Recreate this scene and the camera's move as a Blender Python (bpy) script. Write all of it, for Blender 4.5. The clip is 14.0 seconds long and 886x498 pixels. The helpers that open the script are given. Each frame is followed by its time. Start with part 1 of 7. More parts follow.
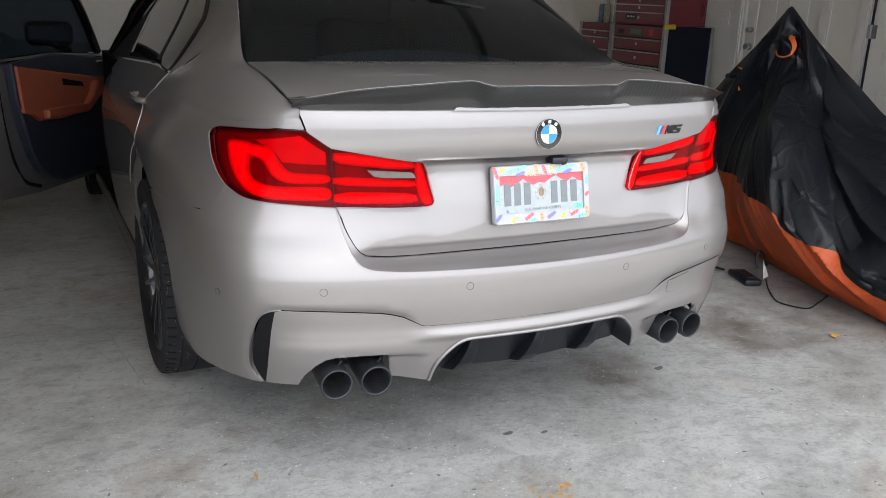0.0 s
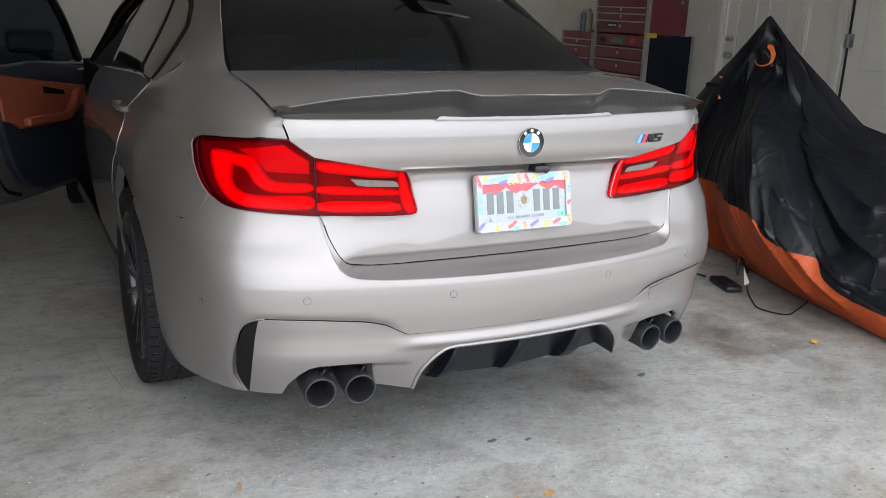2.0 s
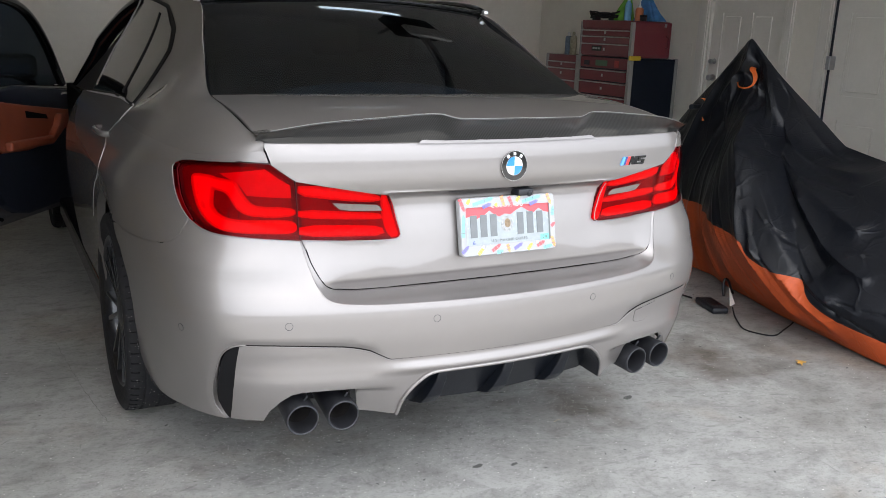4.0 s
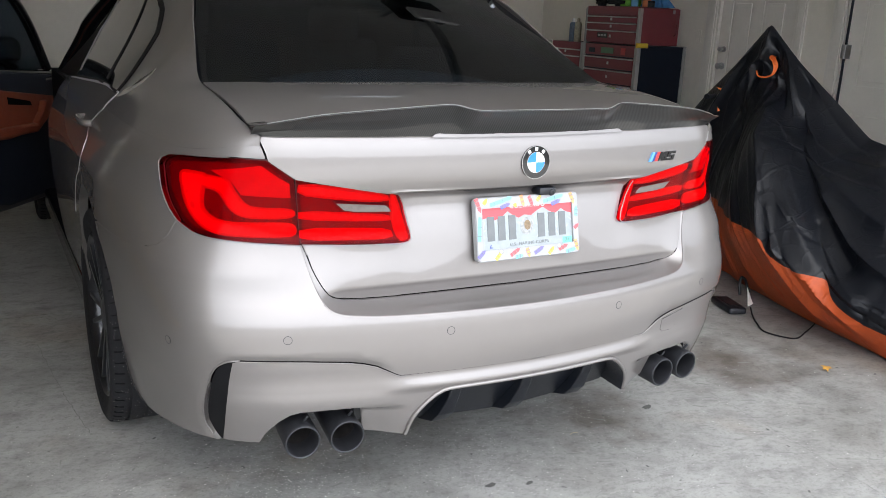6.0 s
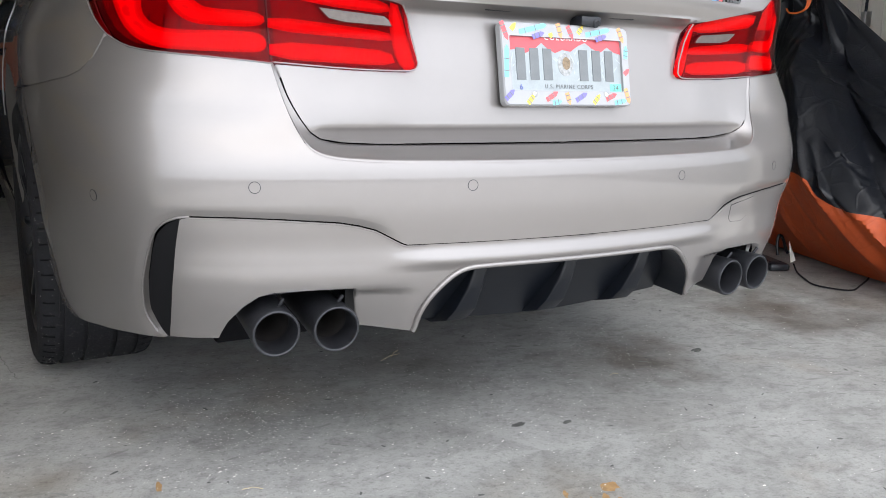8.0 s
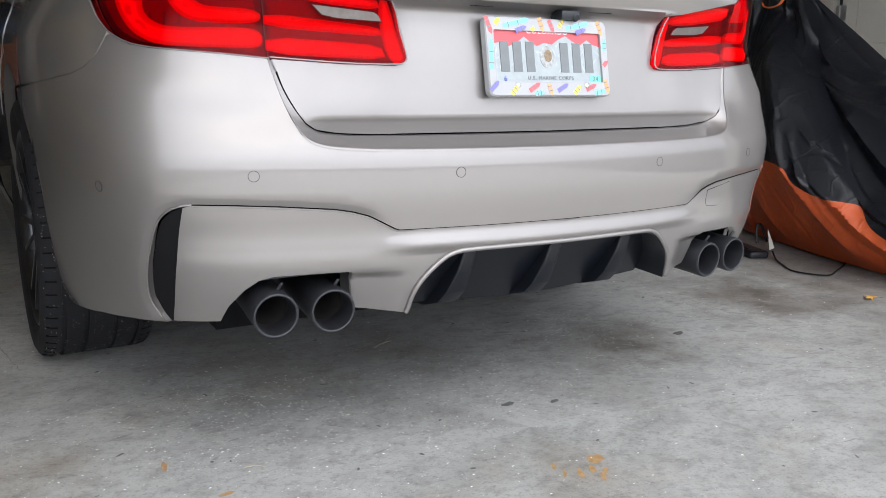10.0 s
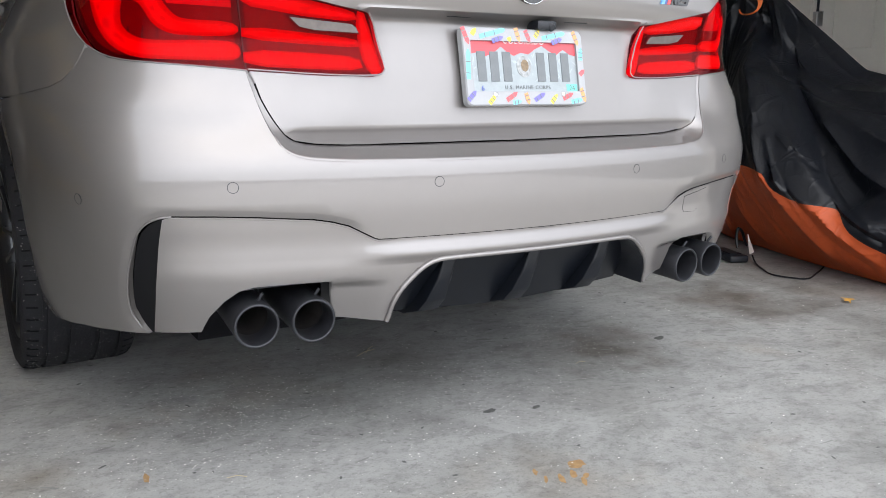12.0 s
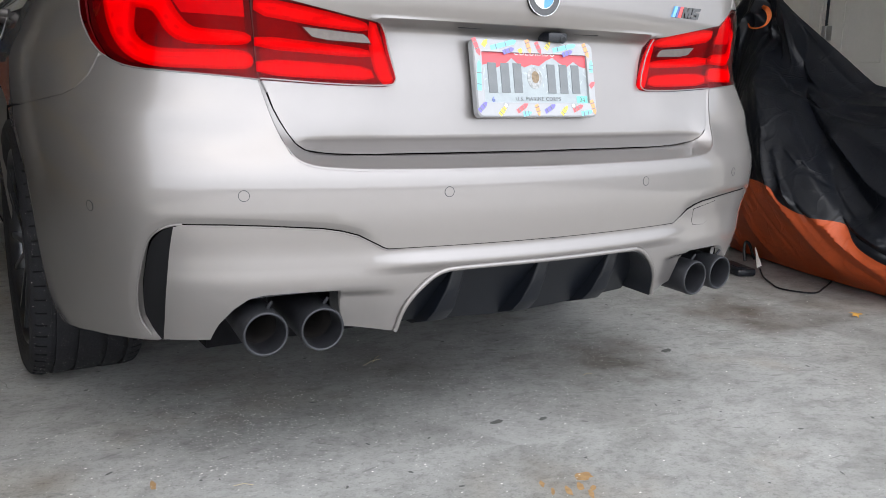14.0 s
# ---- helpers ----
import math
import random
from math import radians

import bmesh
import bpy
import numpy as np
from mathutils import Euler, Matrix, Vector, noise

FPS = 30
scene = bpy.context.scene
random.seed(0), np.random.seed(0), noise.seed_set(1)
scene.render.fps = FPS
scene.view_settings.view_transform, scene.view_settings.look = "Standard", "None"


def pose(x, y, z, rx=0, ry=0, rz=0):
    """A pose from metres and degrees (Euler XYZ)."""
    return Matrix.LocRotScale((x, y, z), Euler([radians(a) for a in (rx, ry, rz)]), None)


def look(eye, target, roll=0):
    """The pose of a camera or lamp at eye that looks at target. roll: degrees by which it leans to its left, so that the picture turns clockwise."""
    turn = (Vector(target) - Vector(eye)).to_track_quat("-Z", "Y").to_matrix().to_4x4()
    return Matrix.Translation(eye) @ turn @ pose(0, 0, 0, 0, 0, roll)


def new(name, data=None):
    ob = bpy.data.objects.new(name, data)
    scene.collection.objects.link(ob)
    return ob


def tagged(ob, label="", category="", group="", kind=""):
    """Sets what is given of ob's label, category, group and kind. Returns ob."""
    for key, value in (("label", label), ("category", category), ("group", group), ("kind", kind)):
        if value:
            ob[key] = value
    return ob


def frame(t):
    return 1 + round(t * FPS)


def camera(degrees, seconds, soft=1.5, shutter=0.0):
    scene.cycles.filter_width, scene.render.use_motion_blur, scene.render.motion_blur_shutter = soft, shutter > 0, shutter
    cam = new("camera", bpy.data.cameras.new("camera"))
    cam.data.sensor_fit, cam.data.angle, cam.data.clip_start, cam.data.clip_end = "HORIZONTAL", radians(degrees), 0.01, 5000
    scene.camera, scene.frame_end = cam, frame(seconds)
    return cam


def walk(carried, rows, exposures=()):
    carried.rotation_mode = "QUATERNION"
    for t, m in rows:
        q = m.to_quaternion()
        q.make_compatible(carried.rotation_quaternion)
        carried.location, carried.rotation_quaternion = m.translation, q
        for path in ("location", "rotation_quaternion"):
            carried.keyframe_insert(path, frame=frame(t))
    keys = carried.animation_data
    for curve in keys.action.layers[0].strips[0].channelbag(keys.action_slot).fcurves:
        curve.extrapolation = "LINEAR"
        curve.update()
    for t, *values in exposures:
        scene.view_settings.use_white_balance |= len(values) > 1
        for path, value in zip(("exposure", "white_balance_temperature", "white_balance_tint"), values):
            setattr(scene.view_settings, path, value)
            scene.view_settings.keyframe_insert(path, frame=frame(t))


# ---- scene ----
cam = camera(54.80, 14.0, soft=0.65)
# seconds, place, yaw, pitch and roll
ROWS = [
    (0.0, -1.2952, -1.986, 1.3501, -26.625, -16.471, 2.198),
    (0.5, -1.2943, -1.9849, 1.3468, -26.679, -16.567, 2.201),
    (1.0, -1.2947, -1.9862, 1.3483, -26.938, -16.53, 2.231),
    (1.5, -1.2968, -1.9888, 1.3491, -27.367, -16.293, 2.293),
    (2.0, -1.2984, -1.9926, 1.3552, -27.757, -15.941, 2.34),
    (2.5, -1.2994, -1.9896, 1.3525, -28.169, -15.406, 2.325),
    (3.0, -1.295, -1.9878, 1.3575, -28.357, -15.024, 2.227),
    (3.5, -1.2898, -1.9871, 1.3563, -28.516, -14.683, 2.157),
    (4.0, -1.2801, -1.9847, 1.3562, -28.533, -14.432, 2.194),
    (6.5, -1.1675, -1.6556, 1.3294, -29.226, -15.326, 2.675),
    (7.0, -1.0784, -1.5132, 1.2641, -29.727, -14.516, 2.439),
    (7.5, -1.0429, -1.4037, 1.0478, -29.755, -13.312, 2.221),
    (8.0, -1.0668, -1.4069, 0.825, -29.627, -12.213, 1.848),
    (10.5, -1.1149, -1.486, 0.8126, -30.946, -12.197, 0.965),
    (11.0, -1.1107, -1.4875, 0.8149, -31.318, -12.057, 0.808),
    (11.5, -1.1097, -1.4889, 0.8191, -31.473, -11.885, 0.715),
    (12.0, -1.1106, -1.4935, 0.8193, -31.528, -11.741, 0.731),
    (12.5, -1.11, -1.4954, 0.8161, -31.386, -11.571, 0.852),
    (13.0, -1.1111, -1.4889, 0.8168, -31.31, -11.432, 1.114),
    (13.5, -1.1158, -1.4871, 0.8162, -31.274, -11.181, 1.252),
    (14.0, -1.1181, -1.4911, 0.8195, -31.149, -11.064, 1.267),
]


def heading(x, y, z, yaw, pitch, roll):
    turn = Matrix.Rotation(radians(yaw), 4, "Z") @ Matrix.Rotation(radians(90 + pitch), 4, "X") @ Matrix.Rotation(radians(roll), 4, "Z")
    return Matrix.Translation((x, y, z)) @ turn


walk(cam, [(t, heading(*r)) for t, *r in ROWS], [(0.0, 0.15), (4.0, 0.21), (6.5, 0.27), (8.0, 0.10), (10.5, 0.04), (14.0, 0.03)])

# ---- light: an overcast day outside the open garage door ----
sky = bpy.data.worlds.new("overcast_sky")
scene.world = sky
sky.use_nodes = True
nt = sky.node_tree
nt.nodes.clear()
tex = nt.nodes.new("ShaderNodeTexSky")
tex.sky_type = "NISHITA"
tex.sun_disc = False
tex.sun_elevation, tex.sun_rotation = radians(50), radians(200)
tex.air_density, tex.dust_density = 1.0, 6.0
mixer = nt.nodes.new("ShaderNodeMix")
mixer.data_type = "RGBA"
mixer.inputs["Factor"].default_value = 0.93
mixer.inputs["B"].default_value = (8.8, 9.25, 10.05, 1)
# an overcast dome: dimmer towards the horizon than overhead
dome, up = nt.nodes.new("ShaderNodeTexCoord"), nt.nodes.new("ShaderNodeSeparateXYZ")
fall, shade = nt.nodes.new("ShaderNodeMapRange"), nt.nodes.new("ShaderNodeVectorMath")
fall.interpolation_type = "SMOOTHSTEP"
fall.inputs["From Min"].default_value, fall.inputs["From Max"].default_value = 0.0, 0.95
fall.inputs["To Min"].default_value, fall.inputs["To Max"].default_value = 0.98, 1.30
shade.operation = "SCALE"
nt.links.new(dome.outputs["Generated"], up.inputs["Vector"])
nt.links.new(up.outputs["Z"], fall.inputs["Value"])
# and a little brighter to the south, where the sun stands behind the cloud
south, both_ways = nt.nodes.new("ShaderNodeMapRange"), nt.nodes.new("ShaderNodeMath")
south.inputs["From Min"].default_value, south.inputs["From Max"].default_value = -1.0, -0.3
south.inputs["To Min"].default_value, south.inputs["To Max"].default_value = 1.24, 0.55
both_ways.operation = "MULTIPLY"
nt.links.new(up.outputs["Y"], south.inputs["Value"])
nt.links.new(fall.outputs["Result"], both_ways.inputs[0])
nt.links.new(south.outputs["Result"], both_ways.inputs[1])
nt.links.new(both_ways.outputs[0], shade.inputs["Scale"])
bgn = nt.nodes.new("ShaderNodeBackground")
bgn.inputs["Strength"].default_value = 0.345
outn = nt.nodes.new("ShaderNodeOutputWorld")
nt.links.new(tex.outputs["Color"], mixer.inputs["A"])
nt.links.new(mixer.outputs["Result"], shade.inputs[0])
nt.links.new(shade.outputs["Vector"], bgn.inputs["Color"])
nt.links.new(bgn.outputs["Background"], outn.inputs["Surface"])

sun_data = bpy.data.lights.new("sun", "SUN")
sun_data.energy, sun_data.angle, sun_data.color = 0.3, radians(40), (1.0, 0.97, 0.93)
sun = new("sun", sun_data)
sun.matrix_world = look((0, -6, 9), (0.2, 0, 0.4))


# ---- materials ----
def material(name, color, rough=0.5, metal=0.0, coat=0.0, coat_rough=0.03, vary=0.08, size=6.0, bump=0.0, bump_size=60.0, spec=0.5, wear=0.0):
    """A surface of one paint with two scales of variation and fine relief."""
    m = bpy.data.materials.new(name)
    m.use_nodes = True
    t = m.node_tree
    b = t.nodes["Principled BSDF"]
    b.inputs["Roughness"].default_value, b.inputs["Metallic"].default_value = rough, metal
    b.inputs["Coat Weight"].default_value, b.inputs["Coat Roughness"].default_value = coat, coat_rough
    b.inputs["Specular IOR Level"].default_value = spec
    co = t.nodes.new("ShaderNodeTexCoord")
    coarse, fine = t.nodes.new("ShaderNodeTexNoise"), t.nodes.new("ShaderNodeTexNoise")
    coarse.inputs["Scale"].default_value, fine.inputs["Scale"].default_value = size, size * 9
    coarse.inputs["Detail"].default_value = fine.inputs["Detail"].default_value = 4
    for n in (coarse, fine):
        t.links.new(co.outputs["Object"], n.inputs["Vector"])
    add = t.nodes.new("ShaderNodeMath")
    add.operation = "MULTIPLY_ADD"
    add.inputs[1].default_value = 0.5
    t.links.new(fine.outputs["Fac"], add.inputs[0])
    t.links.new(coarse.outputs["Fac"], add.inputs[2])
    ramp = t.nodes.new("ShaderNodeMapRange")
    ramp.inputs["From Min"].default_value, ramp.inputs["From Max"].default_value = 0.45, 1.05
    ramp.inputs["To Min"].default_value, ramp.inputs["To Max"].default_value = 1 - vary, 1 + vary
    t.links.new(add.outputs[0], ramp.inputs["Value"])
    mul = t.nodes.new("ShaderNodeVectorMath")
    mul.operation = "SCALE"
    mul.inputs[0].default_value = color[:3]
    t.links.new(ramp.outputs["Result"], mul.inputs["Scale"])
    t.links.new(mul.outputs["Vector"], b.inputs["Base Color"])
    if wear:
        rr = t.nodes.new("ShaderNodeMapRange")
        rr.inputs["To Min"].default_value, rr.inputs["To Max"].default_value = max(0.02, rough - wear), min(1, rough + wear)
        t.links.new(fine.outputs["Fac"], rr.inputs["Value"])
        t.links.new(rr.outputs["Result"], b.inputs["Roughness"])
    if bump:
        grain = t.nodes.new("ShaderNodeTexNoise")
        grain.inputs["Scale"].default_value, grain.inputs["Detail"].default_value = bump_size, 3
        t.links.new(co.outputs["Object"], grain.inputs["Vector"])
        bp = t.nodes.new("ShaderNodeBump")
        bp.inputs["Strength"].default_value, bp.inputs["Distance"].default_value = bump, 0.004
        t.links.new(grain.outputs["Fac"], bp.inputs["Height"])
        t.links.new(bp.outputs["Normal"], b.inputs["Normal"])
    return m


def thin_pane(name, color, rough, alpha, least, most, sheen=(1, 1, 1)):
    """Tinted flat pane: the gloss grows alike on both its faces."""
    m = glass(name, color, rough, alpha)
    t = m.node_tree
    mx = next(n for n in t.nodes if n.type == "MIX_SHADER")
    mx.inputs[2].links[0].from_node.inputs["Color"].default_value = (*sheen, 1)
    lw = t.nodes.new("ShaderNodeLayerWeight")
    lw.inputs["Blend"].default_value = 0.5
    pw, ad = t.nodes.new("ShaderNodeMath"), t.nodes.new("ShaderNodeMath")
    pw.operation, ad.operation = "POWER", "MULTIPLY_ADD"
    pw.inputs[1].default_value, ad.inputs[1].default_value, ad.inputs[2].default_value = 5.0, most, least
    t.links.new(lw.outputs["Facing"], pw.inputs[0])
    t.links.new(pw.outputs[0], ad.inputs[0])
    t.links.new(ad.outputs[0], mx.inputs["Fac"])
    return m


def glass(name, color, rough=0.02, alpha=0.35, ior=1.5):
    """Tinted glass: part clear, part glossy."""
    m = bpy.data.materials.new(name)
    m.use_nodes = True
    t = m.node_tree
    t.nodes.clear()
    gl, tr, fr, mx, out = (t.nodes.new(k) for k in ("ShaderNodeBsdfGlossy", "ShaderNodeBsdfTransparent", "ShaderNodeFresnel", "ShaderNodeMixShader", "ShaderNodeOutputMaterial"))
    gl.inputs["Roughness"].default_value = rough
    tr.inputs["Color"].default_value = (*[c * alpha for c in color], 1)
    fr.inputs["IOR"].default_value = ior
    t.links.new(fr.outputs["Fac"], mx.inputs["Fac"])
    t.links.new(tr.outputs["BSDF"], mx.inputs[1])
    t.links.new(gl.outputs["BSDF"], mx.inputs[2])
    t.links.new(mx.outputs["Shader"], out.inputs["Surface"])
    return m


def glowing(name, color, strength, spec=0.5):
    m = material(name, color, 0.3, vary=0.02, spec=spec)
    b = m.node_tree.nodes["Principled BSDF"]
    b.inputs["Emission Color"].default_value = (*color, 1)
    b.inputs["Emission Strength"].default_value = strength
    return m


PAINT = material("pearl_white_paint", (0.246, 0.2300, 0.2235), 0.50, 0.76, 1.0, 0.008, 0.02, 3.0)
PAINT.node_tree.nodes["Principled BSDF"].inputs["Coat IOR"].default_value = 1.53
# the flakes darken at a flat angle
PAINT.node_tree.nodes["Principled BSDF"].inputs["Specular Tint"].default_value = (0.5, 0.5, 0.5, 1)
BLACK = material("satin_black_plastic", (0.0075, 0.009, 0.013), 0.42, vary=0.2, size=20, bump=0.15, bump_size=700)
SURROUND = material("black_window_rubber", (0.004, 0.004, 0.005), 0.6, vary=0.1, spec=0.2)
GLOSS = material("gloss_black", (0.008, 0.008, 0.009), 0.12, coat=0.6, vary=0.1)
# near-black standing for shade in gaps and hollows; also the door seal
DARK = material("shade_and_seal_black", (0.006, 0.006, 0.007), 0.9, vary=0.2, spec=0.1)
RUBBER = material("tyre_rubber", (0.011, 0.011, 0.013), 0.78, spec=0.3, vary=0.25, size=14, bump=0.4, bump_size=160)
PIPE = material("black_chrome_pipe", (0.030, 0.031, 0.036), 0.46, 0.45, vary=0.12, size=30, wear=0.1)
SOOT = material("sooty_pipe_inside", (0.038, 0.034, 0.032), 0.7, 0.3, vary=0.3, size=40)
MIRROR_GLASS = material("mirror_glass", (0.8, 0.82, 0.84), 0.015, 1.0, vary=0.02)
CHROME = material("chrome", (0.75, 0.75, 0.76), 0.14, 1.0, vary=0.03)
STEEL = material("brushed_steel", (0.5, 0.5, 0.5), 0.35, 0.9, vary=0.08, size=30)
RED_EDGE = material("dark_red_lamp_rim", (0.035, 0.0006, 0.004), 0.3, coat=0.3, vary=0.12, size=30)
RED_DEEP = material("deep_red_lamp_body", (0.125, 0.0012, 0.010), 0.25, coat=0.3, vary=0.12, size=30)
RED_MID = material("red_lamp_reflector", (0.50, 0.006, 0.034), 0.22, coat=0.5, vary=0.12, size=40)
# the light pipes: from dim bands standing for the halo, to the bright core
RED_PIPE = [glowing("red_light_pipe_" + n, (0.5, 0.0, 0.006), e, 0.0) for n, e in (("edge", 0.13), ("outer", 0.28), ("inner", 0.55), ("core", 0.95))]
CLEAR_LAMP = material("ribbed_reversing_lamp", (0.12, 0.10, 0.095), 0.3, 0.3, coat=1.0, vary=0.2, size=90)
LENS_RED = glass("red_lamp_lens", (1.0, 0.10, 0.14), 0.015, 0.97, 1.17)
WINDOW = thin_pane("tinted_window", (0.64, 0.8, 0.94), 0.01, 0.34, 0.036, 0.9, (0.92, 0.95, 1.0))
SATIN = material("satin_chrome", (0.72, 0.72, 0.73), 0.45, 0.75, vary=0.03)
DOOR_GLASS = thin_pane("door_glass", (0.70, 0.84, 1.0), 0.01, 0.30, 0.012, 0.15)
ORANGE_LEATHER = material("orange_leather", (0.32, 0.076, 0.038), 0.5, vary=0.12, size=12, bump=0.3, bump_size=220)
DARK_TRIM = material("dark_door_trim", (0.017, 0.021, 0.033), 0.55, vary=0.2, size=14, bump=0.2, bump_size=300)
WHITE_TRIM = material("white_trim_paint", (0.80, 0.77, 0.71), 0.4, vary=0.04, size=5, bump=0.03)
WALL = material("painted_drywall", (0.83, 0.79, 0.71), 0.85, vary=0.05, size=2.2, bump=0.25, bump_size=90)
CEILING = material("ceiling_paint", (0.86, 0.83, 0.78), 0.9, vary=0.04, size=2.0, bump=0.3, bump_size=60)
TOOL_RED = material("red_enamel", (0.16, 0.009, 0.020), 0.32, coat=0.5, vary=0.1, size=6, bump=0.03)
TOOL_GREY = material("grey_enamel", (0.33, 0.32, 0.31), 0.4, 0.2, vary=0.08, size=12)
TOOL_BLACK = material("black_enamel", (0.005, 0.009, 0.019), 0.5, spec=0.25, vary=0.12, size=6)


def concrete():
    """A smooth garage slab: cloudy grey, dark smudges, streaks and pits."""
    m = material("garage_concrete", (0.380, 0.378, 0.363), 0.62, vary=0.10, size=1.1, bump=0.22, bump_size=45, wear=0.1)
    t = m.node_tree
    b = t.nodes["Principled BSDF"]
    base = b.inputs["Base Color"].links[0].from_socket
    co = t.nodes.new("ShaderNodeTexCoord")

    def layer(scale, lo, hi, tint, stretch, sock, detail=6.0, rough=0.6):
        mp = t.nodes.new("ShaderNodeMapping")
        mp.inputs["Scale"].default_value = stretch
        mp.inputs["Rotation"].default_value = (0, 0, 0.45)
        n = t.nodes.new("ShaderNodeTexNoise")
        n.inputs["Scale"].default_value, n.inputs["Detail"].default_value, n.inputs["Roughness"].default_value = scale, detail, rough
        r = t.nodes.new("ShaderNodeMapRange")
        r.inputs["From Min"].default_value, r.inputs["From Max"].default_value = lo, hi
        x = t.nodes.new("ShaderNodeMix")
        x.data_type, x.blend_type = "RGBA", "MULTIPLY"
        x.inputs["B"].default_value = (*tint, 1)
        t.links.new(co.outputs["Object"], mp.inputs["Vector"])
        t.links.new(mp.outputs["Vector"], n.inputs["Vector"])
        t.links.new(n.outputs["Fac"], r.inputs["Value"])
        t.links.new(r.outputs["Result"], x.inputs["Factor"])
        t.links.new(sock, x.inputs["A"])
        return x.outputs["Result"]

    s = layer(1.7, 0.46, 0.70, (0.72, 0.715, 0.71), (1, 1, 1), base)
    s = layer(5.0, 0.48, 0.70, (0.80, 0.80, 0.795), (0.9, 1.3, 1), s)
    s = layer(13.0, 0.50, 0.63, (0.77, 0.77, 0.765), (0.8, 1.25, 1), s, 9.0, 0.72)
    s = layer(38.0, 0.50, 0.68, (0.68, 0.68, 0.675), (1.0, 1.15, 1), s, 8.0, 0.75)
    s = layer(110.0, 0.56, 0.70, (0.70, 0.69, 0.68), (1, 1, 1), s, 3.0)
    s = layer(1.3, 0.56, 0.70, (0.84, 0.76, 0.68), (1, 1, 1), s, 8.0)
    s = layer(9.0, 0.60, 0.70, (1.22, 1.22, 1.21), (0.4, 1.8, 1), s, 8.0, 0.7)
    s = layer(260.0, 0.54, 0.72, (0.76, 0.755, 0.75), (1, 1, 1), s, 2.0)
    # brown stains and broader grey patches that darken the slab, ragged at the rim
    geo = t.nodes.new("ShaderNodeTexCoord")
    rag = t.nodes.new("ShaderNodeTexNoise")
    rag.inputs["Scale"].default_value, rag.inputs["Detail"].default_value = 7.0, 6.0
    t.links.new(geo.outputs["Object"], rag.inputs["Vector"])
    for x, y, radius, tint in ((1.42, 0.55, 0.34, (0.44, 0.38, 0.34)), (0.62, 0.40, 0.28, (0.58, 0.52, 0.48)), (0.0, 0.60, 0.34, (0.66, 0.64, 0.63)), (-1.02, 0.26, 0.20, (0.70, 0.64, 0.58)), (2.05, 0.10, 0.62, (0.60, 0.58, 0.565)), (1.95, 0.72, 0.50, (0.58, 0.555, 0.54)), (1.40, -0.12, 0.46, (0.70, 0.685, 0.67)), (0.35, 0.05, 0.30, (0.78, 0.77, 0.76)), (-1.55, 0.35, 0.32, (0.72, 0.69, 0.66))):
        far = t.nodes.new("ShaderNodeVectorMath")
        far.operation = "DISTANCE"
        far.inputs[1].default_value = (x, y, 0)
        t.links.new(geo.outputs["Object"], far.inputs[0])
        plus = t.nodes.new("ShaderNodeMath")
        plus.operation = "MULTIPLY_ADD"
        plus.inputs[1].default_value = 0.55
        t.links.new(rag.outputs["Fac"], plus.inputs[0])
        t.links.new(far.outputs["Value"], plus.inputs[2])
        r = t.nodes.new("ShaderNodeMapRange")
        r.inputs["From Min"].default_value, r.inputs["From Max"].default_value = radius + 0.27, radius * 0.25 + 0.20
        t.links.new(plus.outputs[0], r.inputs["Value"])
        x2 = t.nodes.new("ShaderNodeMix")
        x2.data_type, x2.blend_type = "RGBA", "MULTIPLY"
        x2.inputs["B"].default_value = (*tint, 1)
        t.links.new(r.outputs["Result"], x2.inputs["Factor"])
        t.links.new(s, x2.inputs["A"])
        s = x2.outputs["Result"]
    t.links.new(s, b.inputs["Base Color"])
    return m


CONCRETE = concrete()


# ---- building blocks ----
def mesh_of(bm, name):
    me = bpy.data.meshes.new(name)
    bm.to_mesh(me)
    bm.free()
    return me


def part(name, bm, mat, parent=None, label="", smooth_shade=False, mats=()):
    """Links a bmesh as one mesh object under a thing or a part."""
    ob = new(name, mesh_of(bm, name))
    ob.data.materials.append(mat)
    for extra in mats:
        ob.data.materials.append(extra)
    if smooth_shade:
        ob.data.polygons.foreach_set("use_smooth", [True] * len(ob.data.polygons))
        ob.data.set_sharp_from_angle(angle=radians(38))
    if parent is not None:
        ob.parent = parent
        ob.matrix_parent_inverse = parent.matrix_world.inverted() if parent.type != "EMPTY" else Matrix()
    if label:
        tagged(ob, label)
    return ob


def thing(name, at, label, category, group="", kind=""):
    """An Empty at the base of a thing, to hold its parts."""
    ob = new(name)
    ob.location = at
    ob.empty_display_size = 0.05
    tagged(ob, label, category, group, kind)
    bpy.context.view_layer.update()
    return ob


def box(bm, x0, x1, y0, y1, z0, z1, bevel=0.0, seg=2):
    made = bmesh.ops.create_cube(bm, size=1)["verts"]
    for v in made:
        v.co = ((x0 + x1) / 2 + v.co.x * (x1 - x0), (y0 + y1) / 2 + v.co.y * (y1 - y0), (z0 + z1) / 2 + v.co.z * (z1 - z0))
    if bevel:
        es = list({e for v in made for e in v.link_edges})
        bmesh.ops.bevel(bm, geom=es, offset=bevel, segments=seg, profile=0.5, affect="EDGES")
    return bm


def boxed(*a, **k):
    return box(bmesh.new(), *a, **k)


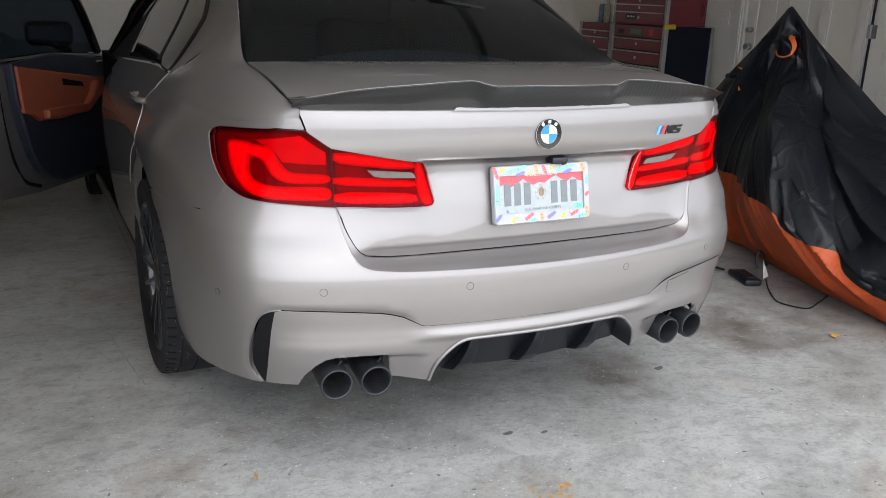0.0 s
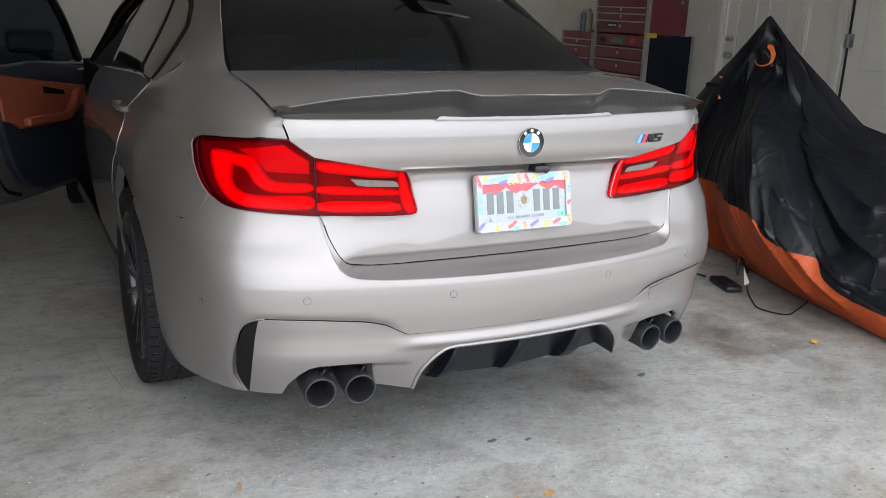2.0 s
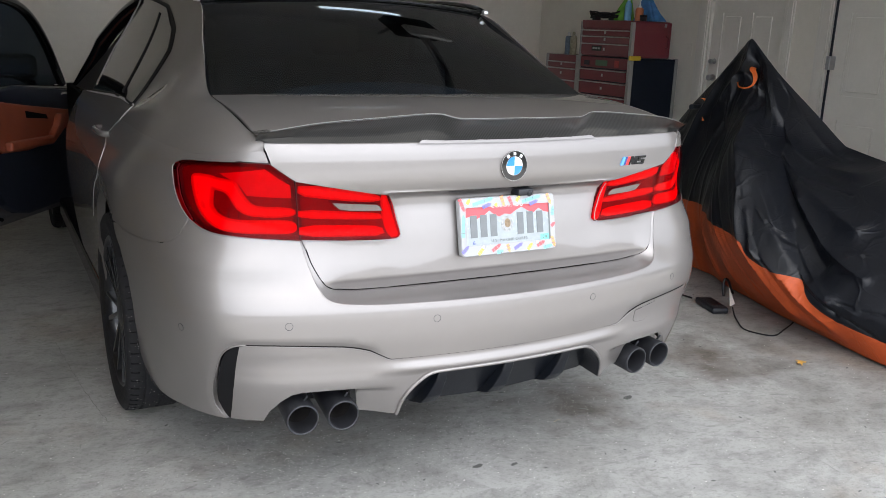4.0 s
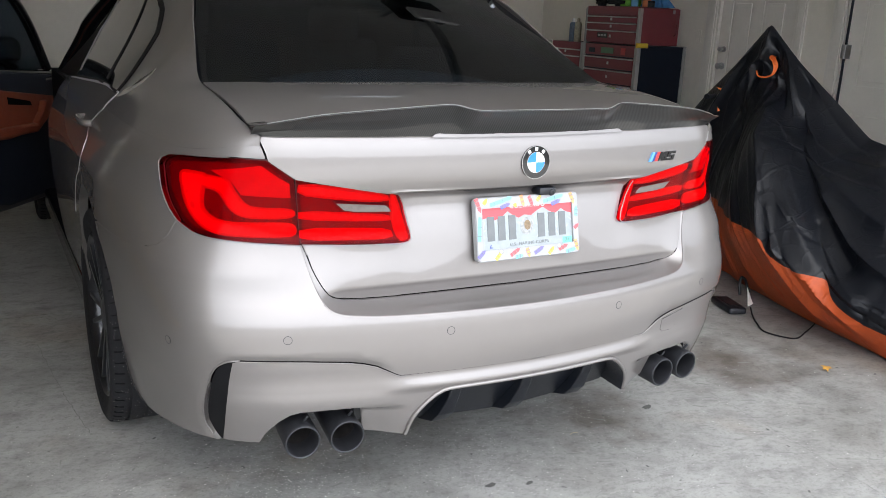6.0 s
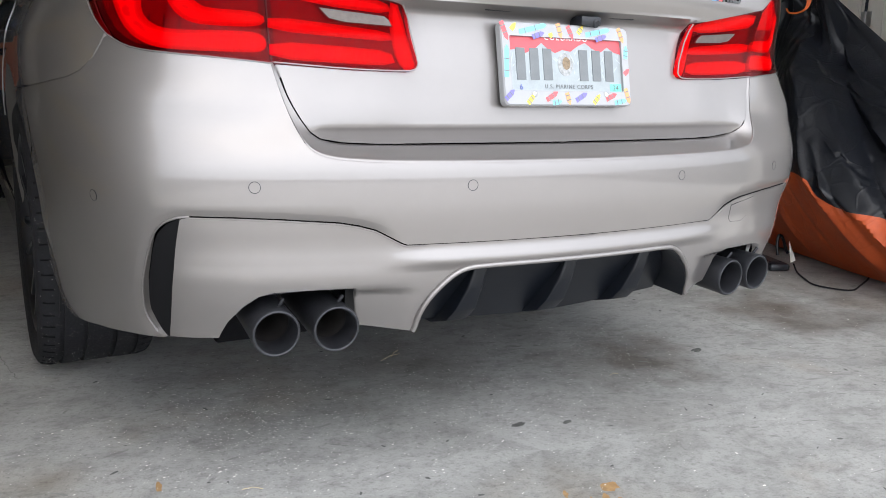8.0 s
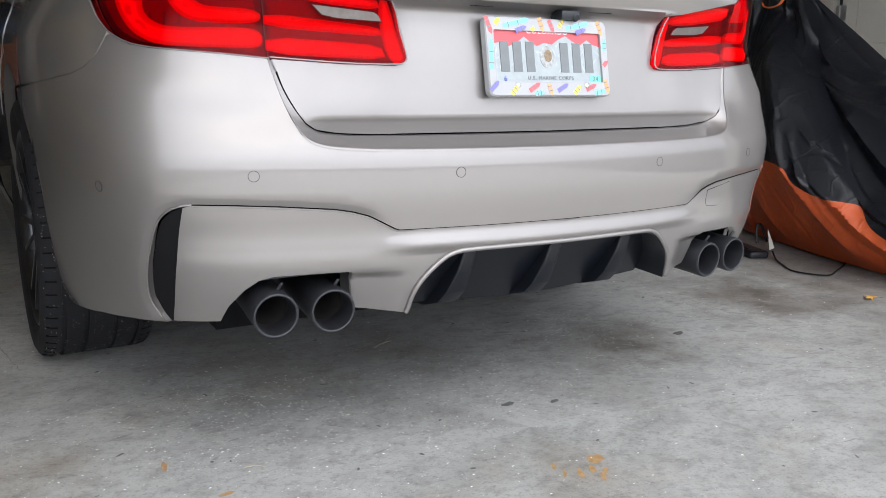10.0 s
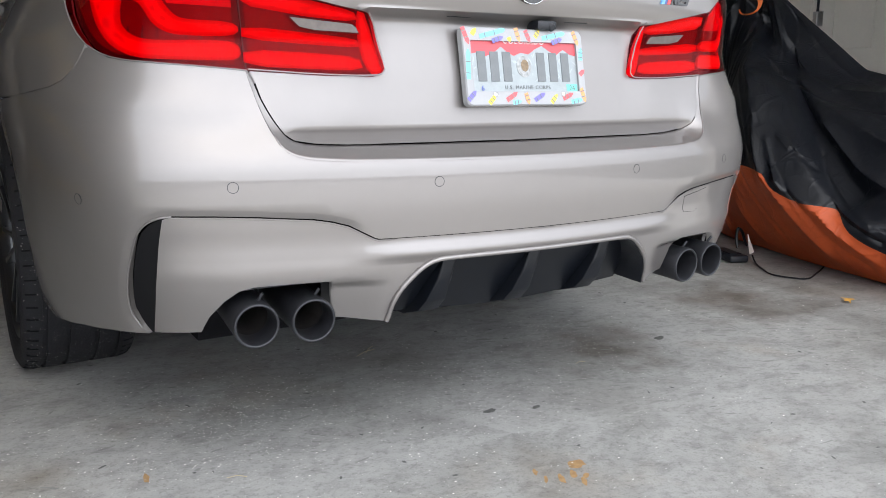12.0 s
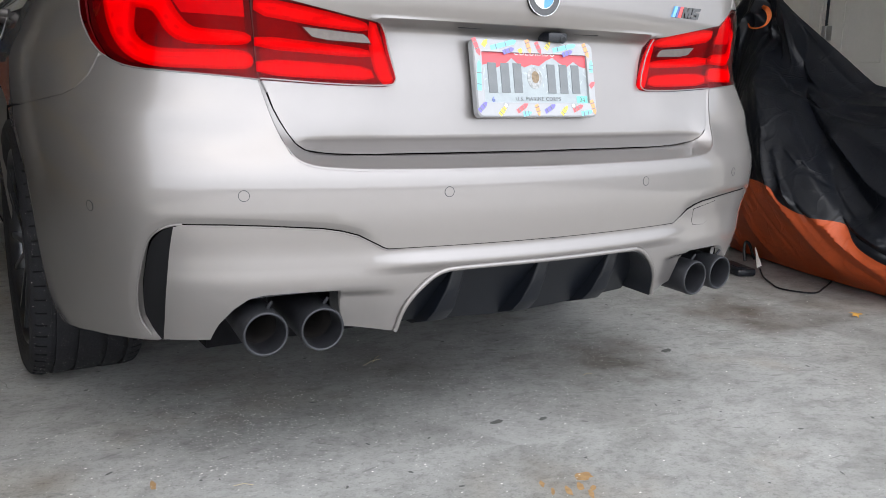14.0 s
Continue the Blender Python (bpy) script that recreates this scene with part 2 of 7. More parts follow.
def lathe(bm, rows, n=32, at=None, cap=False):
    """Turns (radius, height) rows about z, then places them by the matrix at."""
    at = at or Matrix()
    rings = [[bm.verts.new(at @ Vector((r * math.cos(2 * math.pi * i / n), r * math.sin(2 * math.pi * i / n), h))) for i in range(n)] for r, h in rows]
    for a, b in zip(rings, rings[1:]):
        for i in range(n):
            bm.faces.new((a[i], a[(i + 1) % n], b[(i + 1) % n], b[i]))
    if cap:
        bm.faces.new(rings[-1])
        bm.faces.new(rings[0][::-1])
    return bm


def tube(bm, points, r, n=8):
    """A round bar along points."""
    pts = [Vector(p) for p in points]
    rings = []
    for i, p in enumerate(pts):
        d = (pts[min(i + 1, len(pts) - 1)] - pts[max(i - 1, 0)]).normalized()
        a = d.orthogonal().normalized() if i == 0 else (rings_dir - d * rings_dir.dot(d)).normalized()
        rings_dir = a
        b = d.cross(a)
        rings.append([bm.verts.new(p + (a * math.cos(2 * math.pi * k / n) + b * math.sin(2 * math.pi * k / n)) * r) for k in range(n)])
    for a, b in zip(rings, rings[1:]):
        for k in range(n):
            bm.faces.new((a[k], a[(k + 1) % n], b[(k + 1) % n], b[k]))
    bm.faces.new(rings[0][::-1])
    bm.faces.new(rings[-1])
    return bm


def rounded(points, steps=10):
    """A smooth line (Catmull-Rom) through points."""
    pts = [Vector(p) for p in points]
    out = []
    for i in range(len(pts) - 1):
        a, b, c, d = pts[max(i - 1, 0)], pts[i], pts[i + 1], pts[min(i + 2, len(pts) - 1)]
        for k in range(steps):
            t = k / steps
            out.append(0.5 * ((2 * b) + (c - a) * t + (2 * a - 5 * b + 4 * c - d) * t * t + (3 * b - a - 3 * c + d) * t**3))
    return out + [pts[-1]]


def written(name, text, size, mat, m, parent, label="", depth=0.0004, spread=1.0):
    """Lettering in the built-in font as a thin mesh, centred."""
    cu = bpy.data.curves.new(name, "FONT")
    cu.body, cu.size, cu.extrude, cu.align_x, cu.align_y, cu.space_character = text, size, depth, "CENTER", "CENTER", spread
    tmp = new(name + "_curve", cu)
    bpy.context.view_layer.update()
    me = bpy.data.meshes.new_from_object(tmp)
    bpy.data.objects.remove(tmp)
    ob = new(name, me)
    me.materials.clear()
    me.materials.append(mat)
    me.transform(m)
    ob.parent = parent
    if label:
        tagged(ob, label)
    return ob


# ---- the garage ----
EAST, WEST, NORTH, SOUTH, TOP = 4.40, -3.18, 6.35, -0.80, 2.75
DOOR_LINE = -0.36

bm = bmesh.new()
box(bm, WEST - 0.2, EAST + 0.2, SOUTH, 2.158, -0.12, 0.0)
box(bm, WEST - 0.2, EAST + 0.2, 2.166, NORTH + 0.2, -0.12, 0.0)
box(bm, WEST - 0.2, EAST + 0.2, 2.15, 2.175, -0.14, -0.012)
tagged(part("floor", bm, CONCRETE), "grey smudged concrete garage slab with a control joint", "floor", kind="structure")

bm = bmesh.new()
bmesh.ops.create_grid(bm, x_segments=2, y_segments=2, size=300, matrix=Matrix.Translation((0, 0, -0.13)))
old = set(bm.faces)
box(bm, -3.2, 5.0, -9.0, SOUTH - 0.012, -0.125, -0.012)
for f in bm.faces:
    f.material_index = 0 if f in old else 1
tagged(part("ground", bm, material("street_and_lawn", (0.13, 0.13, 0.11), 0.9, vary=0.25, size=0.3, bump=0.3), mats=(material("driveway_concrete", (0.63, 0.60, 0.54), 0.8, vary=0.15, size=0.8, bump=0.3),)), "pale concrete driveway and level ground outside", "ground", kind="structure")


def wall_with_openings(name, label, x0, x1, spans, height):
    """A wall along y from spans, each (y0, y1, z0, z1)."""
    bm = bmesh.new()
    for y0, y1, z0, z1 in spans:
        box(bm, x0, x1, y0, y1, z0, z1)
    return tagged(part(name, bm, WALL), label, "wall", kind="structure")


# two door openings in the east wall
DOOR_A = (2.93, 3.76)      # closed door with knob and deadbolt
DOOR_B = (1.50, 2.50)      # second door, hinged at its north side
HEAD = 2.06
wall_with_openings("wall_east", "cream painted drywall with two door openings", EAST, EAST + 0.14, [
    (DOOR_LINE, DOOR_B[0], 0, TOP), (DOOR_B[0], DOOR_B[1], HEAD, TOP), (DOOR_B[1], DOOR_A[0], 0, TOP),
    (DOOR_A[0], DOOR_A[1], HEAD, TOP), (DOOR_A[1], NORTH, 0, TOP)], TOP)
wall_with_openings("wall_west", "cream painted drywall", WEST - 0.14, WEST, [(DOOR_LINE, NORTH, 0, TOP)], TOP)
bm = boxed(WEST - 0.14, EAST + 0.14, NORTH, NORTH + 0.14, 0, TOP)
tagged(part("wall_north", bm, WALL), "cream painted drywall at the garage's far end", "wall", kind="structure")
bm = bmesh.new()
box(bm, WEST - 0.14, -1.88, DOOR_LINE - 0.2, DOOR_LINE, 0.0, TOP)
box(bm, 2.68, EAST + 0.14, DOOR_LINE - 0.2, DOOR_LINE, 0.0, TOP)
box(bm, -1.88, 2.68, DOOR_LINE - 0.2, DOOR_LINE, 2.55, TOP)
tagged(part("wall_south", bm, WALL), "painted wall around the open garage door", "wall", kind="structure")
bm = boxed(WEST - 0.14, EAST + 0.14, DOOR_LINE - 0.2, NORTH + 0.14, TOP, TOP + 0.12)
tagged(part("ceiling", bm, CEILING), "flat painted garage ceiling", "ceiling", kind="structure")


def casing(name, y0, y1):
    """A moulded door casing and jamb round an opening of the east wall."""
    bm = bmesh.new()
    for a, b in ((y0 - 0.085, y0 + 0.004), (y1 - 0.004, y1 + 0.105)):
        box(bm, EAST - 0.018, EAST, a, b, 0, HEAD + 0.07, 0.004)
        box(bm, EAST - 0.026, EAST - 0.016, a + 0.012, b - 0.03, 0, HEAD + 0.05, 0.004)
    box(bm, EAST - 0.017, EAST, y0, y1, HEAD - 0.004, HEAD + 0.07, 0.004)
    box(bm, EAST + 0.003, EAST + 0.137, y0 + 0.001, y0 + 0.022, 0, HEAD - 0.001)
    box(bm, EAST + 0.003, EAST + 0.137, y1 - 0.022, y1 - 0.001, 0, HEAD - 0.001)
    box(bm, EAST + 0.003, EAST + 0.137, y0 + 0.022, y1 - 0.022, HEAD - 0.022, HEAD - 0.001)
    return tagged(part(name, bm, WHITE_TRIM), "white moulded door casing", "door casing", kind="structure")


casing("trim_1", *DOOR_A)
casing("trim_2", *DOOR_B)


def panelled_door(name, length, label):
    """A six-panel door leaf, from its hinge edge along +y, its face to -x."""
    leaf = thing(name, (0, 0, 0), label, "door", kind="structure")
    bm = bmesh.new()
    box(bm, 0.010, 0.036, 0, length, 0.012, HEAD - 0.026)
    cols = ((0.11, length / 2 - 0.05), (length / 2 + 0.05, length - 0.11))
    rows = ((0.22, 0.80), (0.98, 1.58), (1.70, 1.92))
    frame_y = [0, *[v for c in cols for v in c], length]
    for a, b in zip(frame_y[0::2], frame_y[1::2]):
        box(bm, 0, 0.012, a, b, 0.012, HEAD - 0.026)
    frame_z = [0.012, *[v for r in rows for v in r], HEAD - 0.026]
    for c in cols:
        for a, b in zip(frame_z[0::2], frame_z[1::2]):
            box(bm, 0, 0.012, c[0], c[1], a, b)
    part("leaf", bm, WHITE_TRIM, leaf)
    for c in cols:
        for r in rows:
            part("panel", boxed(-0.003, 0.0105, c[0] + 0.03, c[1] - 0.03, r[0] + 0.03, r[1] - 0.03, 0.006), WHITE_TRIM, leaf)
    return leaf


def knob(parent, y, z, size, name, label):
    bm = bmesh.new()
    lathe(bm, [(0.0, 0), (size * 1.05, 0.0), (size * 1.1, 0.006), (size * 0.45, 0.010), (size * 0.4, 0.026), (size * 0.8, 0.034), (size, 0.046), (size * 0.9, 0.060), (size * 0.5, 0.066), (0.0, 0.067)], 20, pose(0, y, z, 0, -90, 0))
    return part(name, bm, STEEL, parent, label, True)


door_a = panelled_door("door_1", DOOR_A[1] - DOOR_A[0] - 0.05, "closed white six-panel door with steel knob and deadbolt")
knob(door_a, DOOR_A[1] - DOOR_A[0] - 0.05 - 0.07, 1.03, 0.027, "door_knob", "satin steel door knob")
knob(door_a, DOOR_A[1] - DOOR_A[0] - 0.05 - 0.07, 1.17, 0.022, "deadbolt", "satin steel deadbolt")
door_a.location = (EAST + 0.03, DOOR_A[0] + 0.025, 0)

door_b = panelled_door("door_2", DOOR_B[1] - DOOR_B[0] - 0.06, "white six-panel door standing slightly ajar on steel hinges")
B_LEN = DOOR_B[1] - DOOR_B[0] - 0.06
for z in (0.28, 1.215, 1.88):
    bm = bmesh.new()
    lathe(bm, [(0, -0.05), (0.008, -0.05), (0.008, 0.05), (0, 0.05)], 12, pose(-0.010, B_LEN + 0.012, z))
    box(bm, -0.004, -0.001, B_LEN + 0.012, B_LEN + 0.040, z - 0.05, z + 0.05)
    box(bm, -0.004, -0.001, B_LEN - 0.034, B_LEN + 0.012, z - 0.05, z + 0.05)
    part("hinge", bm, STEEL, door_b, "steel butt hinge")
# dark strip put in as the shade of the gap beside the hinges
part("hinge_gap_shade", boxed(-0.004, 0.03, B_LEN + 0.004, B_LEN + 0.020, 0.012, HEAD - 0.03, 0.003), DARK_TRIM, door_b, "dark strip standing for the shaded gap at the hinge edge")
door_b.matrix_basis = pose(EAST - 0.004, DOOR_B[1] - 0.045, 0, 0, 0, 9) @ pose(0, -B_LEN, 0)
# near-black board added behind the opening, its colour standing for an unlit room
bm = boxed(EAST + 0.139, EAST + 0.16, DOOR_B[0] - 0.1, DOOR_B[1] + 0.1, 0, HEAD + 0.1)
tagged(part("wall_dark_backing", bm, DARK), "dark board behind the ajar door, standing for the unlit room", "wall", kind="structure")



# strip light on the ceiling, lit
strip = thing("ceiling_light", (0.81, 2.60, TOP), "short white LED strip light on the ceiling, lit", "ceiling light")
part("housing", boxed(-0.34, 0.34, -0.05, 0.05, -0.05, 0.0, 0.006), WHITE_TRIM, strip)
part("diffuser", boxed(-0.325, 0.325, -0.038, 0.038, -0.066, -0.0505, 0.008), glowing("led_diffuser", (0.80, 0.92, 1.0), 3.5), strip, "glowing white diffuser")

# door opener with its rail
opener = thing("garage_door_opener", (0.82, 1.80, TOP - 0.07), "black garage door opener hanging from the ceiling on its rail", "door opener")
part("motor_box", boxed(-0.16, 0.16, -0.22, 0.22, -0.42, -0.22, 0.03, 3), BLACK, opener, "", True)
part("lamp_cover", boxed(-0.15, 0.15, -0.30, -0.08, -0.48, -0.415, 0.02, 3), WHITE_TRIM, opener, "", True)
part("rail", boxed(-0.025, 0.025, -2.10, -0.20, -0.36, -0.31, 0.004), STEEL, opener)
for x in (-0.12, 0.12):
    part("hanger", boxed(x - 0.012, x + 0.012, -0.012, 0.012, -0.23, 0.07), STEEL, opener)
part("arm", tube(bmesh.new(), [(0, -1.10, -0.36), (0.05, -1.45, -0.62)], 0.015, 8), BLACK, opener)

# storage rack along the west wall
WOOD = material("rack_board", (0.74, 0.50, 0.14), 0.6, vary=0.2, size=9, bump=0.3)
TOTE = material("smoky_tote", (0.03, 0.03, 0.032), 0.35, vary=0.15, size=6)
rack = thing("storage_rack", (-2.75, 2.56, 0), "grey steel storage rack with wooden boards along the wall", "rack")
for x in (-0.30, 0.30):
    for y in (-1.98, -0.60, 0.78, 2.18):
        part("post", boxed(x - 0.02, x + 0.02, y - 0.02, y + 0.02, 0, 2.0, 0.003), STEEL, rack)
for z in (0.25, 0.85, 1.45, 1.96):
    part("board", boxed(-0.32, 0.34, -2.0, 2.2, z - 0.085, z, 0.004), WOOD, rack, "yellowish wooden board")
rack_rng = random.Random(7)
spots = []
for z in (0.25, 0.85, 1.45):
    y = -1.96
    while y < 2.0:
        w = rack_rng.uniform(0.36, 0.56)
        spots.append((y + w / 2, z, w, rack_rng.uniform(0.43, 0.495) if z < 1 else rack_rng.uniform(0.34, 0.41)))
        y += w + rack_rng.uniform(0.01, 0.07)
for k, (y, z, w, h) in enumerate(spots):
    tote = thing("storage_tote", (-2.75, 2.56 + y, z), "grey plastic tote with a lid on the rack", "tote", "totes on the rack")
    part("tub", boxed(-0.24, 0.24, -w / 2 + 0.02, w / 2 - 0.02, 0, h - 0.03, 0.02), TOTE, tote)
    part("lid", boxed(-0.26, 0.26, -w / 2, w / 2, h - 0.03, h, 0.008), (TOOL_BLACK, TOTE, WHITE_TRIM, TOOL_BLACK, TOTE)[k % 5], tote)

# ---- the car ----
def smooth(table, z):
    """Monotone-ish cubic through (z, value) rows."""
    zs = [r[0] for r in table]
    if z <= zs[0]:
        return table[0][1]
    if z >= zs[-1]:
        return table[-1][1]
    i = max(k for k in range(len(zs)) if zs[k] <= z)
    i = min(i, len(zs) - 2)

    def slope(k):
        if k in (0, len(zs) - 1):
            return 0.0
        a = (table[k][1] - table[k - 1][1]) / (zs[k] - zs[k - 1])
        b = (table[k + 1][1] - table[k][1]) / (zs[k + 1] - zs[k])
        return 0.0 if a * b <= 0 else 2 * a * b / (a + b)
    h = zs[i + 1] - zs[i]
    t = (z - zs[i]) / h
    p, q, m, n = table[i][1], table[i + 1][1], slope(i) * h, slope(i + 1) * h
    return (2 * t**3 - 3 * t**2 + 1) * p + (t**3 - 2 * t**2 + t) * m + (3 * t**2 - 2 * t**3) * q + (t**3 - t**2) * n


# the body's skin, height by height: how far forward it lies 0.6 m off the middle, its bow, its half width and its corner
TAIL_Y = [(0.24, 0.045), (0.33, 0.02), (0.40, 0.002), (0.50, -0.011), (0.58, -0.018), (0.63, -0.017), (0.68, -0.002), (0.74, 0.028), (0.81, 0.05), (0.87, 0.057), (0.93, 0.05), (0.97, 0.042), (1.03, 0.044), (1.07, 0.055), (1.10, 0.085)]
TAIL_BOW = [(0.3, 0.24), (0.66, 0.24), (0.78, 0.14), (0.9, 0.14), (1.0, 0.17), (1.1, 0.17)]
SIDE_X = [(0.22, 0.885), (0.3, 0.905), (0.45, 0.928), (0.6, 0.943), (0.72, 0.951), (0.85, 0.946), (0.94, 0.915), (1.0, 0.885), (1.06, 0.84)]
CORNER = [(0.3, 0.20), (0.45, 0.25), (0.58, 0.28), (0.7, 0.25), (0.84, 0.20), (1.0, 0.20)]


CORNER_Y = [(0.3, 0.25), (0.46, 0.22), (0.56, 0.14), (0.62, 0.115), (0.74, 0.115), (0.82, 0.19), (0.88, 0.25)]


def skin(w, z):
    """The outside of the body: w runs from the middle of the tail (0) round the corner (0.6 to 1) and forward along the flank."""
    side, w = (-1 if w < 0 else 1), abs(w)
    y6, bow, xs, k = (smooth(t, z) for t in (TAIL_Y, TAIL_BOW, SIDE_X, CORNER))
    if w <= 0.6:
        x, y = w, y6 + bow * (w * w - 0.36)
    elif w <= 1.0:
        t = (w - 0.6) / 0.4
        t = 0.85 * t + 0.15 * t * t
        b = ((1 - t)**3, 3 * t * (1 - t)**2, 3 * t * t * (1 - t), t**3)
        px, py = (0.6, 0.6 + k, xs - 0.022, xs), (y6, y6 + 1.2 * bow * k, smooth(CORNER_Y, z), 0.75)
        x, y = sum(i * j for i, j in zip(b, px)), sum(i * j for i, j in zip(b, py))
    else:
        x, y = xs + 0.01 * min(1.0, w - 1.0), 0.75 + 1.7 * (w - 1.0)
    return side * x, y, z
from mathutils.geometry import delaunay_2d_cdt as delaunay


def step01(a, b, v):
    t = min(1.0, max(0.0, (v - a) / (b - a)))
    return t * t * (3 - 2 * t)


# the middle of the boot lid below its lip, where the plate sits in a recess
RECESS = [(0.660, 0.016), (0.700, 0.006), (0.712, 0.000), (0.722, 0.001), (0.76, 0.005), (0.81, 0.012), (0.87, 0.027), (0.895, 0.034), (0.912, 0.035), (0.922, 0.030), (0.930, 0.014), (0.935, 0.0), (0.938, -0.006)]


def lid(w, z):
    x, y, _ = skin(w, z)
    if z < 0.9379:
        inner = 1 - (1 - step01(0.405, 0.305, abs(w))) * (1 - step01(0.87, 0.695, z) * (1 - 0.8 * step01(0.48, 0.585, abs(w))))
        y += ((smooth(RECESS, z) + (0.125 - 0.055 * step01(0.80, 0.715, z)) * w * w) - y) * inner
    return x, y, z


VALANCE = [(0.28, 0.004), (0.36, 0.000), (0.42, -0.005), (0.445, -0.006), (0.475, -0.002), (0.51, 0.0022), (0.535, 0.0025), (0.56, 0.003)]


def valance(w, z):
    """The lower bumper: drawn in under the seam, then out again to a rounded lip."""
    x, y, _ = skin(w, z)
    a = abs(w)
    k = step01(0.29, 0.45, a)
    y += smooth(VALANCE, z) * k + (1 - k) * (0.003 - 0.010 * step01(0.498, 0.470, z) + 0.007 * step01(0.470, 0.450, z))
    # the pocket between tailpipes and diffuser lies deeper
    y += 0.022 * step01(0.426, 0.408, z) * step01(0.345, 0.44, a) * step01(0.56, 0.47, a)
    return x, y, z


FLANGE = [(0.762, 0.330), (0.768, 0.345), (0.7745, 0.36), (0.773, 0.39), (0.765, 0.43), (0.748, 0.49), (0.736, 0.528), (0.722, 0.547), (0.705, 0.557), (0.690, 0.559), (0.644, 0.558), (0.579, 0.553), (0.499, 0.547), (0.465, 0.541), (0.434, 0.532), (0.402, 0.515), (0.385, 0.506)]


def off_line(p, line):
    """The distance of a point from an open line."""
    best = 9.0
    for (xa, ya), (xb, yb) in zip(line, line[1:]):
        ex, ey = xb - xa, yb - ya
        k = max(0.0, min(1.0, ((p[0] - xa) * ex + (p[1] - ya) * ey) / (ex * ex + ey * ey)))
        best = min(best, (p[0] - xa - k * ex)**2 + (p[1] - ya - k * ey)**2)
    return best**0.5


def bumper(w, z):
    """The upper bumper: a soft hollow over its shoulder that fades round the corner, and a flange turned in at its lower edge."""
    x, y, _ = skin(w, z)
    a = abs(w)
    y += 0.0045 * math.exp(-((z - 0.700 - 0.06 * (a - 0.6)) / 0.028)**2) * step01(0.98, 0.62, a) * step01(0.545, 0.62, a)
    d = off_line((a, z), FLANGE)
    if d < 0.0135:
        inn = 0.0052 * (1 - d / 0.0135) * step01(0.385, 0.45, a)
        turn = step01(0.62, 0.95, a)
        y += inn * (1 - 0.35 * turn)
        x -= math.copysign(inn * 0.9 * turn, w)
    return x, y, z


def inside(p, poly):
    x, y = p
    hit = False
    for (x0, y0), (x1, y1) in zip(poly, poly[1:] + poly[:1]):
        if (y0 > y) != (y1 > y) and x < (x1 - x0) * (y - y0) / (y1 - y0) + x0:
            hit = not hit
    return hit


def resampled(poly, step):
    out = []
    for (x0, y0), (x1, y1) in zip(poly, poly[1:] + poly[:1]):
        n = max(1, round(math.hypot(x1 - x0, y1 - y0) / step))
        out += [(x0 + (x1 - x0) * k / n, y0 + (y1 - y0) * k / n) for k in range(n)]
    return out


def inset(poly, d):
    """The outline moved inward by d."""
    area = sum(x0 * y1 - x1 * y0 for (x0, y0), (x1, y1) in zip(poly, poly[1:] + poly[:1]))
    s, out, n = (1 if area > 0 else -1), [], len(poly)
    for i in range(n):
        p, q, r = (Vector(poly[(i + k) % n]) for k in (-1, 0, 1))
        e, f = (q - p).normalized(), (r - q).normalized()
        m = Vector((-e.y - f.y, e.x + f.x)) * s
        ln = m.length
        if ln < 1e-6:
            out.append((q.x, q.y))
            continue
        m /= ln
        k = d / max(0.35, ln / 2)
        out.append((q.x + m.x * k, q.y + m.y * k))
    return out


CENTRE = Vector((0, 1.6, 0.72))


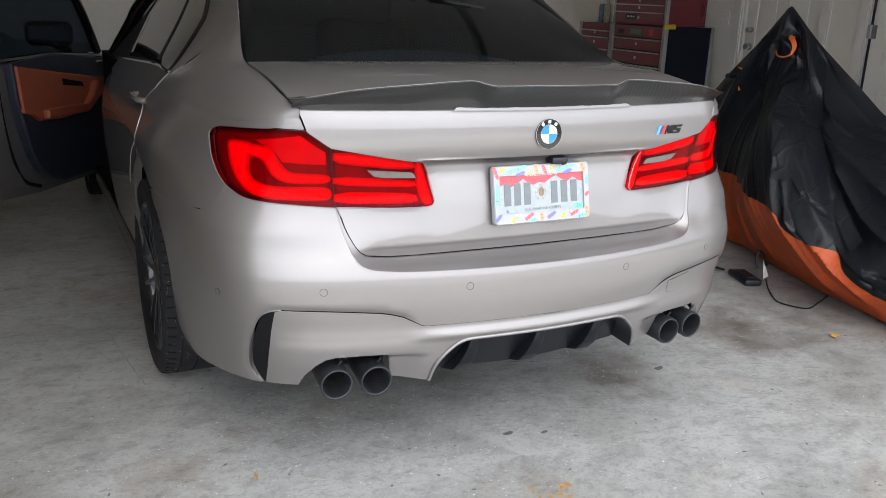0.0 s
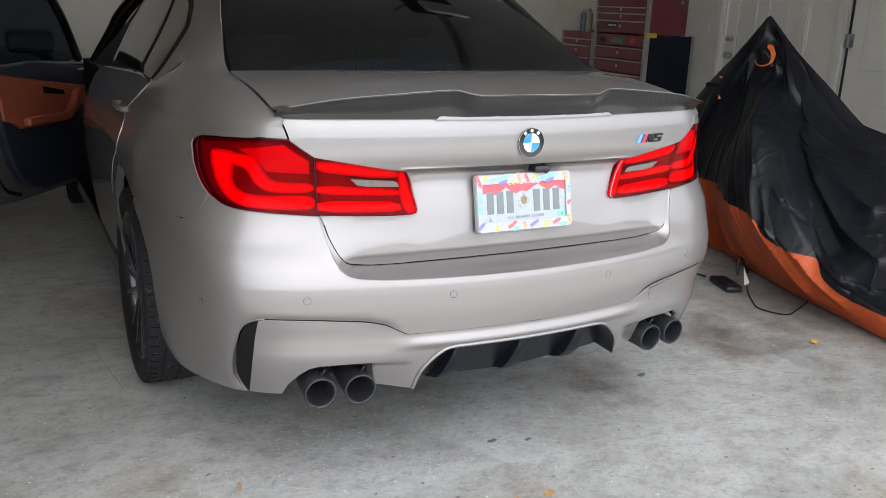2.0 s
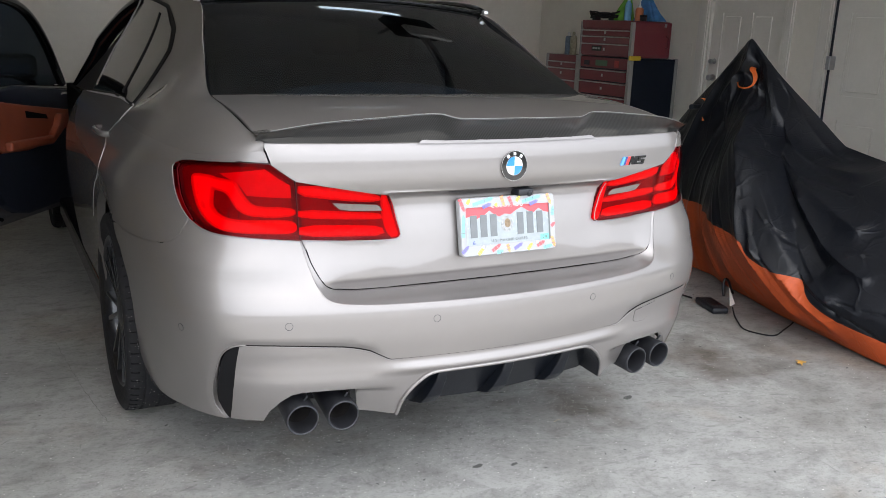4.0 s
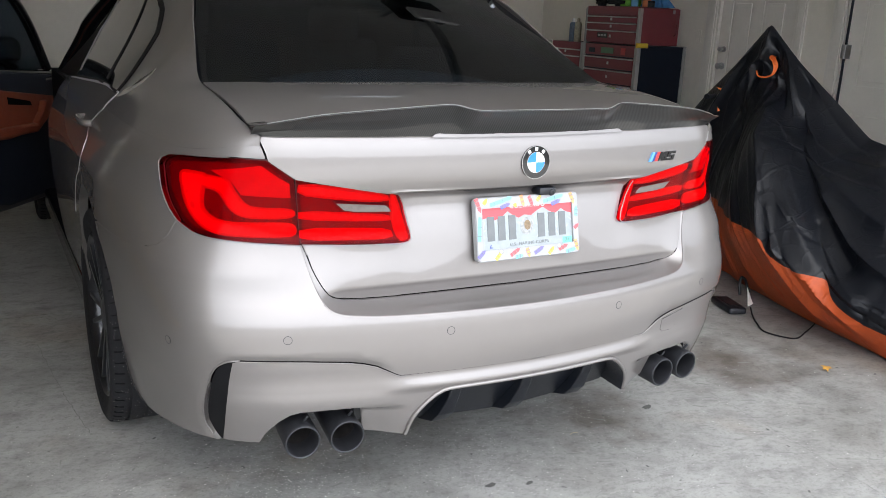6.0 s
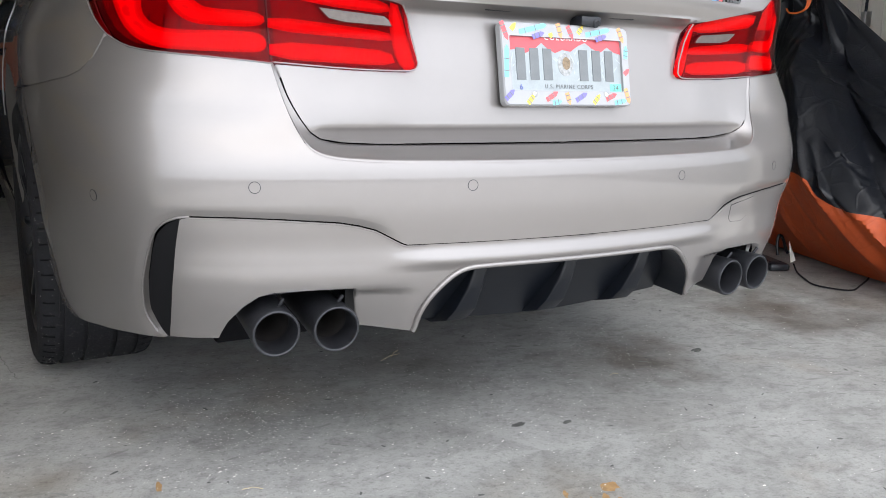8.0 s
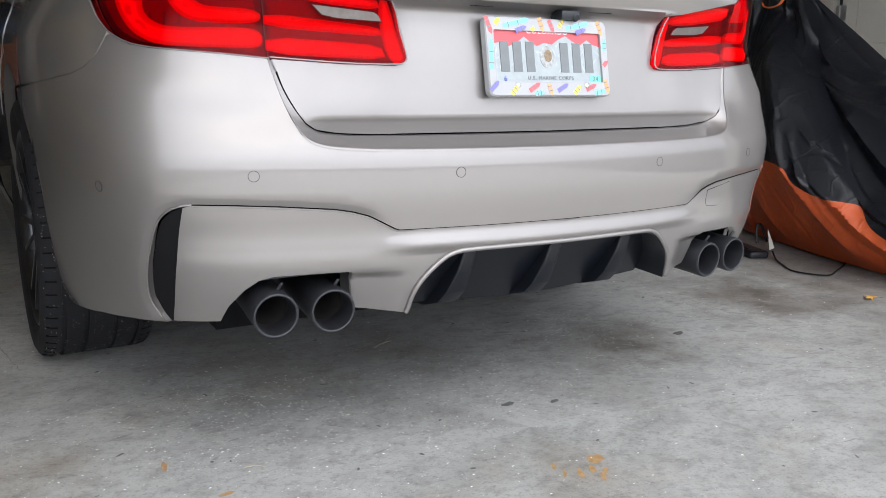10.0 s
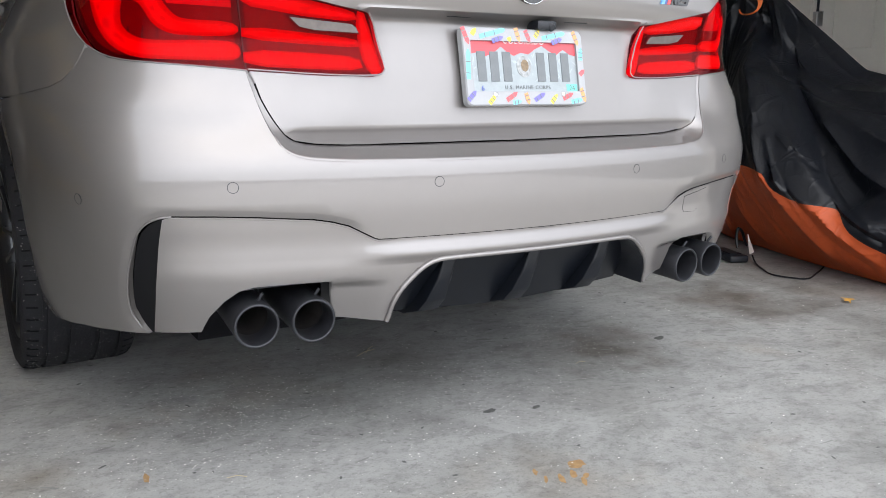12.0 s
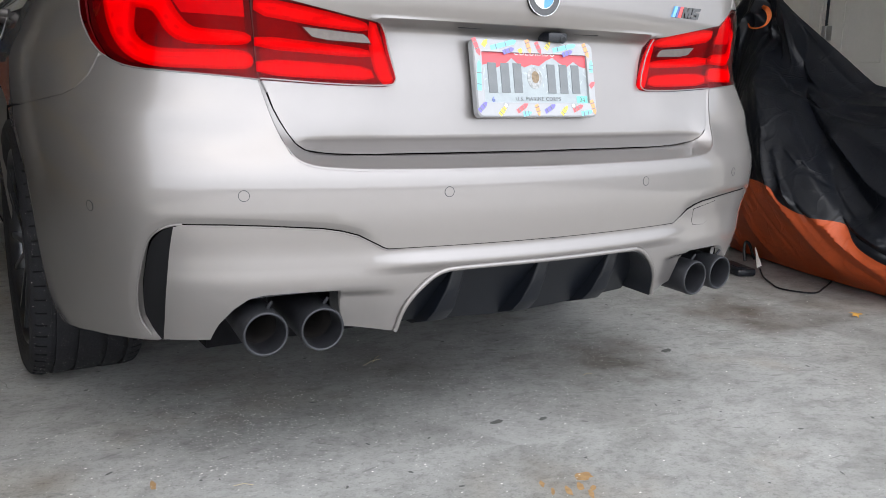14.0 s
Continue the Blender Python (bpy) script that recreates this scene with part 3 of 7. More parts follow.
def sheet(name, outline, mat, parent, surf=skin, step=0.022, thick=0.014, lift=0.0, gap=0.0, rows=(), mirror=False, label="", edge=0.0015, extra=(), seam=None):
    """A pressed panel: an outline in the surface's own two directions, laid on the surface, with its edges turned in."""
    if gap:
        outline = inset(outline, gap)
    rim = resampled(outline, step)
    us, vs = [p[0] for p in outline], [p[1] for p in outline]
    inner = []
    vrows = sorted({round(min(vs) + step * k, 5) for k in range(int((max(vs) - min(vs)) / step) + 1)} | {r for r in rows if min(vs) < r < max(vs)})
    n = int((max(us) - min(us)) / step)
    for v in vrows:
        for k in range(n + 1):
            u = min(us) + step * (k + 0.5)
            if inside((u, v), outline) and min((u - a)**2 + (v - b)**2 for a, b in rim) > (0.42 * step)**2 * (0.16 if v in rows else 1):
                inner.append((u, v))
    if extra:
        inner = [p for p in inner if min((p[0] - a)**2 + (p[1] - b)**2 for a, b in extra) > 0.006**2]
        inner += [p for p in extra if inside(p, outline) and min((p[0] - a)**2 + (p[1] - b)**2 for a, b in rim) > 0.004**2]
    pts = [Vector(p) for p in rim + inner]
    edges = [(i, (i + 1) % len(rim)) for i in range(len(rim))]
    v2, _, f2, *_ = delaunay(pts, edges, [], 0, 1e-6)
    tris = [f for f in f2 if inside((sum(v2[i][0] for i in f) / 3, sum(v2[i][1] for i in f) / 3), outline)]
    sgn = -1 if mirror else 1

    def at(u, v):
        return Vector(surf(sgn * u, v))
    e = 0.0012
    co, nor = [], []
    for p in v2:
        u, v = p
        q = at(u, v)
        a = at(u + e, v) - at(u - e, v)
        b = at(u, v + e) - at(u, v - e)
        co.append(q)
        nor.append(a.cross(b).normalized())
    if sum(m.dot(q - CENTRE) for q, m in zip(co, nor)) < 0:
        nor = [-m for m in nor]
    co = [q + m * lift for q, m in zip(co, nor)]
    sides = {}
    for f in tris:
        for a, b in zip(f, f[1:] + f[:1]):
            sides[(a, b)] = 1
    border = [(a, b) for a, b in sides if (b, a) not in sides]
    deep = {}
    faces = [tuple(f) for f in tris]
    for a, b in border:
        for i in (a, b):
            if i not in deep:
                deep[i] = len(co)
                co.append(co[i] - nor[i] * thick)
                nor.append(nor[i])
        faces.append((b, a, deep[a], deep[b]))
    if edge:
        for i in deep:
            co[i] = co[i] - nor[i] * edge
    # keep the faces' own winding outward
    a, b, c = (co[i] for i in faces[0][:3])
    if (b - a).cross(c - a).dot(nor[faces[0][0]]) < 0:
        faces = [f[::-1] for f in faces]
    me = bpy.data.meshes.new(name)
    me.from_pydata([tuple(p) for p in co], [], faces)
    me.update()
    me.polygons.foreach_set("use_smooth", [True] * len(me.polygons))
    me.normals_split_custom_set_from_vertices([tuple(v) for v in nor])
    me.materials.append(mat)
    # edges along a seam are coloured dark, as the shade inside the gap
    if seam:
        me.materials.append(DARK)
        me.polygons.foreach_set("material_index", [1 if i >= len(tris) and seam(*v2[min(faces[i])]) else 0 for i in range(len(faces))])
    ob = new(name, me)
    if parent is not None:
        ob.parent = parent
    if label:
        tagged(ob, label)
    return ob


def both(name, outline, mat, parent, **k):
    return [sheet(name, outline, mat, parent, mirror=m, **k) for m in (False, True)]


def whole(half):
    """A half outline from the middle, out and back to the middle, made whole."""
    return half + [(-u, v) for u, v in half[::-1] if u > 1e-6]


def loft(name, mat, parent, fn, nu, nv, label="", thick=0.0):
    """A grid mesh of fn(u, v), both from 0 to 1."""
    bm = bmesh.new()
    g = [[bm.verts.new(fn(i / nu, j / nv)) for j in range(nv + 1)] for i in range(nu + 1)]
    for i in range(nu):
        for j in range(nv):
            bm.faces.new((g[i][j], g[i + 1][j], g[i + 1][j + 1], g[i][j + 1]))
    bmesh.ops.recalc_face_normals(bm, faces=bm.faces[:])
    if thick:
        bmesh.ops.solidify(bm, geom=bm.faces[:], thickness=thick)
    return part(name, bm, mat, parent, label, True)


car = thing("sedan", (0, 0, 0), "pearl white sports sedan with its front door open", "car")

# rear bumper
TOPLINE = [(0, 0.653), (0.40, 0.654), (0.477, 0.658), (0.514, 0.662), (0.538, 0.671), (0.552, 0.686), (0.563, 0.713), (0.574, 0.752), (0.583, 0.790), (0.590, 0.818)]
LEDGE_IN = [(0, 0.674), (0.40, 0.675), (0.47, 0.679), (0.51, 0.686), (0.534, 0.700), (0.549, 0.720), (0.561, 0.744), (0.569, 0.764), (0.577, 0.794), (0.585, 0.816)]
LAMP_UNDER = [(0.643, 0.823), (0.719, 0.829), (0.754, 0.832), (0.782, 0.838), (0.806, 0.856)]
SPLIT = [(0.812, 0.853), (0.83, 0.818), (0.85, 0.795), (0.872, 0.782), (0.936, 0.762), (1.012, 0.738)]
ARCH = [(0.988, 0.68), (0.974, 0.60), (0.969, 0.52), (0.972, 0.42), (0.978, 0.33), (0.972, 0.262)]
UNDER = [(0.955, 0.256), (0.925, 0.274), (0.871, 0.298), (0.815, 0.312), (0.752, 0.321)]
VENT_OUT = [(0.766, 0.338), (0.775, 0.36), (0.773, 0.39), (0.765, 0.43), (0.748, 0.49), (0.736, 0.528), (0.722, 0.547), (0.705, 0.557)]
SEAM = [(0.690, 0.559), (0.644, 0.558), (0.579, 0.553), (0.499, 0.547), (0.465, 0.541), (0.434, 0.532), (0.402, 0.515), (0.385, 0.506), (0.376, 0.503), (0, 0.503)]


def beside(line, d, step):
    """Points along an open line, moved to its left by d."""
    out = []
    for (xa, ya), (xb, yb) in zip(line, line[1:]):
        ln = math.hypot(xb - xa, yb - ya)
        for k in range(max(1, round(ln / step))):
            t = k / max(1, round(ln / step))
            out.append((xa + (xb - xa) * t + d * (yb - ya) / ln, ya + (yb - ya) * t - d * (xb - xa) / ln))
    return out


crest_points = beside(FLANGE, 0.0135, 0.007) + beside(FLANGE, 0.0128, 0.007) + beside(FLANGE, 0.006, 0.009)
sheet("rear_bumper", whole(TOPLINE + LAMP_UNDER + SPLIT + ARCH + UNDER + VENT_OUT + SEAM), PAINT, car, bumper, 0.018, 0.02, gap=0.0008, extra=crest_points + [(-u, v) for u, v in crest_points])


def along(curve, s):
    """A place on an open curve, at the share s of its length."""
    steps = [(Vector(b) - Vector(a)).length for a, b in zip(curve, curve[1:])]
    left = s * sum(steps)
    for (a, b), ln in zip(zip(curve, curve[1:]), steps):
        if left <= ln:
            return Vector(a).lerp(Vector(b), left / ln)
        left -= ln
    return Vector(curve[-1])


def smoothed(curve, rounds=3):
    """Cuts the corners of an open curve."""
    for _ in range(rounds):
        out = [curve[0]]
        for a, b in zip(curve, curve[1:]):
            out += [tuple(Vector(a).lerp(Vector(b), 0.25)), tuple(Vector(a).lerp(Vector(b), 0.75))]
        curve = out + [curve[-1]]
    return curve


LEDGE_FRONT, LEDGE_BACK = smoothed(TOPLINE), smoothed(LEDGE_IN)


def ledge(u, v):
    """The step between bumper and boot lid: a rounded front edge, then a flat up to the lid's gap."""
    s = abs(2 * u - 1)
    side = -1 if u < 0.5 else 1
    f, b = along(LEDGE_FRONT, s), along(LEDGE_BACK, s)
    p = Vector(bumper(side * f.x, f.y - 0.0025)) + Vector((0, 0.0004, 0))
    x, _, z = skin(side * b.x, b.y)
    q = Vector((x, lid(side * b.x, max(b.y, 0.680))[1] + 0.003, z))
    q.y = max(q.y, p.y + 0.004)
    r = 0.006 * min(1.0, (q - p).length / 0.02)
    if v < 0.3:
        a = v / 0.3 * math.pi / 2
        return p + Vector((0, r * (1 - math.cos(a)), r * math.sin(a)))
    return (p + Vector((0, r, r))).lerp(q, (v - 0.3) / 0.7)


loft("bumper_ledge", PAINT, car, ledge, 160, 20)

# lower bumper with its tailpipe notches and diffuser mouth
SEAM_LOW = [(0, 0.5025), (0.377, 0.5025), (0.386, 0.5055), (0.403, 0.5146), (0.435, 0.5316), (0.466, 0.5406), (0.50, 0.5467), (0.579, 0.5527), (0.644, 0.5577), (0.690, 0.5587), (0.702, 0.554)]
LOW_EDGE = [(0.712, 0.498), (0.738, 0.361), (0.744, 0.325), (0.673, 0.331), (0.668, 0.345), (0.660, 0.364), (0.639, 0.396), (0.621, 0.415), (0.604, 0.422), (0.557, 0.424), (0.466, 0.425), (0.460, 0.415), (0.455, 0.385), (0.446, 0.342), (0.348, 0.329),
            (0.345, 0.337), (0.341, 0.367), (0.328, 0.396), (0.305, 0.422), (0.282, 0.442), (0.262, 0.452), (0.235, 0.457), (0, 0.457)]
sheet("rear_valance", whole(SEAM_LOW + LOW_EDGE), PAINT, car, valance, 0.018, 0.022, gap=0.0006, seam=lambda u, v: v > 0.49,
      rows=[0.449, 0.453, 0.462, 0.468, 0.474, 0.48, 0.49, 0.405, 0.413, 0.42, 0.425], label="pearl white lower bumper with diffuser mouth")

for s in (-1, 1):
    mouth = [Vector(valance(s * w, z)) + Vector((0, -0.0015, 0)) for w, z in smoothed([(0.349, 0.331), (0.346, 0.337), (0.342, 0.367), (0.329, 0.396), (0.306, 0.422), (0.283, 0.442), (0.263, 0.452), (0.236, 0.4575), (0.0, 0.4575)], 2)]
    liner = [(s * abs(q.x) * 0.988, q.y, q.z - 0.004) for q in mouth]
    loft("mouth_liner", BLACK, car, lambda u, v: Vector(along([Vector(q) for q in liner], u)) + Vector((0, 0.002 + 0.13 * v, 0.004 * v)), 40, 4, "dark inner wall of the diffuser mouth", 0.002)
    part("mouth_bead", tube(bmesh.new(), mouth, 0.0052, 10), PAINT, car, "", True)
    crest_line = [Vector(valance(s * w, z - 0.0022)) + Vector((0, -0.0004, 0)) for w, z in SEAM_LOW[:-1]]
    part("seam_bead", tube(bmesh.new(), crest_line, 0.0013, 6), PAINT, car, "", True)

# corner vents
VENT = [(0.703, 0.548), (0.718, 0.537), (0.729, 0.522), (0.738, 0.496), (0.749, 0.451), (0.758, 0.410), (0.763, 0.371), (0.758, 0.349), (0.747, 0.326), (0.742, 0.326), (0.737, 0.361), (0.711, 0.498)]
both("corner_vent", inset(VENT, -0.005), SURROUND, car, lift=-0.0065, step=0.015, label="black corner vent insert")
for s in (-1, 1):
    rim_line = [Vector(bumper(s * w, z)) + Vector((0, 0.001, 0)) for w, z in smoothed(FLANGE[:10], 2)]
    part("rim_bead", tube(bmesh.new(), rim_line, 0.0022, 8), PAINT, car, "", True)

# boot lid, its rear face
LAMP_IN = [(0.586, 0.819), (0.448, 0.810), (0.345, 0.809), (0.329, 0.812), (0.320, 0.822), (0.344, 0.906), (0.354, 0.926), (0.406, 0.934), (0.472, 0.946), (0.535, 0.958), (0.602, 0.971)]
RIM_UP = [(0.651, 1.013), (0.660, 1.042), (0.669, 1.068), (0, 1.068)]
LID_FACE = [(max(0.0, u - 0.0009), v + 0.0009) for u, v in LEDGE_IN] + LAMP_IN[1:] + RIM_UP
sheet("boot_lid", whole(LID_FACE), PAINT, car, lid, 0.02, 0.02, gap=0.0015, seam=lambda u, v: v < 0.80,
             rows=[0.700, 0.706, 0.711, 0.716, 0.722, 0.905, 0.912, 0.919, 0.924, 0.928, 0.931, 0.934, 0.938, 0.945])

# flanks
LAMP_OUTER_EDGE = [(0.810, 0.860), (0.828, 0.886), (0.846, 0.919), (0.857, 0.948), (0.868, 0.978), (0.866, 0.992), (0.852, 1.004), (0.82, 1.010), (0.724, 1.019), (0.656, 1.018)]
QUARTER = LAMP_OUTER_EDGE + [(0.664, 1.042), (0.667, 1.051), (0.72, 1.0455), (0.80, 1.0345), (0.86, 1.0245), (1.0, 1.0238), (1.20, 1.0238), (1.225, 0.965), (1.205, 0.915), (1.21, 0.86), (1.18, 0.79), (1.13, 0.79), (1.07, 0.77), (1.016, 0.742)] + SPLIT[::-1][1:]
both("quarter_panel", QUARTER, PAINT, car, gap=0.0012, thick=0.02)
DOOR_R = [(1.204, 1.0238), (1.229, 0.965), (1.209, 0.915), (1.214, 0.86), (1.184, 0.79), (1.20, 0.775), (1.245, 0.72), (1.30, 0.58), (1.33, 0.40), (1.345, 0.30), (1.86, 0.28), (1.86, 1.0238)]
both("rear_door", DOOR_R, PAINT, car, gap=0.0012, thick=0.03, step=0.04)

# inner outlines for the shoulder, pillar and roof: forward place by w
INNER = [(0.66, 0.070), (0.80, 0.20), (0.92, 0.42), (1.0, 0.60), (1.2, 0.87), (1.4, 1.18), (1.6, 1.56), (1.86, 2.04), (2.10, 2.48)]
INNER_X = [(0.66, 0.674), (0.80, 0.692), (0.92, 0.690), (1.0, 0.680), (1.2, 0.635), (1.4, 0.575), (1.6, 0.565), (1.86, 0.56), (2.10, 0.555)]
INNER_Z = [(0.66, 1.069), (0.80, 1.100), (0.92, 1.130), (1.0, 1.143), (1.2, 1.275), (1.4, 1.420), (1.6, 1.444), (1.86, 1.458), (2.10, 1.462)]


def crown(w, v):
    """From the flank's top edge (v = 0) over the shoulder to the lid, glass or roof (v = 1)."""
    s, a = (-1 if w < 0 else 1), abs(w)
    low = Vector(skin(a, 1.022 + 0.026 * step01(0.85, 0.66, a)))
    top = Vector((smooth(INNER_X, a), smooth(INNER, a), smooth(INNER_Z, a)))
    up = (Vector(skin(a, 1.022)) - Vector(skin(a, 0.99))).normalized()
    rise = (top - low).length
    cab = step01(1.0, 1.3, a)
    p1 = low + up * 0.30 * rise * (1 - 0.85 * cab)
    out = Vector((low.x - top.x, low.y - top.y, 0))
    p2 = top + (out * 0.45 + Vector((0, 0, 0.004))) * (1 - cab) + Vector((0.07, 0, -0.17)) * cab
    b = ((1 - v)**3, 3 * v * (1 - v)**2, 3 * v * v * (1 - v), v**3)
    q = low * b[0] + p1 * b[1] + p2 * b[2] + top * b[3]
    return s * q.x, q.y, q.z


for m in (1, -1):
    loft("shoulder", PAINT, car, lambda u, v: crown(m * (0.666 + (2.02 - 0.666) * u), v), 84, 16, thick=0.004)


def deck(u, v):
    """The boot lid's top, from the tail edge to the rear window."""
    a = (u - 0.5) * 2
    x0, x1 = 0.672 * a, 0.678 * a
    tail = Vector(skin(x0, 1.068))
    front = Vector((x1, 0.598 - 0.07 * (1 - a * a), 1.143 + 0.006 * (1 - a * a)))
    p1 = tail + Vector((0, 0.07, 0.030))
    p2 = front + Vector((0, -0.2, -0.004))
    b = ((1 - v)**3, 3 * v * (1 - v)**2, 3 * v * v * (1 - v), v**3)
    q = tail * b[0] + p1 * b[1] + p2 * b[2] + front * b[3]
    edge_w = smooth(INNER_W, 0.07 + 0.53 * v)
    q.x = a * (smooth(INNER_X, edge_w) - 0.0055)
    q.z += (smooth(INNER_Z, edge_w) - 0.0015 - deck_edge(v)) * a**8
    return q


def deck_edge(v):
    """The height of the deck's own curve at its outer edge."""
    b = ((1 - v)**3, 3 * v * (1 - v)**2, 3 * v * v * (1 - v), v**3)
    return sum(i * j for i, j in zip(b, (1.068, 1.098, 1.139, 1.143)))


INNER_W = [(y, w) for w, y in INNER]
loft("boot_deck", PAINT, car, deck, 40, 16, thick=0.006)


def backlight(u, v):
    """The rear window."""
    a = (u - 0.5) * 2
    low = Vector((0.676 * a, 0.600 - 0.07 * (1 - a * a), 1.141 + 0.006 * (1 - a * a)))
    high = Vector((0.572 * a, 1.18 - 0.06 * (1 - a * a), 1.419 + 0.03 * (1 - a * a)))
    q = low.lerp(high, v)
    q.z += 0.035 * math.sin(math.pi * v) * (1 - 0.3 * a * a) * (1 - a**6)
    return q


loft("rear_window", WINDOW, car, backlight, 30, 14, "dark tinted rear window", 0.004).visible_shadow = False


def parcel_shelf(u, v):
    """The shelf behind the rear seats, rising to its arched front edge."""
    a = (u - 0.5) * 2
    edge_z = 1.160 - 0.034 * a * a
    return Vector((0.40 * a, 0.66 + 0.26 * v, edge_z - 0.05 * (1 - v)**1.5))


loft("parcel_shelf", material("grey_felt_shelf", (0.52, 0.51, 0.51), 0.85, vary=0.15, size=12), car, parcel_shelf, 24, 8, "grey felt parcel shelf behind the glass", 0.004)


def roof(u, v):
    a = (u - 0.5) * 2
    back = Vector((0.575 * a, 1.182 - 0.06 * (1 - a * a), 1.422 + 0.03 * (1 - a * a)))
    front = Vector((0.56 * a, 2.35, 1.44 + 0.03 * (1 - a * a)))
    q = back.lerp(front, v)
    q.z += 0.015 * math.sin(math.pi * v)
    return q


loft("roof", GLOSS, car, roof, 24, 10, "dark roof panel", 0.006)


# ---- tail lamps ----
OUTER_LAMP = [(0.865, 0.978), (0.863, 0.990), (0.849, 1.001), (0.82, 1.007), (0.724, 1.016), (0.654, 1.014), (0.606, 0.972), (0.596, 0.897), (0.590, 0.819), (0.643, 0.825), (0.719, 0.831), (0.754, 0.834), (0.782, 0.841), (0.807, 0.860), (0.825, 0.886), (0.843, 0.919), (0.854, 0.948)]
INNER_LAMP = [(0.600, 0.969), (0.535, 0.956), (0.472, 0.944), (0.406, 0.932), (0.357, 0.925), (0.347, 0.907), (0.323, 0.825), (0.328, 0.816), (0.343, 0.812), (0.448, 0.813), (0.584, 0.821), (0.591, 0.897)]
BAR_L = [(0.824, 0.962), (0.822, 0.974), (0.79, 0.975), (0.771, 0.972), (0.774, 0.953), (0.774, 0.912), (0.768, 0.889), (0.748, 0.871), (0.718, 0.865), (0.641, 0.866), (0.600, 0.864), (0.597, 0.840), (0.642, 0.840), (0.719, 0.842), (0.748, 0.846), (0.773, 0.859), (0.795, 0.887), (0.812, 0.926)]
BAR_S = [(0.790, 0.972), (0.73, 0.967), (0.721, 0.950), (0.71, 0.931), (0.691, 0.906), (0.672, 0.899), (0.603, 0.897), (0.600, 0.880), (0.672, 0.880), (0.699, 0.884), (0.719, 0.900), (0.732, 0.925), (0.745, 0.941), (0.785, 0.946)]
GLARE = [(0.765, 0.985), (0.665, 1.002), (0.632, 0.975), (0.612, 0.958), (0.608, 0.925), (0.70, 0.931), (0.722, 0.962)]
BAR_TOP = [(0.592, 0.958), (0.449, 0.934), (0.385, 0.923), (0.378, 0.912), (0.448, 0.914), (0.520, 0.924), (0.592, 0.934)]
BAR_MID = [(0.588, 0.891), (0.446, 0.880), (0.377, 0.874), (0.371, 0.866), (0.446, 0.869), (0.588, 0.876)]
BAR_LOW = [(0.586, 0.852), (0.448, 0.847), (0.373, 0.842), (0.366, 0.825), (0.448, 0.826), (0.586, 0.831)]
BAR_END = [(0.375, 0.923), (0.360, 0.919), (0.327, 0.826), (0.331, 0.819), (0.347, 0.818), (0.362, 0.850)]
REVERSE = [(0.508, 0.914), (0.39, 0.905), (0.381, 0.899), (0.375, 0.889), (0.46, 0.892), (0.489, 0.897)]


def eased(poly, rounds=2):
    """Cuts the corners of a closed outline."""
    for _ in range(rounds):
        poly = [tuple(Vector(a).lerp(Vector(b), k)) for a, b in zip(poly, poly[1:] + poly[:1]) for k in (0.25, 0.75)]
    return poly


def light_pipe(bar, lamp, m, ease=2):
    """A lit pipe: a bright core, with dimmer glowing bands around it as its halo."""
    bar = eased(bar, ease)
    core = sheet("light_bar", inset(bar, 0.0042), RED_PIPE[3], lamp, lift=-0.0085, step=0.014, thick=0.004, mirror=m, label="glowing red light bar")
    for d, lift, mat in ((0.0018, -0.0095, RED_PIPE[2]), (-0.0008, -0.0105, RED_PIPE[1]), (-0.0038, -0.0115, RED_PIPE[0])):
        sheet("light_pipe_halo", inset(bar, d), mat, lamp, lift=lift, step=0.014, thick=0.003, mirror=m)
    return core


def lamp_bead(line, m):
    """The bright turned edge of the body along a lamp."""
    sg = -1 if m else 1
    part("lamp_edge", tube(bmesh.new(), [Vector(skin(sg * u, v)) for u, v in line], 0.0014, 6), PAINT, car, "", True)


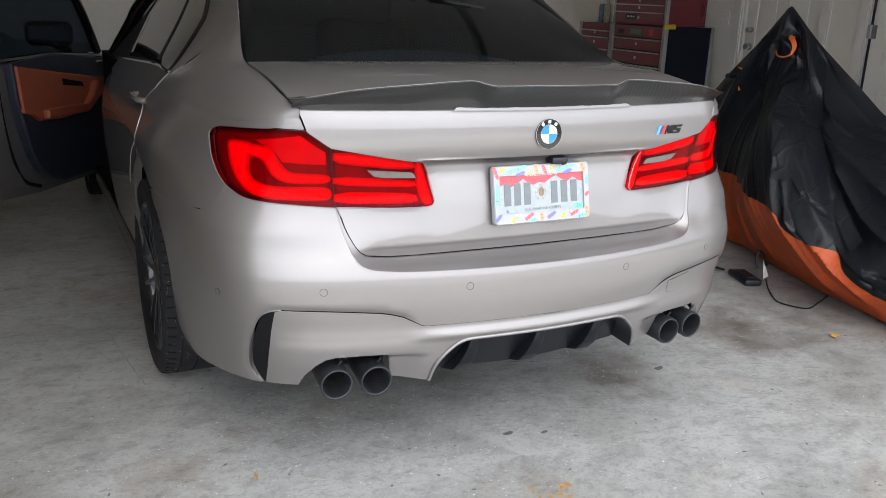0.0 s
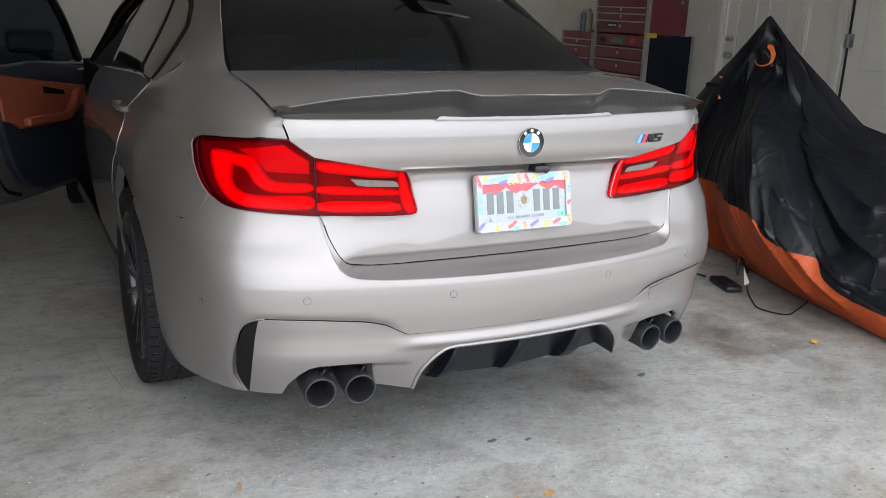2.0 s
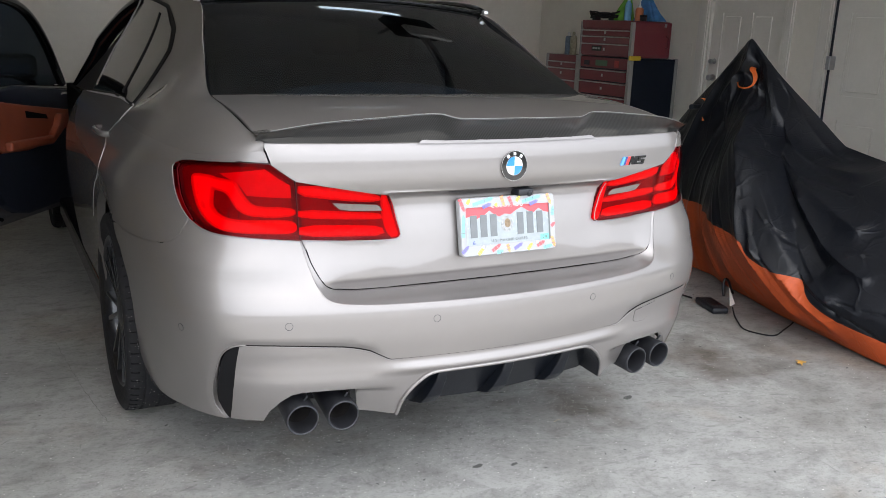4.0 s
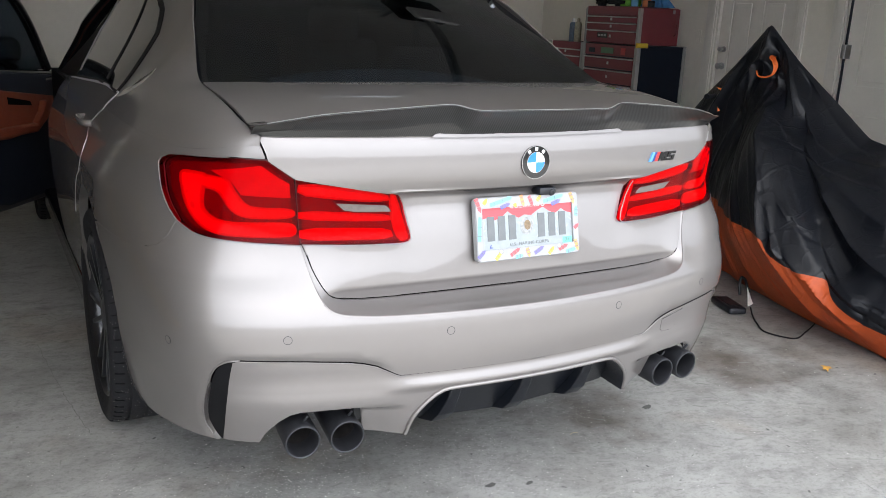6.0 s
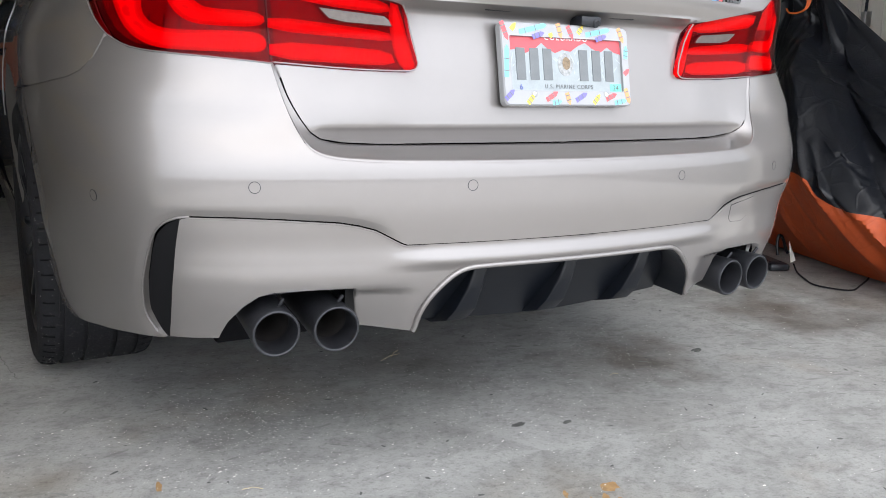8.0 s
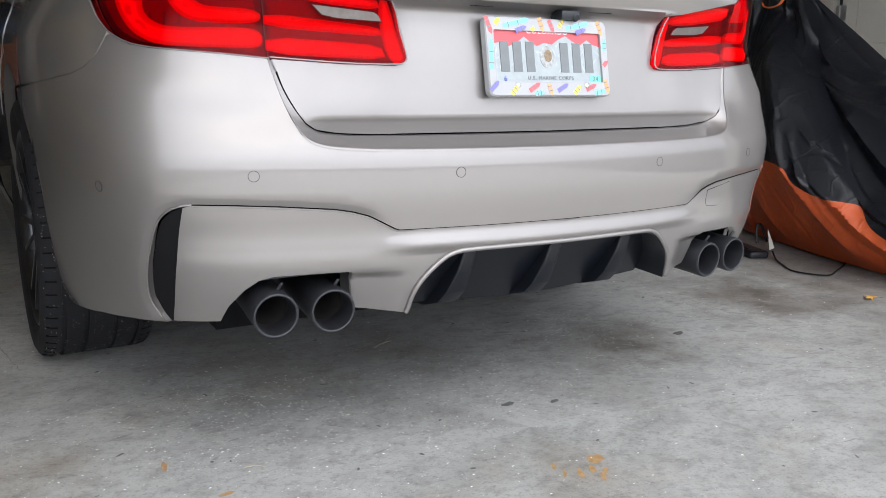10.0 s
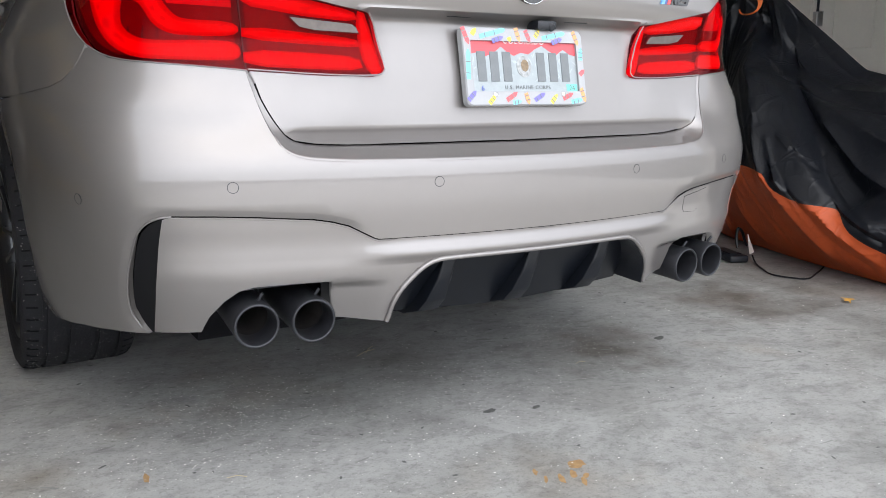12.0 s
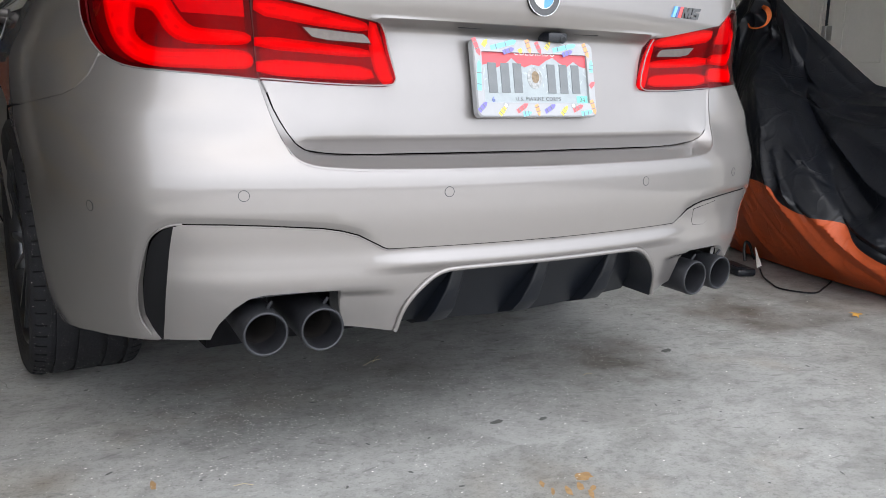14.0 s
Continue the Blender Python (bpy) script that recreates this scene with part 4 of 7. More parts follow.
for m in (True, False):
    lamp = sheet("tail_lamp", inset(OUTER_LAMP, -0.0012), RED_EDGE, car, lift=-0.018, step=0.02, mirror=m, label="lit red wraparound tail lamp")
    sheet("lamp_field", inset(eased(OUTER_LAMP, 1), 0.009), RED_DEEP, lamp, lift=-0.0145, step=0.02, thick=0.002, mirror=m)
    sheet("reflector", GLARE, RED_MID, lamp, lift=-0.0125, step=0.018, thick=0.003, mirror=m)
    for k in range(7):
        u = 0.628 + 0.021 * k
        sheet("reflector_rib", [(u, 0.872), (u + 0.0022, 0.872), (u + 0.0022, 0.899), (u, 0.899)] if u < 0.69 else [(u, 0.873), (u + 0.0022, 0.873), (u + 0.0022, 0.893), (u, 0.893)], RED_EDGE, lamp, lift=-0.0125, step=0.012, thick=0.002, mirror=m)
    for bar in (BAR_L, BAR_S):
        light_pipe(bar, lamp, m)
    sheet("lens", inset(OUTER_LAMP, -0.0006), LENS_RED, lamp, lift=0.001, step=0.02, thick=0.012, mirror=m, gap=0.0004).visible_shadow = False
    lamp = sheet("boot_lamp", inset(INNER_LAMP, -0.0012), RED_EDGE, car, lift=-0.018, step=0.02, mirror=m, label="lit red lamp section on the boot lid")
    sheet("lamp_field", inset(INNER_LAMP, 0.006), RED_DEEP, lamp, lift=-0.0145, step=0.02, thick=0.002, mirror=m)
    for bar in (BAR_TOP, BAR_MID, BAR_LOW, BAR_END):
        light_pipe(bar, lamp, m, 1)
    sheet("reversing_lamp_rim", inset(REVERSE, -0.003), RED_EDGE, lamp, lift=-0.006, step=0.012, thick=0.004, mirror=m)
    sheet("reversing_lamp", REVERSE, CLEAR_LAMP, lamp, lift=0.0042, step=0.012, thick=0.006, mirror=m, label="clear ribbed reversing lamp")
    sheet("lens", inset(INNER_LAMP, -0.0006), LENS_RED, lamp, lift=0.001, step=0.02, thick=0.03, mirror=m, gap=0.0004).visible_shadow = False
    lamp_bead(smoothed(inset(OUTER_LAMP, -0.0022)[8:] + inset(OUTER_LAMP, -0.0022)[:5], 1), m)
    lamp_bead(smoothed(inset(INNER_LAMP, -0.0022)[4:11], 1), m)


def on_surface(surf, u, v, lift=0.0):
    """A frame on a surface: z out of it, x along it to the right as seen from behind."""
    e = 0.002
    q = Vector(surf(u, v))
    a, b = Vector(surf(u + e, v)) - Vector(surf(u - e, v)), Vector(surf(u, v + e)) - Vector(surf(u, v - e))
    n = a.cross(b).normalized()
    if n.dot(q - CENTRE) < 0:
        n = -n
    x = (a - n * a.dot(n)).normalized()
    y = n.cross(x)
    return Matrix(((x.x, y.x, n.x, q.x), (x.y, y.y, n.y, q.y), (x.z, y.z, n.z, q.z), (0, 0, 0, 1))) @ Matrix.Translation((0, 0, lift))


def plate_piece(poly, z0, z1, m, bevel=0.0):
    """A flat piece from an outline, between two heights, placed by a frame."""
    bm = bmesh.new()
    low = [bm.verts.new(m @ Vector((x, y, z0))) for x, y in poly]
    high = [bm.verts.new(m @ Vector((x, y, z1))) for x, y in poly]
    bm.faces.new(low[::-1])
    bm.faces.new(high)
    for i in range(len(poly)):
        j = (i + 1) % len(poly)
        bm.faces.new((low[i], low[j], high[j], high[i]))
    bmesh.ops.recalc_face_normals(bm, faces=bm.faces[:])
    return bm


# round badge on the lid: plain shapes only
BLUE = material("badge_blue", (0.02, 0.21, 0.62), 0.25, coat=1.0, vary=0.02)
WHITE = material("badge_white", (0.8, 0.8, 0.8), 0.25, coat=1.0, vary=0.02)
m0 = on_surface(lid, 0.0, 0.999)
badge = part("round_badge", lathe(bmesh.new(), [(0.0415, -0.004), (0.0415, 0.002), (0.0400, 0.0035), (0.0275, 0.0040), (0.0, 0.0040)], 48, m0), GLOSS, car, "round black badge with blue and white quarters", True)
for k in range(4):
    arc = [(0, 0)] + [(0.0255 * math.cos(math.pi / 2 * (k + i / 10)), 0.0255 * math.sin(math.pi / 2 * (k + i / 10))) for i in range(11)]
    part("quarter", plate_piece(arc, 0.0035, 0.0048, m0), (WHITE, BLUE)[k % 2], badge)
for r in (0.0262, 0.0411):
    part("silver_ring", lathe(bmesh.new(), [(r - 0.0006, 0.003), (r - 0.0004, 0.0050), (r + 0.0004, 0.0050), (r + 0.0006, 0.003)], 48, m0), CHROME, badge, "", True)
for ang in (128, 90, 52):
    c = Vector((0.0335 * math.cos(radians(ang)), 0.0335 * math.sin(radians(ang))))
    part("mark", plate_piece([(-0.004, -0.004), (0.004, -0.004), (0.004, 0.004), (-0.004, 0.004)], 0.0038, 0.0046, m0 @ pose(c.x, c.y, 0, 0, 0, ang - 90)), WHITE, badge)

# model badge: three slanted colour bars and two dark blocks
m0 = on_surface(lid, 0.450, 0.992)
for x, wd, mat in ((-0.055, 0.011, material("badge_light_blue", (0.11, 0.36, 0.72), 0.3, coat=0.8, vary=0.02)), (-0.043, 0.008, material("badge_dark_blue", (0.02, 0.05, 0.22), 0.3, coat=0.8, vary=0.02)), (-0.034, 0.012, material("badge_red", (0.62, 0.03, 0.03), 0.3, coat=0.8, vary=0.02))):
    part("badge_stripe", plate_piece([(x, -0.0125), (x + wd, -0.0125), (x + wd + 0.0105, 0.0125), (x + 0.0105, 0.0125)], -0.002, 0.0035, m0), mat, car)
for pts in ([(-0.021, -0.0125), (-0.015, -0.0125), (-0.008, 0.003), (-0.004, -0.0125), (0.002, -0.0125), (0.009, 0.003), (0.006, -0.0125), (0.014, -0.0125), (0.022, 0.0125), (0.010, 0.0125), (0.003, 0.001), (0.001, 0.0125), (-0.011, 0.0125)],
            [(0.017, -0.0125), (0.046, -0.0125), (0.052, 0.002), (0.032, 0.002), (0.033, 0.006), (0.054, 0.006), (0.057, 0.0125), (0.026, 0.0125), (0.020, -0.003), (0.041, -0.003), (0.039, -0.0075), (0.018, -0.0075)]):
    part("badge_block", plate_piece(pts, -0.002, 0.004, m0), GLOSS, car)

# parking sensors
for u, v in ((0.258, 0.611), (-0.258, 0.611), (0.623, 0.611), (-0.623, 0.611), (0.821, 0.583), (-0.821, 0.583)):
    m0 = on_surface(skin, u, v)
    sensor = part("parking_sensor", lathe(bmesh.new(), [(0.0092, -0.004), (0.0092, 0.0003), (0.0, 0.0003)], 28, m0), PAINT, car)
    part("sensor_ring", lathe(bmesh.new(), [(0.0092, -0.001), (0.0093, 0.0004), (0.0104, 0.0004), (0.0105, -0.001)], 28, m0), BLACK, sensor)

# towing eye cover in the lower bumper
TOW = [(0.461, 0.530), (0.458, 0.501), (0.465, 0.492), (0.511, 0.489), (0.535, 0.499), (0.558, 0.543)]
sheet("tow_eye_seam", inset(TOW, -0.0008), DARK, car, valance, 0.012, 0.002, lift=0.0004, edge=0.0)
sheet("tow_eye_cover", TOW, PAINT, car, valance, 0.012, 0.002, lift=0.0010, edge=0.0)

# ---- plate ----
PLATE_M = pose(0.004, 0.000, 0.829, 0, 0, 0) @ pose(0, 0, 0, 90 - 12.0, 0, 0)
plate = new("number_plate")
tagged(plate, "red and white mountain number plate in a crayon-pattern frame")
plate.parent = car
FRAME_MAT = material("white_printed_plastic", (0.31, 0.315, 0.325), 0.25, coat=0.6, vary=0.03, size=20)
PLATE_WHITE = material("plate_white", (0.30, 0.335, 0.35), 0.4, vary=0.10, size=50)
PLATE_RED = material("plate_red", (0.50, 0.075, 0.09), 0.4, vary=0.05, size=30)
PLATE_GREY = material("plate_grey_print", (0.14, 0.152, 0.16), 0.45, vary=0.1, size=40)


def round_rect(hw, hh, r, n=5, cx=0.0, cy=0.0):
    out = []
    for sx, sy, a0 in ((1, 1, 0), (-1, 1, 90), (-1, -1, 180), (1, -1, 270)):
        for k in range(n + 1):
            a = radians(a0 + 90 * k / n)
            out.append((cx + sx * (hw - r) + r * math.cos(a), cy + sy * (hh - r) + r * math.sin(a)))
    return out


def ring_piece(outer, inner, z0, z1, m):
    bm = bmesh.new()
    rows = [[bm.verts.new(m @ Vector((x, y, z))) for x, y in pts] for pts, z in ((outer, z0), (outer, z1 - 0.003), ([(x * 0.985, y * 0.97) for x, y in outer], z1), (inner, z1), (inner, z0))]
    n = len(outer)
    for a, b in zip(rows, rows[1:]):
        for i in range(n):
            bm.faces.new((a[i], a[(i + 1) % n], b[(i + 1) % n], b[i]))
    bmesh.ops.recalc_face_normals(bm, faces=bm.faces[:])
    return bm


def child(name, bm, mat, parent, label="", smooth_shade=False):
    """A part under a thing that is itself a child at the origin."""
    ob = part(name, bm, mat, None, label, smooth_shade)
    ob.parent = parent
    return ob


HW, HH = 0.1575, 0.081
child("plate_frame", ring_piece(round_rect(HW, HH, 0.012), round_rect(0.1385, 0.0525, 0.004, cy=0.001), -0.010, 0.008, PLATE_M), FRAME_MAT, plate, "glossy white frame printed with crayons")
child("plate_backing", plate_piece(round_rect(HW - 0.003, HH - 0.003, 0.01), -0.014, -0.009, PLATE_M), BLACK, plate)
child("plate_face", plate_piece(round_rect(0.150, 0.074, 0.008), -0.006, 0.002, PLATE_M), PLATE_WHITE, plate)
peaks = [(-0.139, 0.056), (-0.139, 0.026), (-0.120, 0.030), (-0.100, 0.022), (-0.078, 0.030), (-0.060, 0.043), (-0.045, 0.032), (-0.028, 0.024), (-0.010, 0.031), (0.010, 0.028), (0.030, 0.040), (0.048, 0.047), (0.066, 0.036), (0.085, 0.028), (0.105, 0.040), (0.122, 0.030), (0.139, 0.026), (0.139, 0.056)]
child("red_band", plate_piece(peaks, 0.0020, 0.0026, PLATE_M), PLATE_RED, plate)
bm = bmesh.new()
for k in range(46):
    x, y = random.uniform(-0.135, 0.135), random.uniform(-0.026, 0.030)
    a, ln = random.uniform(35, 80) * random.choice((-1, 1)), random.uniform(0.004, 0.014)
    mm = PLATE_M @ pose(x, y, 0.0022, 0, 0, a)
    bm.faces.new([bm.verts.new(mm @ Vector(p)) for p in ((-ln, 0, 0), (0, -0.0009, 0), (ln, 0, 0), (0, 0.0011, 0))])
child("mountain_print", bm, material("print_shade", (0.40, 0.45, 0.48), 0.4, vary=0.05), plate)
# the registration as plain bars
for x in (-0.112, -0.080, -0.048, 0.041, 0.074, 0.107):
    child("plain_bar", plate_piece([(x - 0.0105, -0.030), (x + 0.0105, -0.030), (x + 0.0105, 0.032), (x - 0.0105, 0.032)], 0.0020, 0.0034, PLATE_M), PLATE_GREY, plate)
child("crest", plate_piece([(0.019 * math.cos(a * math.pi / 9) - 0.004, 0.023 * math.sin(a * math.pi / 9) + 0.002) for a in range(18)], 0.0020, 0.0028, PLATE_M), material("crest_grey", (0.30, 0.31, 0.31), 0.4, vary=0.5, size=160), plate, "grey and brown round crest")
child("crest_core", plate_piece([(0.010 * math.cos(a * math.pi / 6) - 0.002, 0.013 * math.sin(a * math.pi / 6) + 0.004) for a in range(12)], 0.0028, 0.0032, PLATE_M), material("crest_brown", (0.20, 0.14, 0.08), 0.4, vary=0.5, size=200), plate)
written("state_lettering", "COLORADO", 0.0165, WHITE, PLATE_M @ pose(0.0, 0.0545, 0.0030), plate, spread=1.25)
written("lettering", "U.S. MARINE CORPS", 0.0115, PLATE_GREY, PLATE_M @ pose(0.002, -0.0425, 0.0026), plate, spread=1.2)
child("year_sticker", plate_piece([(0.107, -0.052), (0.136, -0.052), (0.136, -0.035), (0.107, -0.035)], 0.0020, 0.0026, PLATE_M), material("sticker_teal", (0.16, 0.62, 0.50), 0.4, vary=0.05), plate)
written("year_lettering", "24", 0.0155, PLATE_GREY, PLATE_M @ pose(0.1215, -0.0435, 0.0030), plate)
written("month_lettering", "6", 0.0155, material("print_blue", (0.10, 0.14, 0.45), 0.4, vary=0.05), PLATE_M @ pose(-0.114, -0.0445, 0.0030), plate)
CRAYON = [material("crayon_" + n, c, 0.35, coat=0.4, vary=0.05) for n, c in (("yellow", (0.72, 0.55, 0.05)), ("sky", (0.16, 0.55, 0.72)), ("red", (0.66, 0.08, 0.09)), ("violet", (0.14, 0.12, 0.42)), ("orange", (0.70, 0.28, 0.10)))]
# place on the frame, turn, length and colour of each printed crayon
CRAYON_AT = [(-0.128, 0.071, 50, 0.014, 0), (-0.082, 0.069, 14, 0.054, 1), (-0.070, 0.057, 18, 0.024, 3), (-0.018, 0.067, -74, 0.024, 4), (0.008, 0.065, -66, 0.022, 2), (0.034, 0.071, 50, 0.016, 0), (0.078, 0.068, 12, 0.052, 1), (0.086, 0.057, 18, 0.024, 3), (0.138, 0.064, -68, 0.026, 4), (-0.040, 0.057, -70, 0.008, 0),
             (-0.149, 0.062, -70, 0.030, 2), (-0.148, 0.004, 86, 0.050, 1), (-0.145, -0.060, 42, 0.022, 3), (-0.096, -0.068, 46, 0.020, 0), (-0.046, -0.062, 30, 0.026, 2), (-0.006, -0.067, -74, 0.020, 4), (0.027, -0.063, 28, 0.026, 3), (0.066, -0.067, 46, 0.020, 0), (0.104, -0.062, 22, 0.024, 2), (0.128, -0.072, 10, 0.026, 1), (0.147, -0.060, -74, 0.026, 4), (0.149, -0.010, 40, 0.014, 2), (0.149, 0.030, 84, 0.022, 1), (-0.034, -0.074, 8, 0.018, 1)]
for x, y, a, ln, c in CRAYON_AT:
    ln *= 1.25
    mm = PLATE_M @ pose(x, y, 0, 0, 0, a)
    h, e = ln / 2, min(0.0075, ln * 0.4)
    crayon = child("crayon_print", plate_piece([(-h, -0.0050), (h - e, -0.0050), (h, -0.001), (h, 0.001), (h - e, 0.0050), (-h, 0.0050)], 0.0079, 0.0084, mm), CRAYON[c], plate)
    if ln > 0.019:
        for k in (-0.62, 0.12):
            child("crayon_band", plate_piece([(k * h, -0.0050), (k * h + 0.0022, -0.0050), (k * h + 0.0022, 0.0050), (k * h, 0.0050)], 0.0084, 0.0087, mm), PLATE_GREY, crayon)
for x in (-0.088, 0.091):
    child("plate_screw", lathe(bmesh.new(), [(0.005, 0.006), (0.005, 0.010), (0.003, 0.0115), (0.0, 0.0118)], 14, PLATE_M @ pose(x, -0.0585, 0)), CHROME, plate, "chrome screw", True)

# reversing camera and plate lights under the lid's lip
m0 = pose(0.062, 0.018, 0.926)
part("reversing_camera", lathe(box(bmesh.new(), -0.030 + 0.062, 0.022 + 0.062, -0.004, 0.040, 0.908, 0.9285, 0.006), [(0.0, -0.012), (0.009, -0.012), (0.009, 0.004), (0.006, 0.007), (0.0, 0.007)], 18, pose(0.070, 0.000, 0.915, 105, 0, 0)), BLACK, car, "small black reversing camera", True)
for x0, x1 in ((-0.180, -0.096), (-0.086, 0.030), (0.096, 0.190)):
    bm = box(bmesh.new(), x0, x1, 0.020, 0.050, 0.9270, 0.9345, 0.003)
    part("plate_light", bm, BLACK, car, "dark plate light strip")

# ---- spoiler of woven carbon ----
CARBON = material("glossy_carbon_weave", (0.03, 0.03, 0.032), 0.35, 0.0, coat=0.9, vary=0.1, spec=0.2)
t = CARBON.node_tree
co, wv, rp = t.nodes.new("ShaderNodeTexCoord"), t.nodes.new("ShaderNodeTexWave"), t.nodes.new("ShaderNodeMapRange")
mp = t.nodes.new("ShaderNodeMapping")
mp.inputs["Rotation"].default_value = (radians(20), radians(15), radians(35))
wv.inputs["Scale"].default_value, wv.inputs["Distortion"].default_value = 80.0, 0.3
rp.inputs["To Min"].default_value, rp.inputs["To Max"].default_value = 0.004, 0.022
mx = t.nodes.new("ShaderNodeCombineColor")
t.links.new(co.outputs["Object"], mp.inputs["Vector"])
t.links.new(mp.outputs["Vector"], wv.inputs["Vector"])
t.links.new(wv.outputs["Fac"], rp.inputs["Value"])
for k in ("Red", "Green", "Blue"):
    t.links.new(rp.outputs["Result"], mx.inputs[k])
t.links.new(mx.outputs["Color"], t.nodes["Principled BSDF"].inputs["Base Color"])

LIP_Z = [(0.0, 1.131), (0.185, 1.131), (0.215, 1.136), (0.245, 1.143), (0.40, 1.134), (0.55, 1.119), (0.62, 1.106), (0.685, 1.094)]
LIP_Y = [(0.0, -0.062), (0.185, -0.060), (0.245, -0.040), (0.40, -0.030), (0.55, 0.005), (0.62, 0.028), (0.69, 0.055)]


def spoiler(u, v):
    x = (u - 0.5) * 1.382
    a = abs(x)
    tail = Vector(skin(max(-0.6, min(0.6, x)), 1.068))
    tail.x = x
    if a > 0.6:
        tail.y = skin(a * 1.0, 1.068)[1]
    foot = tail + Vector((0, -0.004, 0.0005))
    lip = Vector((x, smooth(LIP_Y, a), smooth(LIP_Z, a)))
    back = lip + Vector((0, 0.012, 0.0015))
    front = Vector((x, lip.y + 0.125 - 0.05 * step01(0.3, 0.69, a), 1.098))
    dk = Vector(deck(x / 1.356 + 0.5, 0.22))
    front.z = min(back.z - 0.004, dk.z + 0.004 * (1 - a))
    low = foot.lerp(lip, 0.5) + Vector((0, 0.012, -0.004))
    rows = [foot, foot.lerp(low, 0.5), low, lip.lerp(low, 0.25), lip, lip.lerp(back, 0.5) + Vector((0, 0, 0.0012)), back, back.lerp(front, 0.4) + Vector((0, 0, -0.002)), front]
    k = min(len(rows) - 1, round(v * (len(rows) - 1)))
    return rows[k]


loft("spoiler", CARBON, car, spoiler, 110, 8, "glossy woven carbon boot spoiler", 0.003)
# thin steel line laid on the carbon lip as its highlight
lip_line = [Vector(spoiler(0.02 + 0.96 * k / 80, 5 / 8)) + Vector((0, 0, 0.001)) for k in range(81)]
part("lip_highlight", tube(bmesh.new(), lip_line, 0.0009, 6), STEEL, car, "thin steel line standing for the highlight on the spoiler's lip", True)
# raised body-colour strip added in place of the highlight below the spoiler
sheet("underside_highlight", whole([(0.0, 1.078), (0.262, 1.076), (0.285, 1.064), (0.0, 1.062)]), PAINT, car, skin, 0.02, 0.02, lift=0.010)

# ---- diffuser and tailpipes ----


def floor_of_tail(x, z):
    """The diffuser's black face, sloping forward as it goes down."""
    return x, -0.062 + 0.24 * x * x + (0.462 - z) * 0.62, z


MOUTH = [(0.0, 0.470), (0.262, 0.466), (0.30, 0.445), (0.345, 0.405), (0.352, 0.345), (0.345, 0.318), (0.26, 0.316), (0.0, 0.304)]
DIFFUSER = material("dark_diffuser_plastic", (0.0048, 0.0062, 0.0095), 0.38, spec=0.3, vary=0.15, size=20, bump=0.08, bump_size=700)
diffuser = sheet("diffuser", whole(MOUTH), DIFFUSER, car, floor_of_tail, 0.03, 0.012, lift=-0.006, label="satin black rear diffuser with fins")
for x in (-0.215, -0.004, 0.205):
    bm = bmesh.new()
    half = 0.020
    prof_line = [(-0.050, 0.455), (-0.046, 0.400), (-0.030, 0.352), (-0.008, 0.326), (0.050, 0.308), (0.16, 0.305), (0.06, 0.40), (-0.03, 0.462)]
    dy = 0.24 * x * x
    lean = 0.020
    rings = []
    for s in (-1, 1):
        rings.append([bm.verts.new((x + s * half * (0.75 + 0.5 * (p[1] < 0.36)) + lean * (p[1] - 0.38) / 0.08, p[0] + dy, p[1])) for p in prof_line])
    n = len(prof_line)
    for i in range(n):
        bm.faces.new((rings[0][i], rings[0][(i + 1) % n], rings[1][(i + 1) % n], rings[1][i]))
    bm.faces.new(rings[0][::-1])
    bm.faces.new(rings[1])
    bmesh.ops.recalc_face_normals(bm, faces=bm.faces[:])
    bmesh.ops.bevel(bm, geom=bm.edges[:], offset=0.004, segments=2, profile=0.5, affect="EDGES")
    part("fin", bm, DIFFUSER, diffuser, "", True)
for x, y, z in ((-0.607, -0.014, 0.352), (-0.500, -0.030, 0.352), (0.500, -0.030, 0.352), (0.607, -0.014, 0.352)):
    mt = pose(x, y, z, 92, 0, (5 if x > 0 else -5))
    pipe = part("tailpipe", lathe(bmesh.new(), [(0.0410, -0.26), (0.0418, -0.12), (0.0432, -0.02), (0.0440, -0.006), (0.0436, 0.0008), (0.0422, 0.0040), (0.0402, 0.0048), (0.0382, 0.0036), (0.0372, 0.0000), (0.0368, -0.010), (0.0362, -0.060)], 48, mt), PIPE, car, "dark chrome round tailpipe", True)
    part("pipe_inside", lathe(bmesh.new(), [(0.0361, -0.058), (0.0342, -0.074), (0.0336, -0.20), (0.0, -0.20)], 32, mt), SOOT, pipe, "", True)
    part("clamp_bolt", lathe(bmesh.new(), [(0.0, 0.0), (0.0034, 0.0), (0.0034, 0.017), (0.0026, 0.019), (0.0, 0.019)], 10, pose(x + 0.012, y + 0.025, z + 0.040, 20, 25, 0)), PIPE, pipe, "small steel bolt", True)

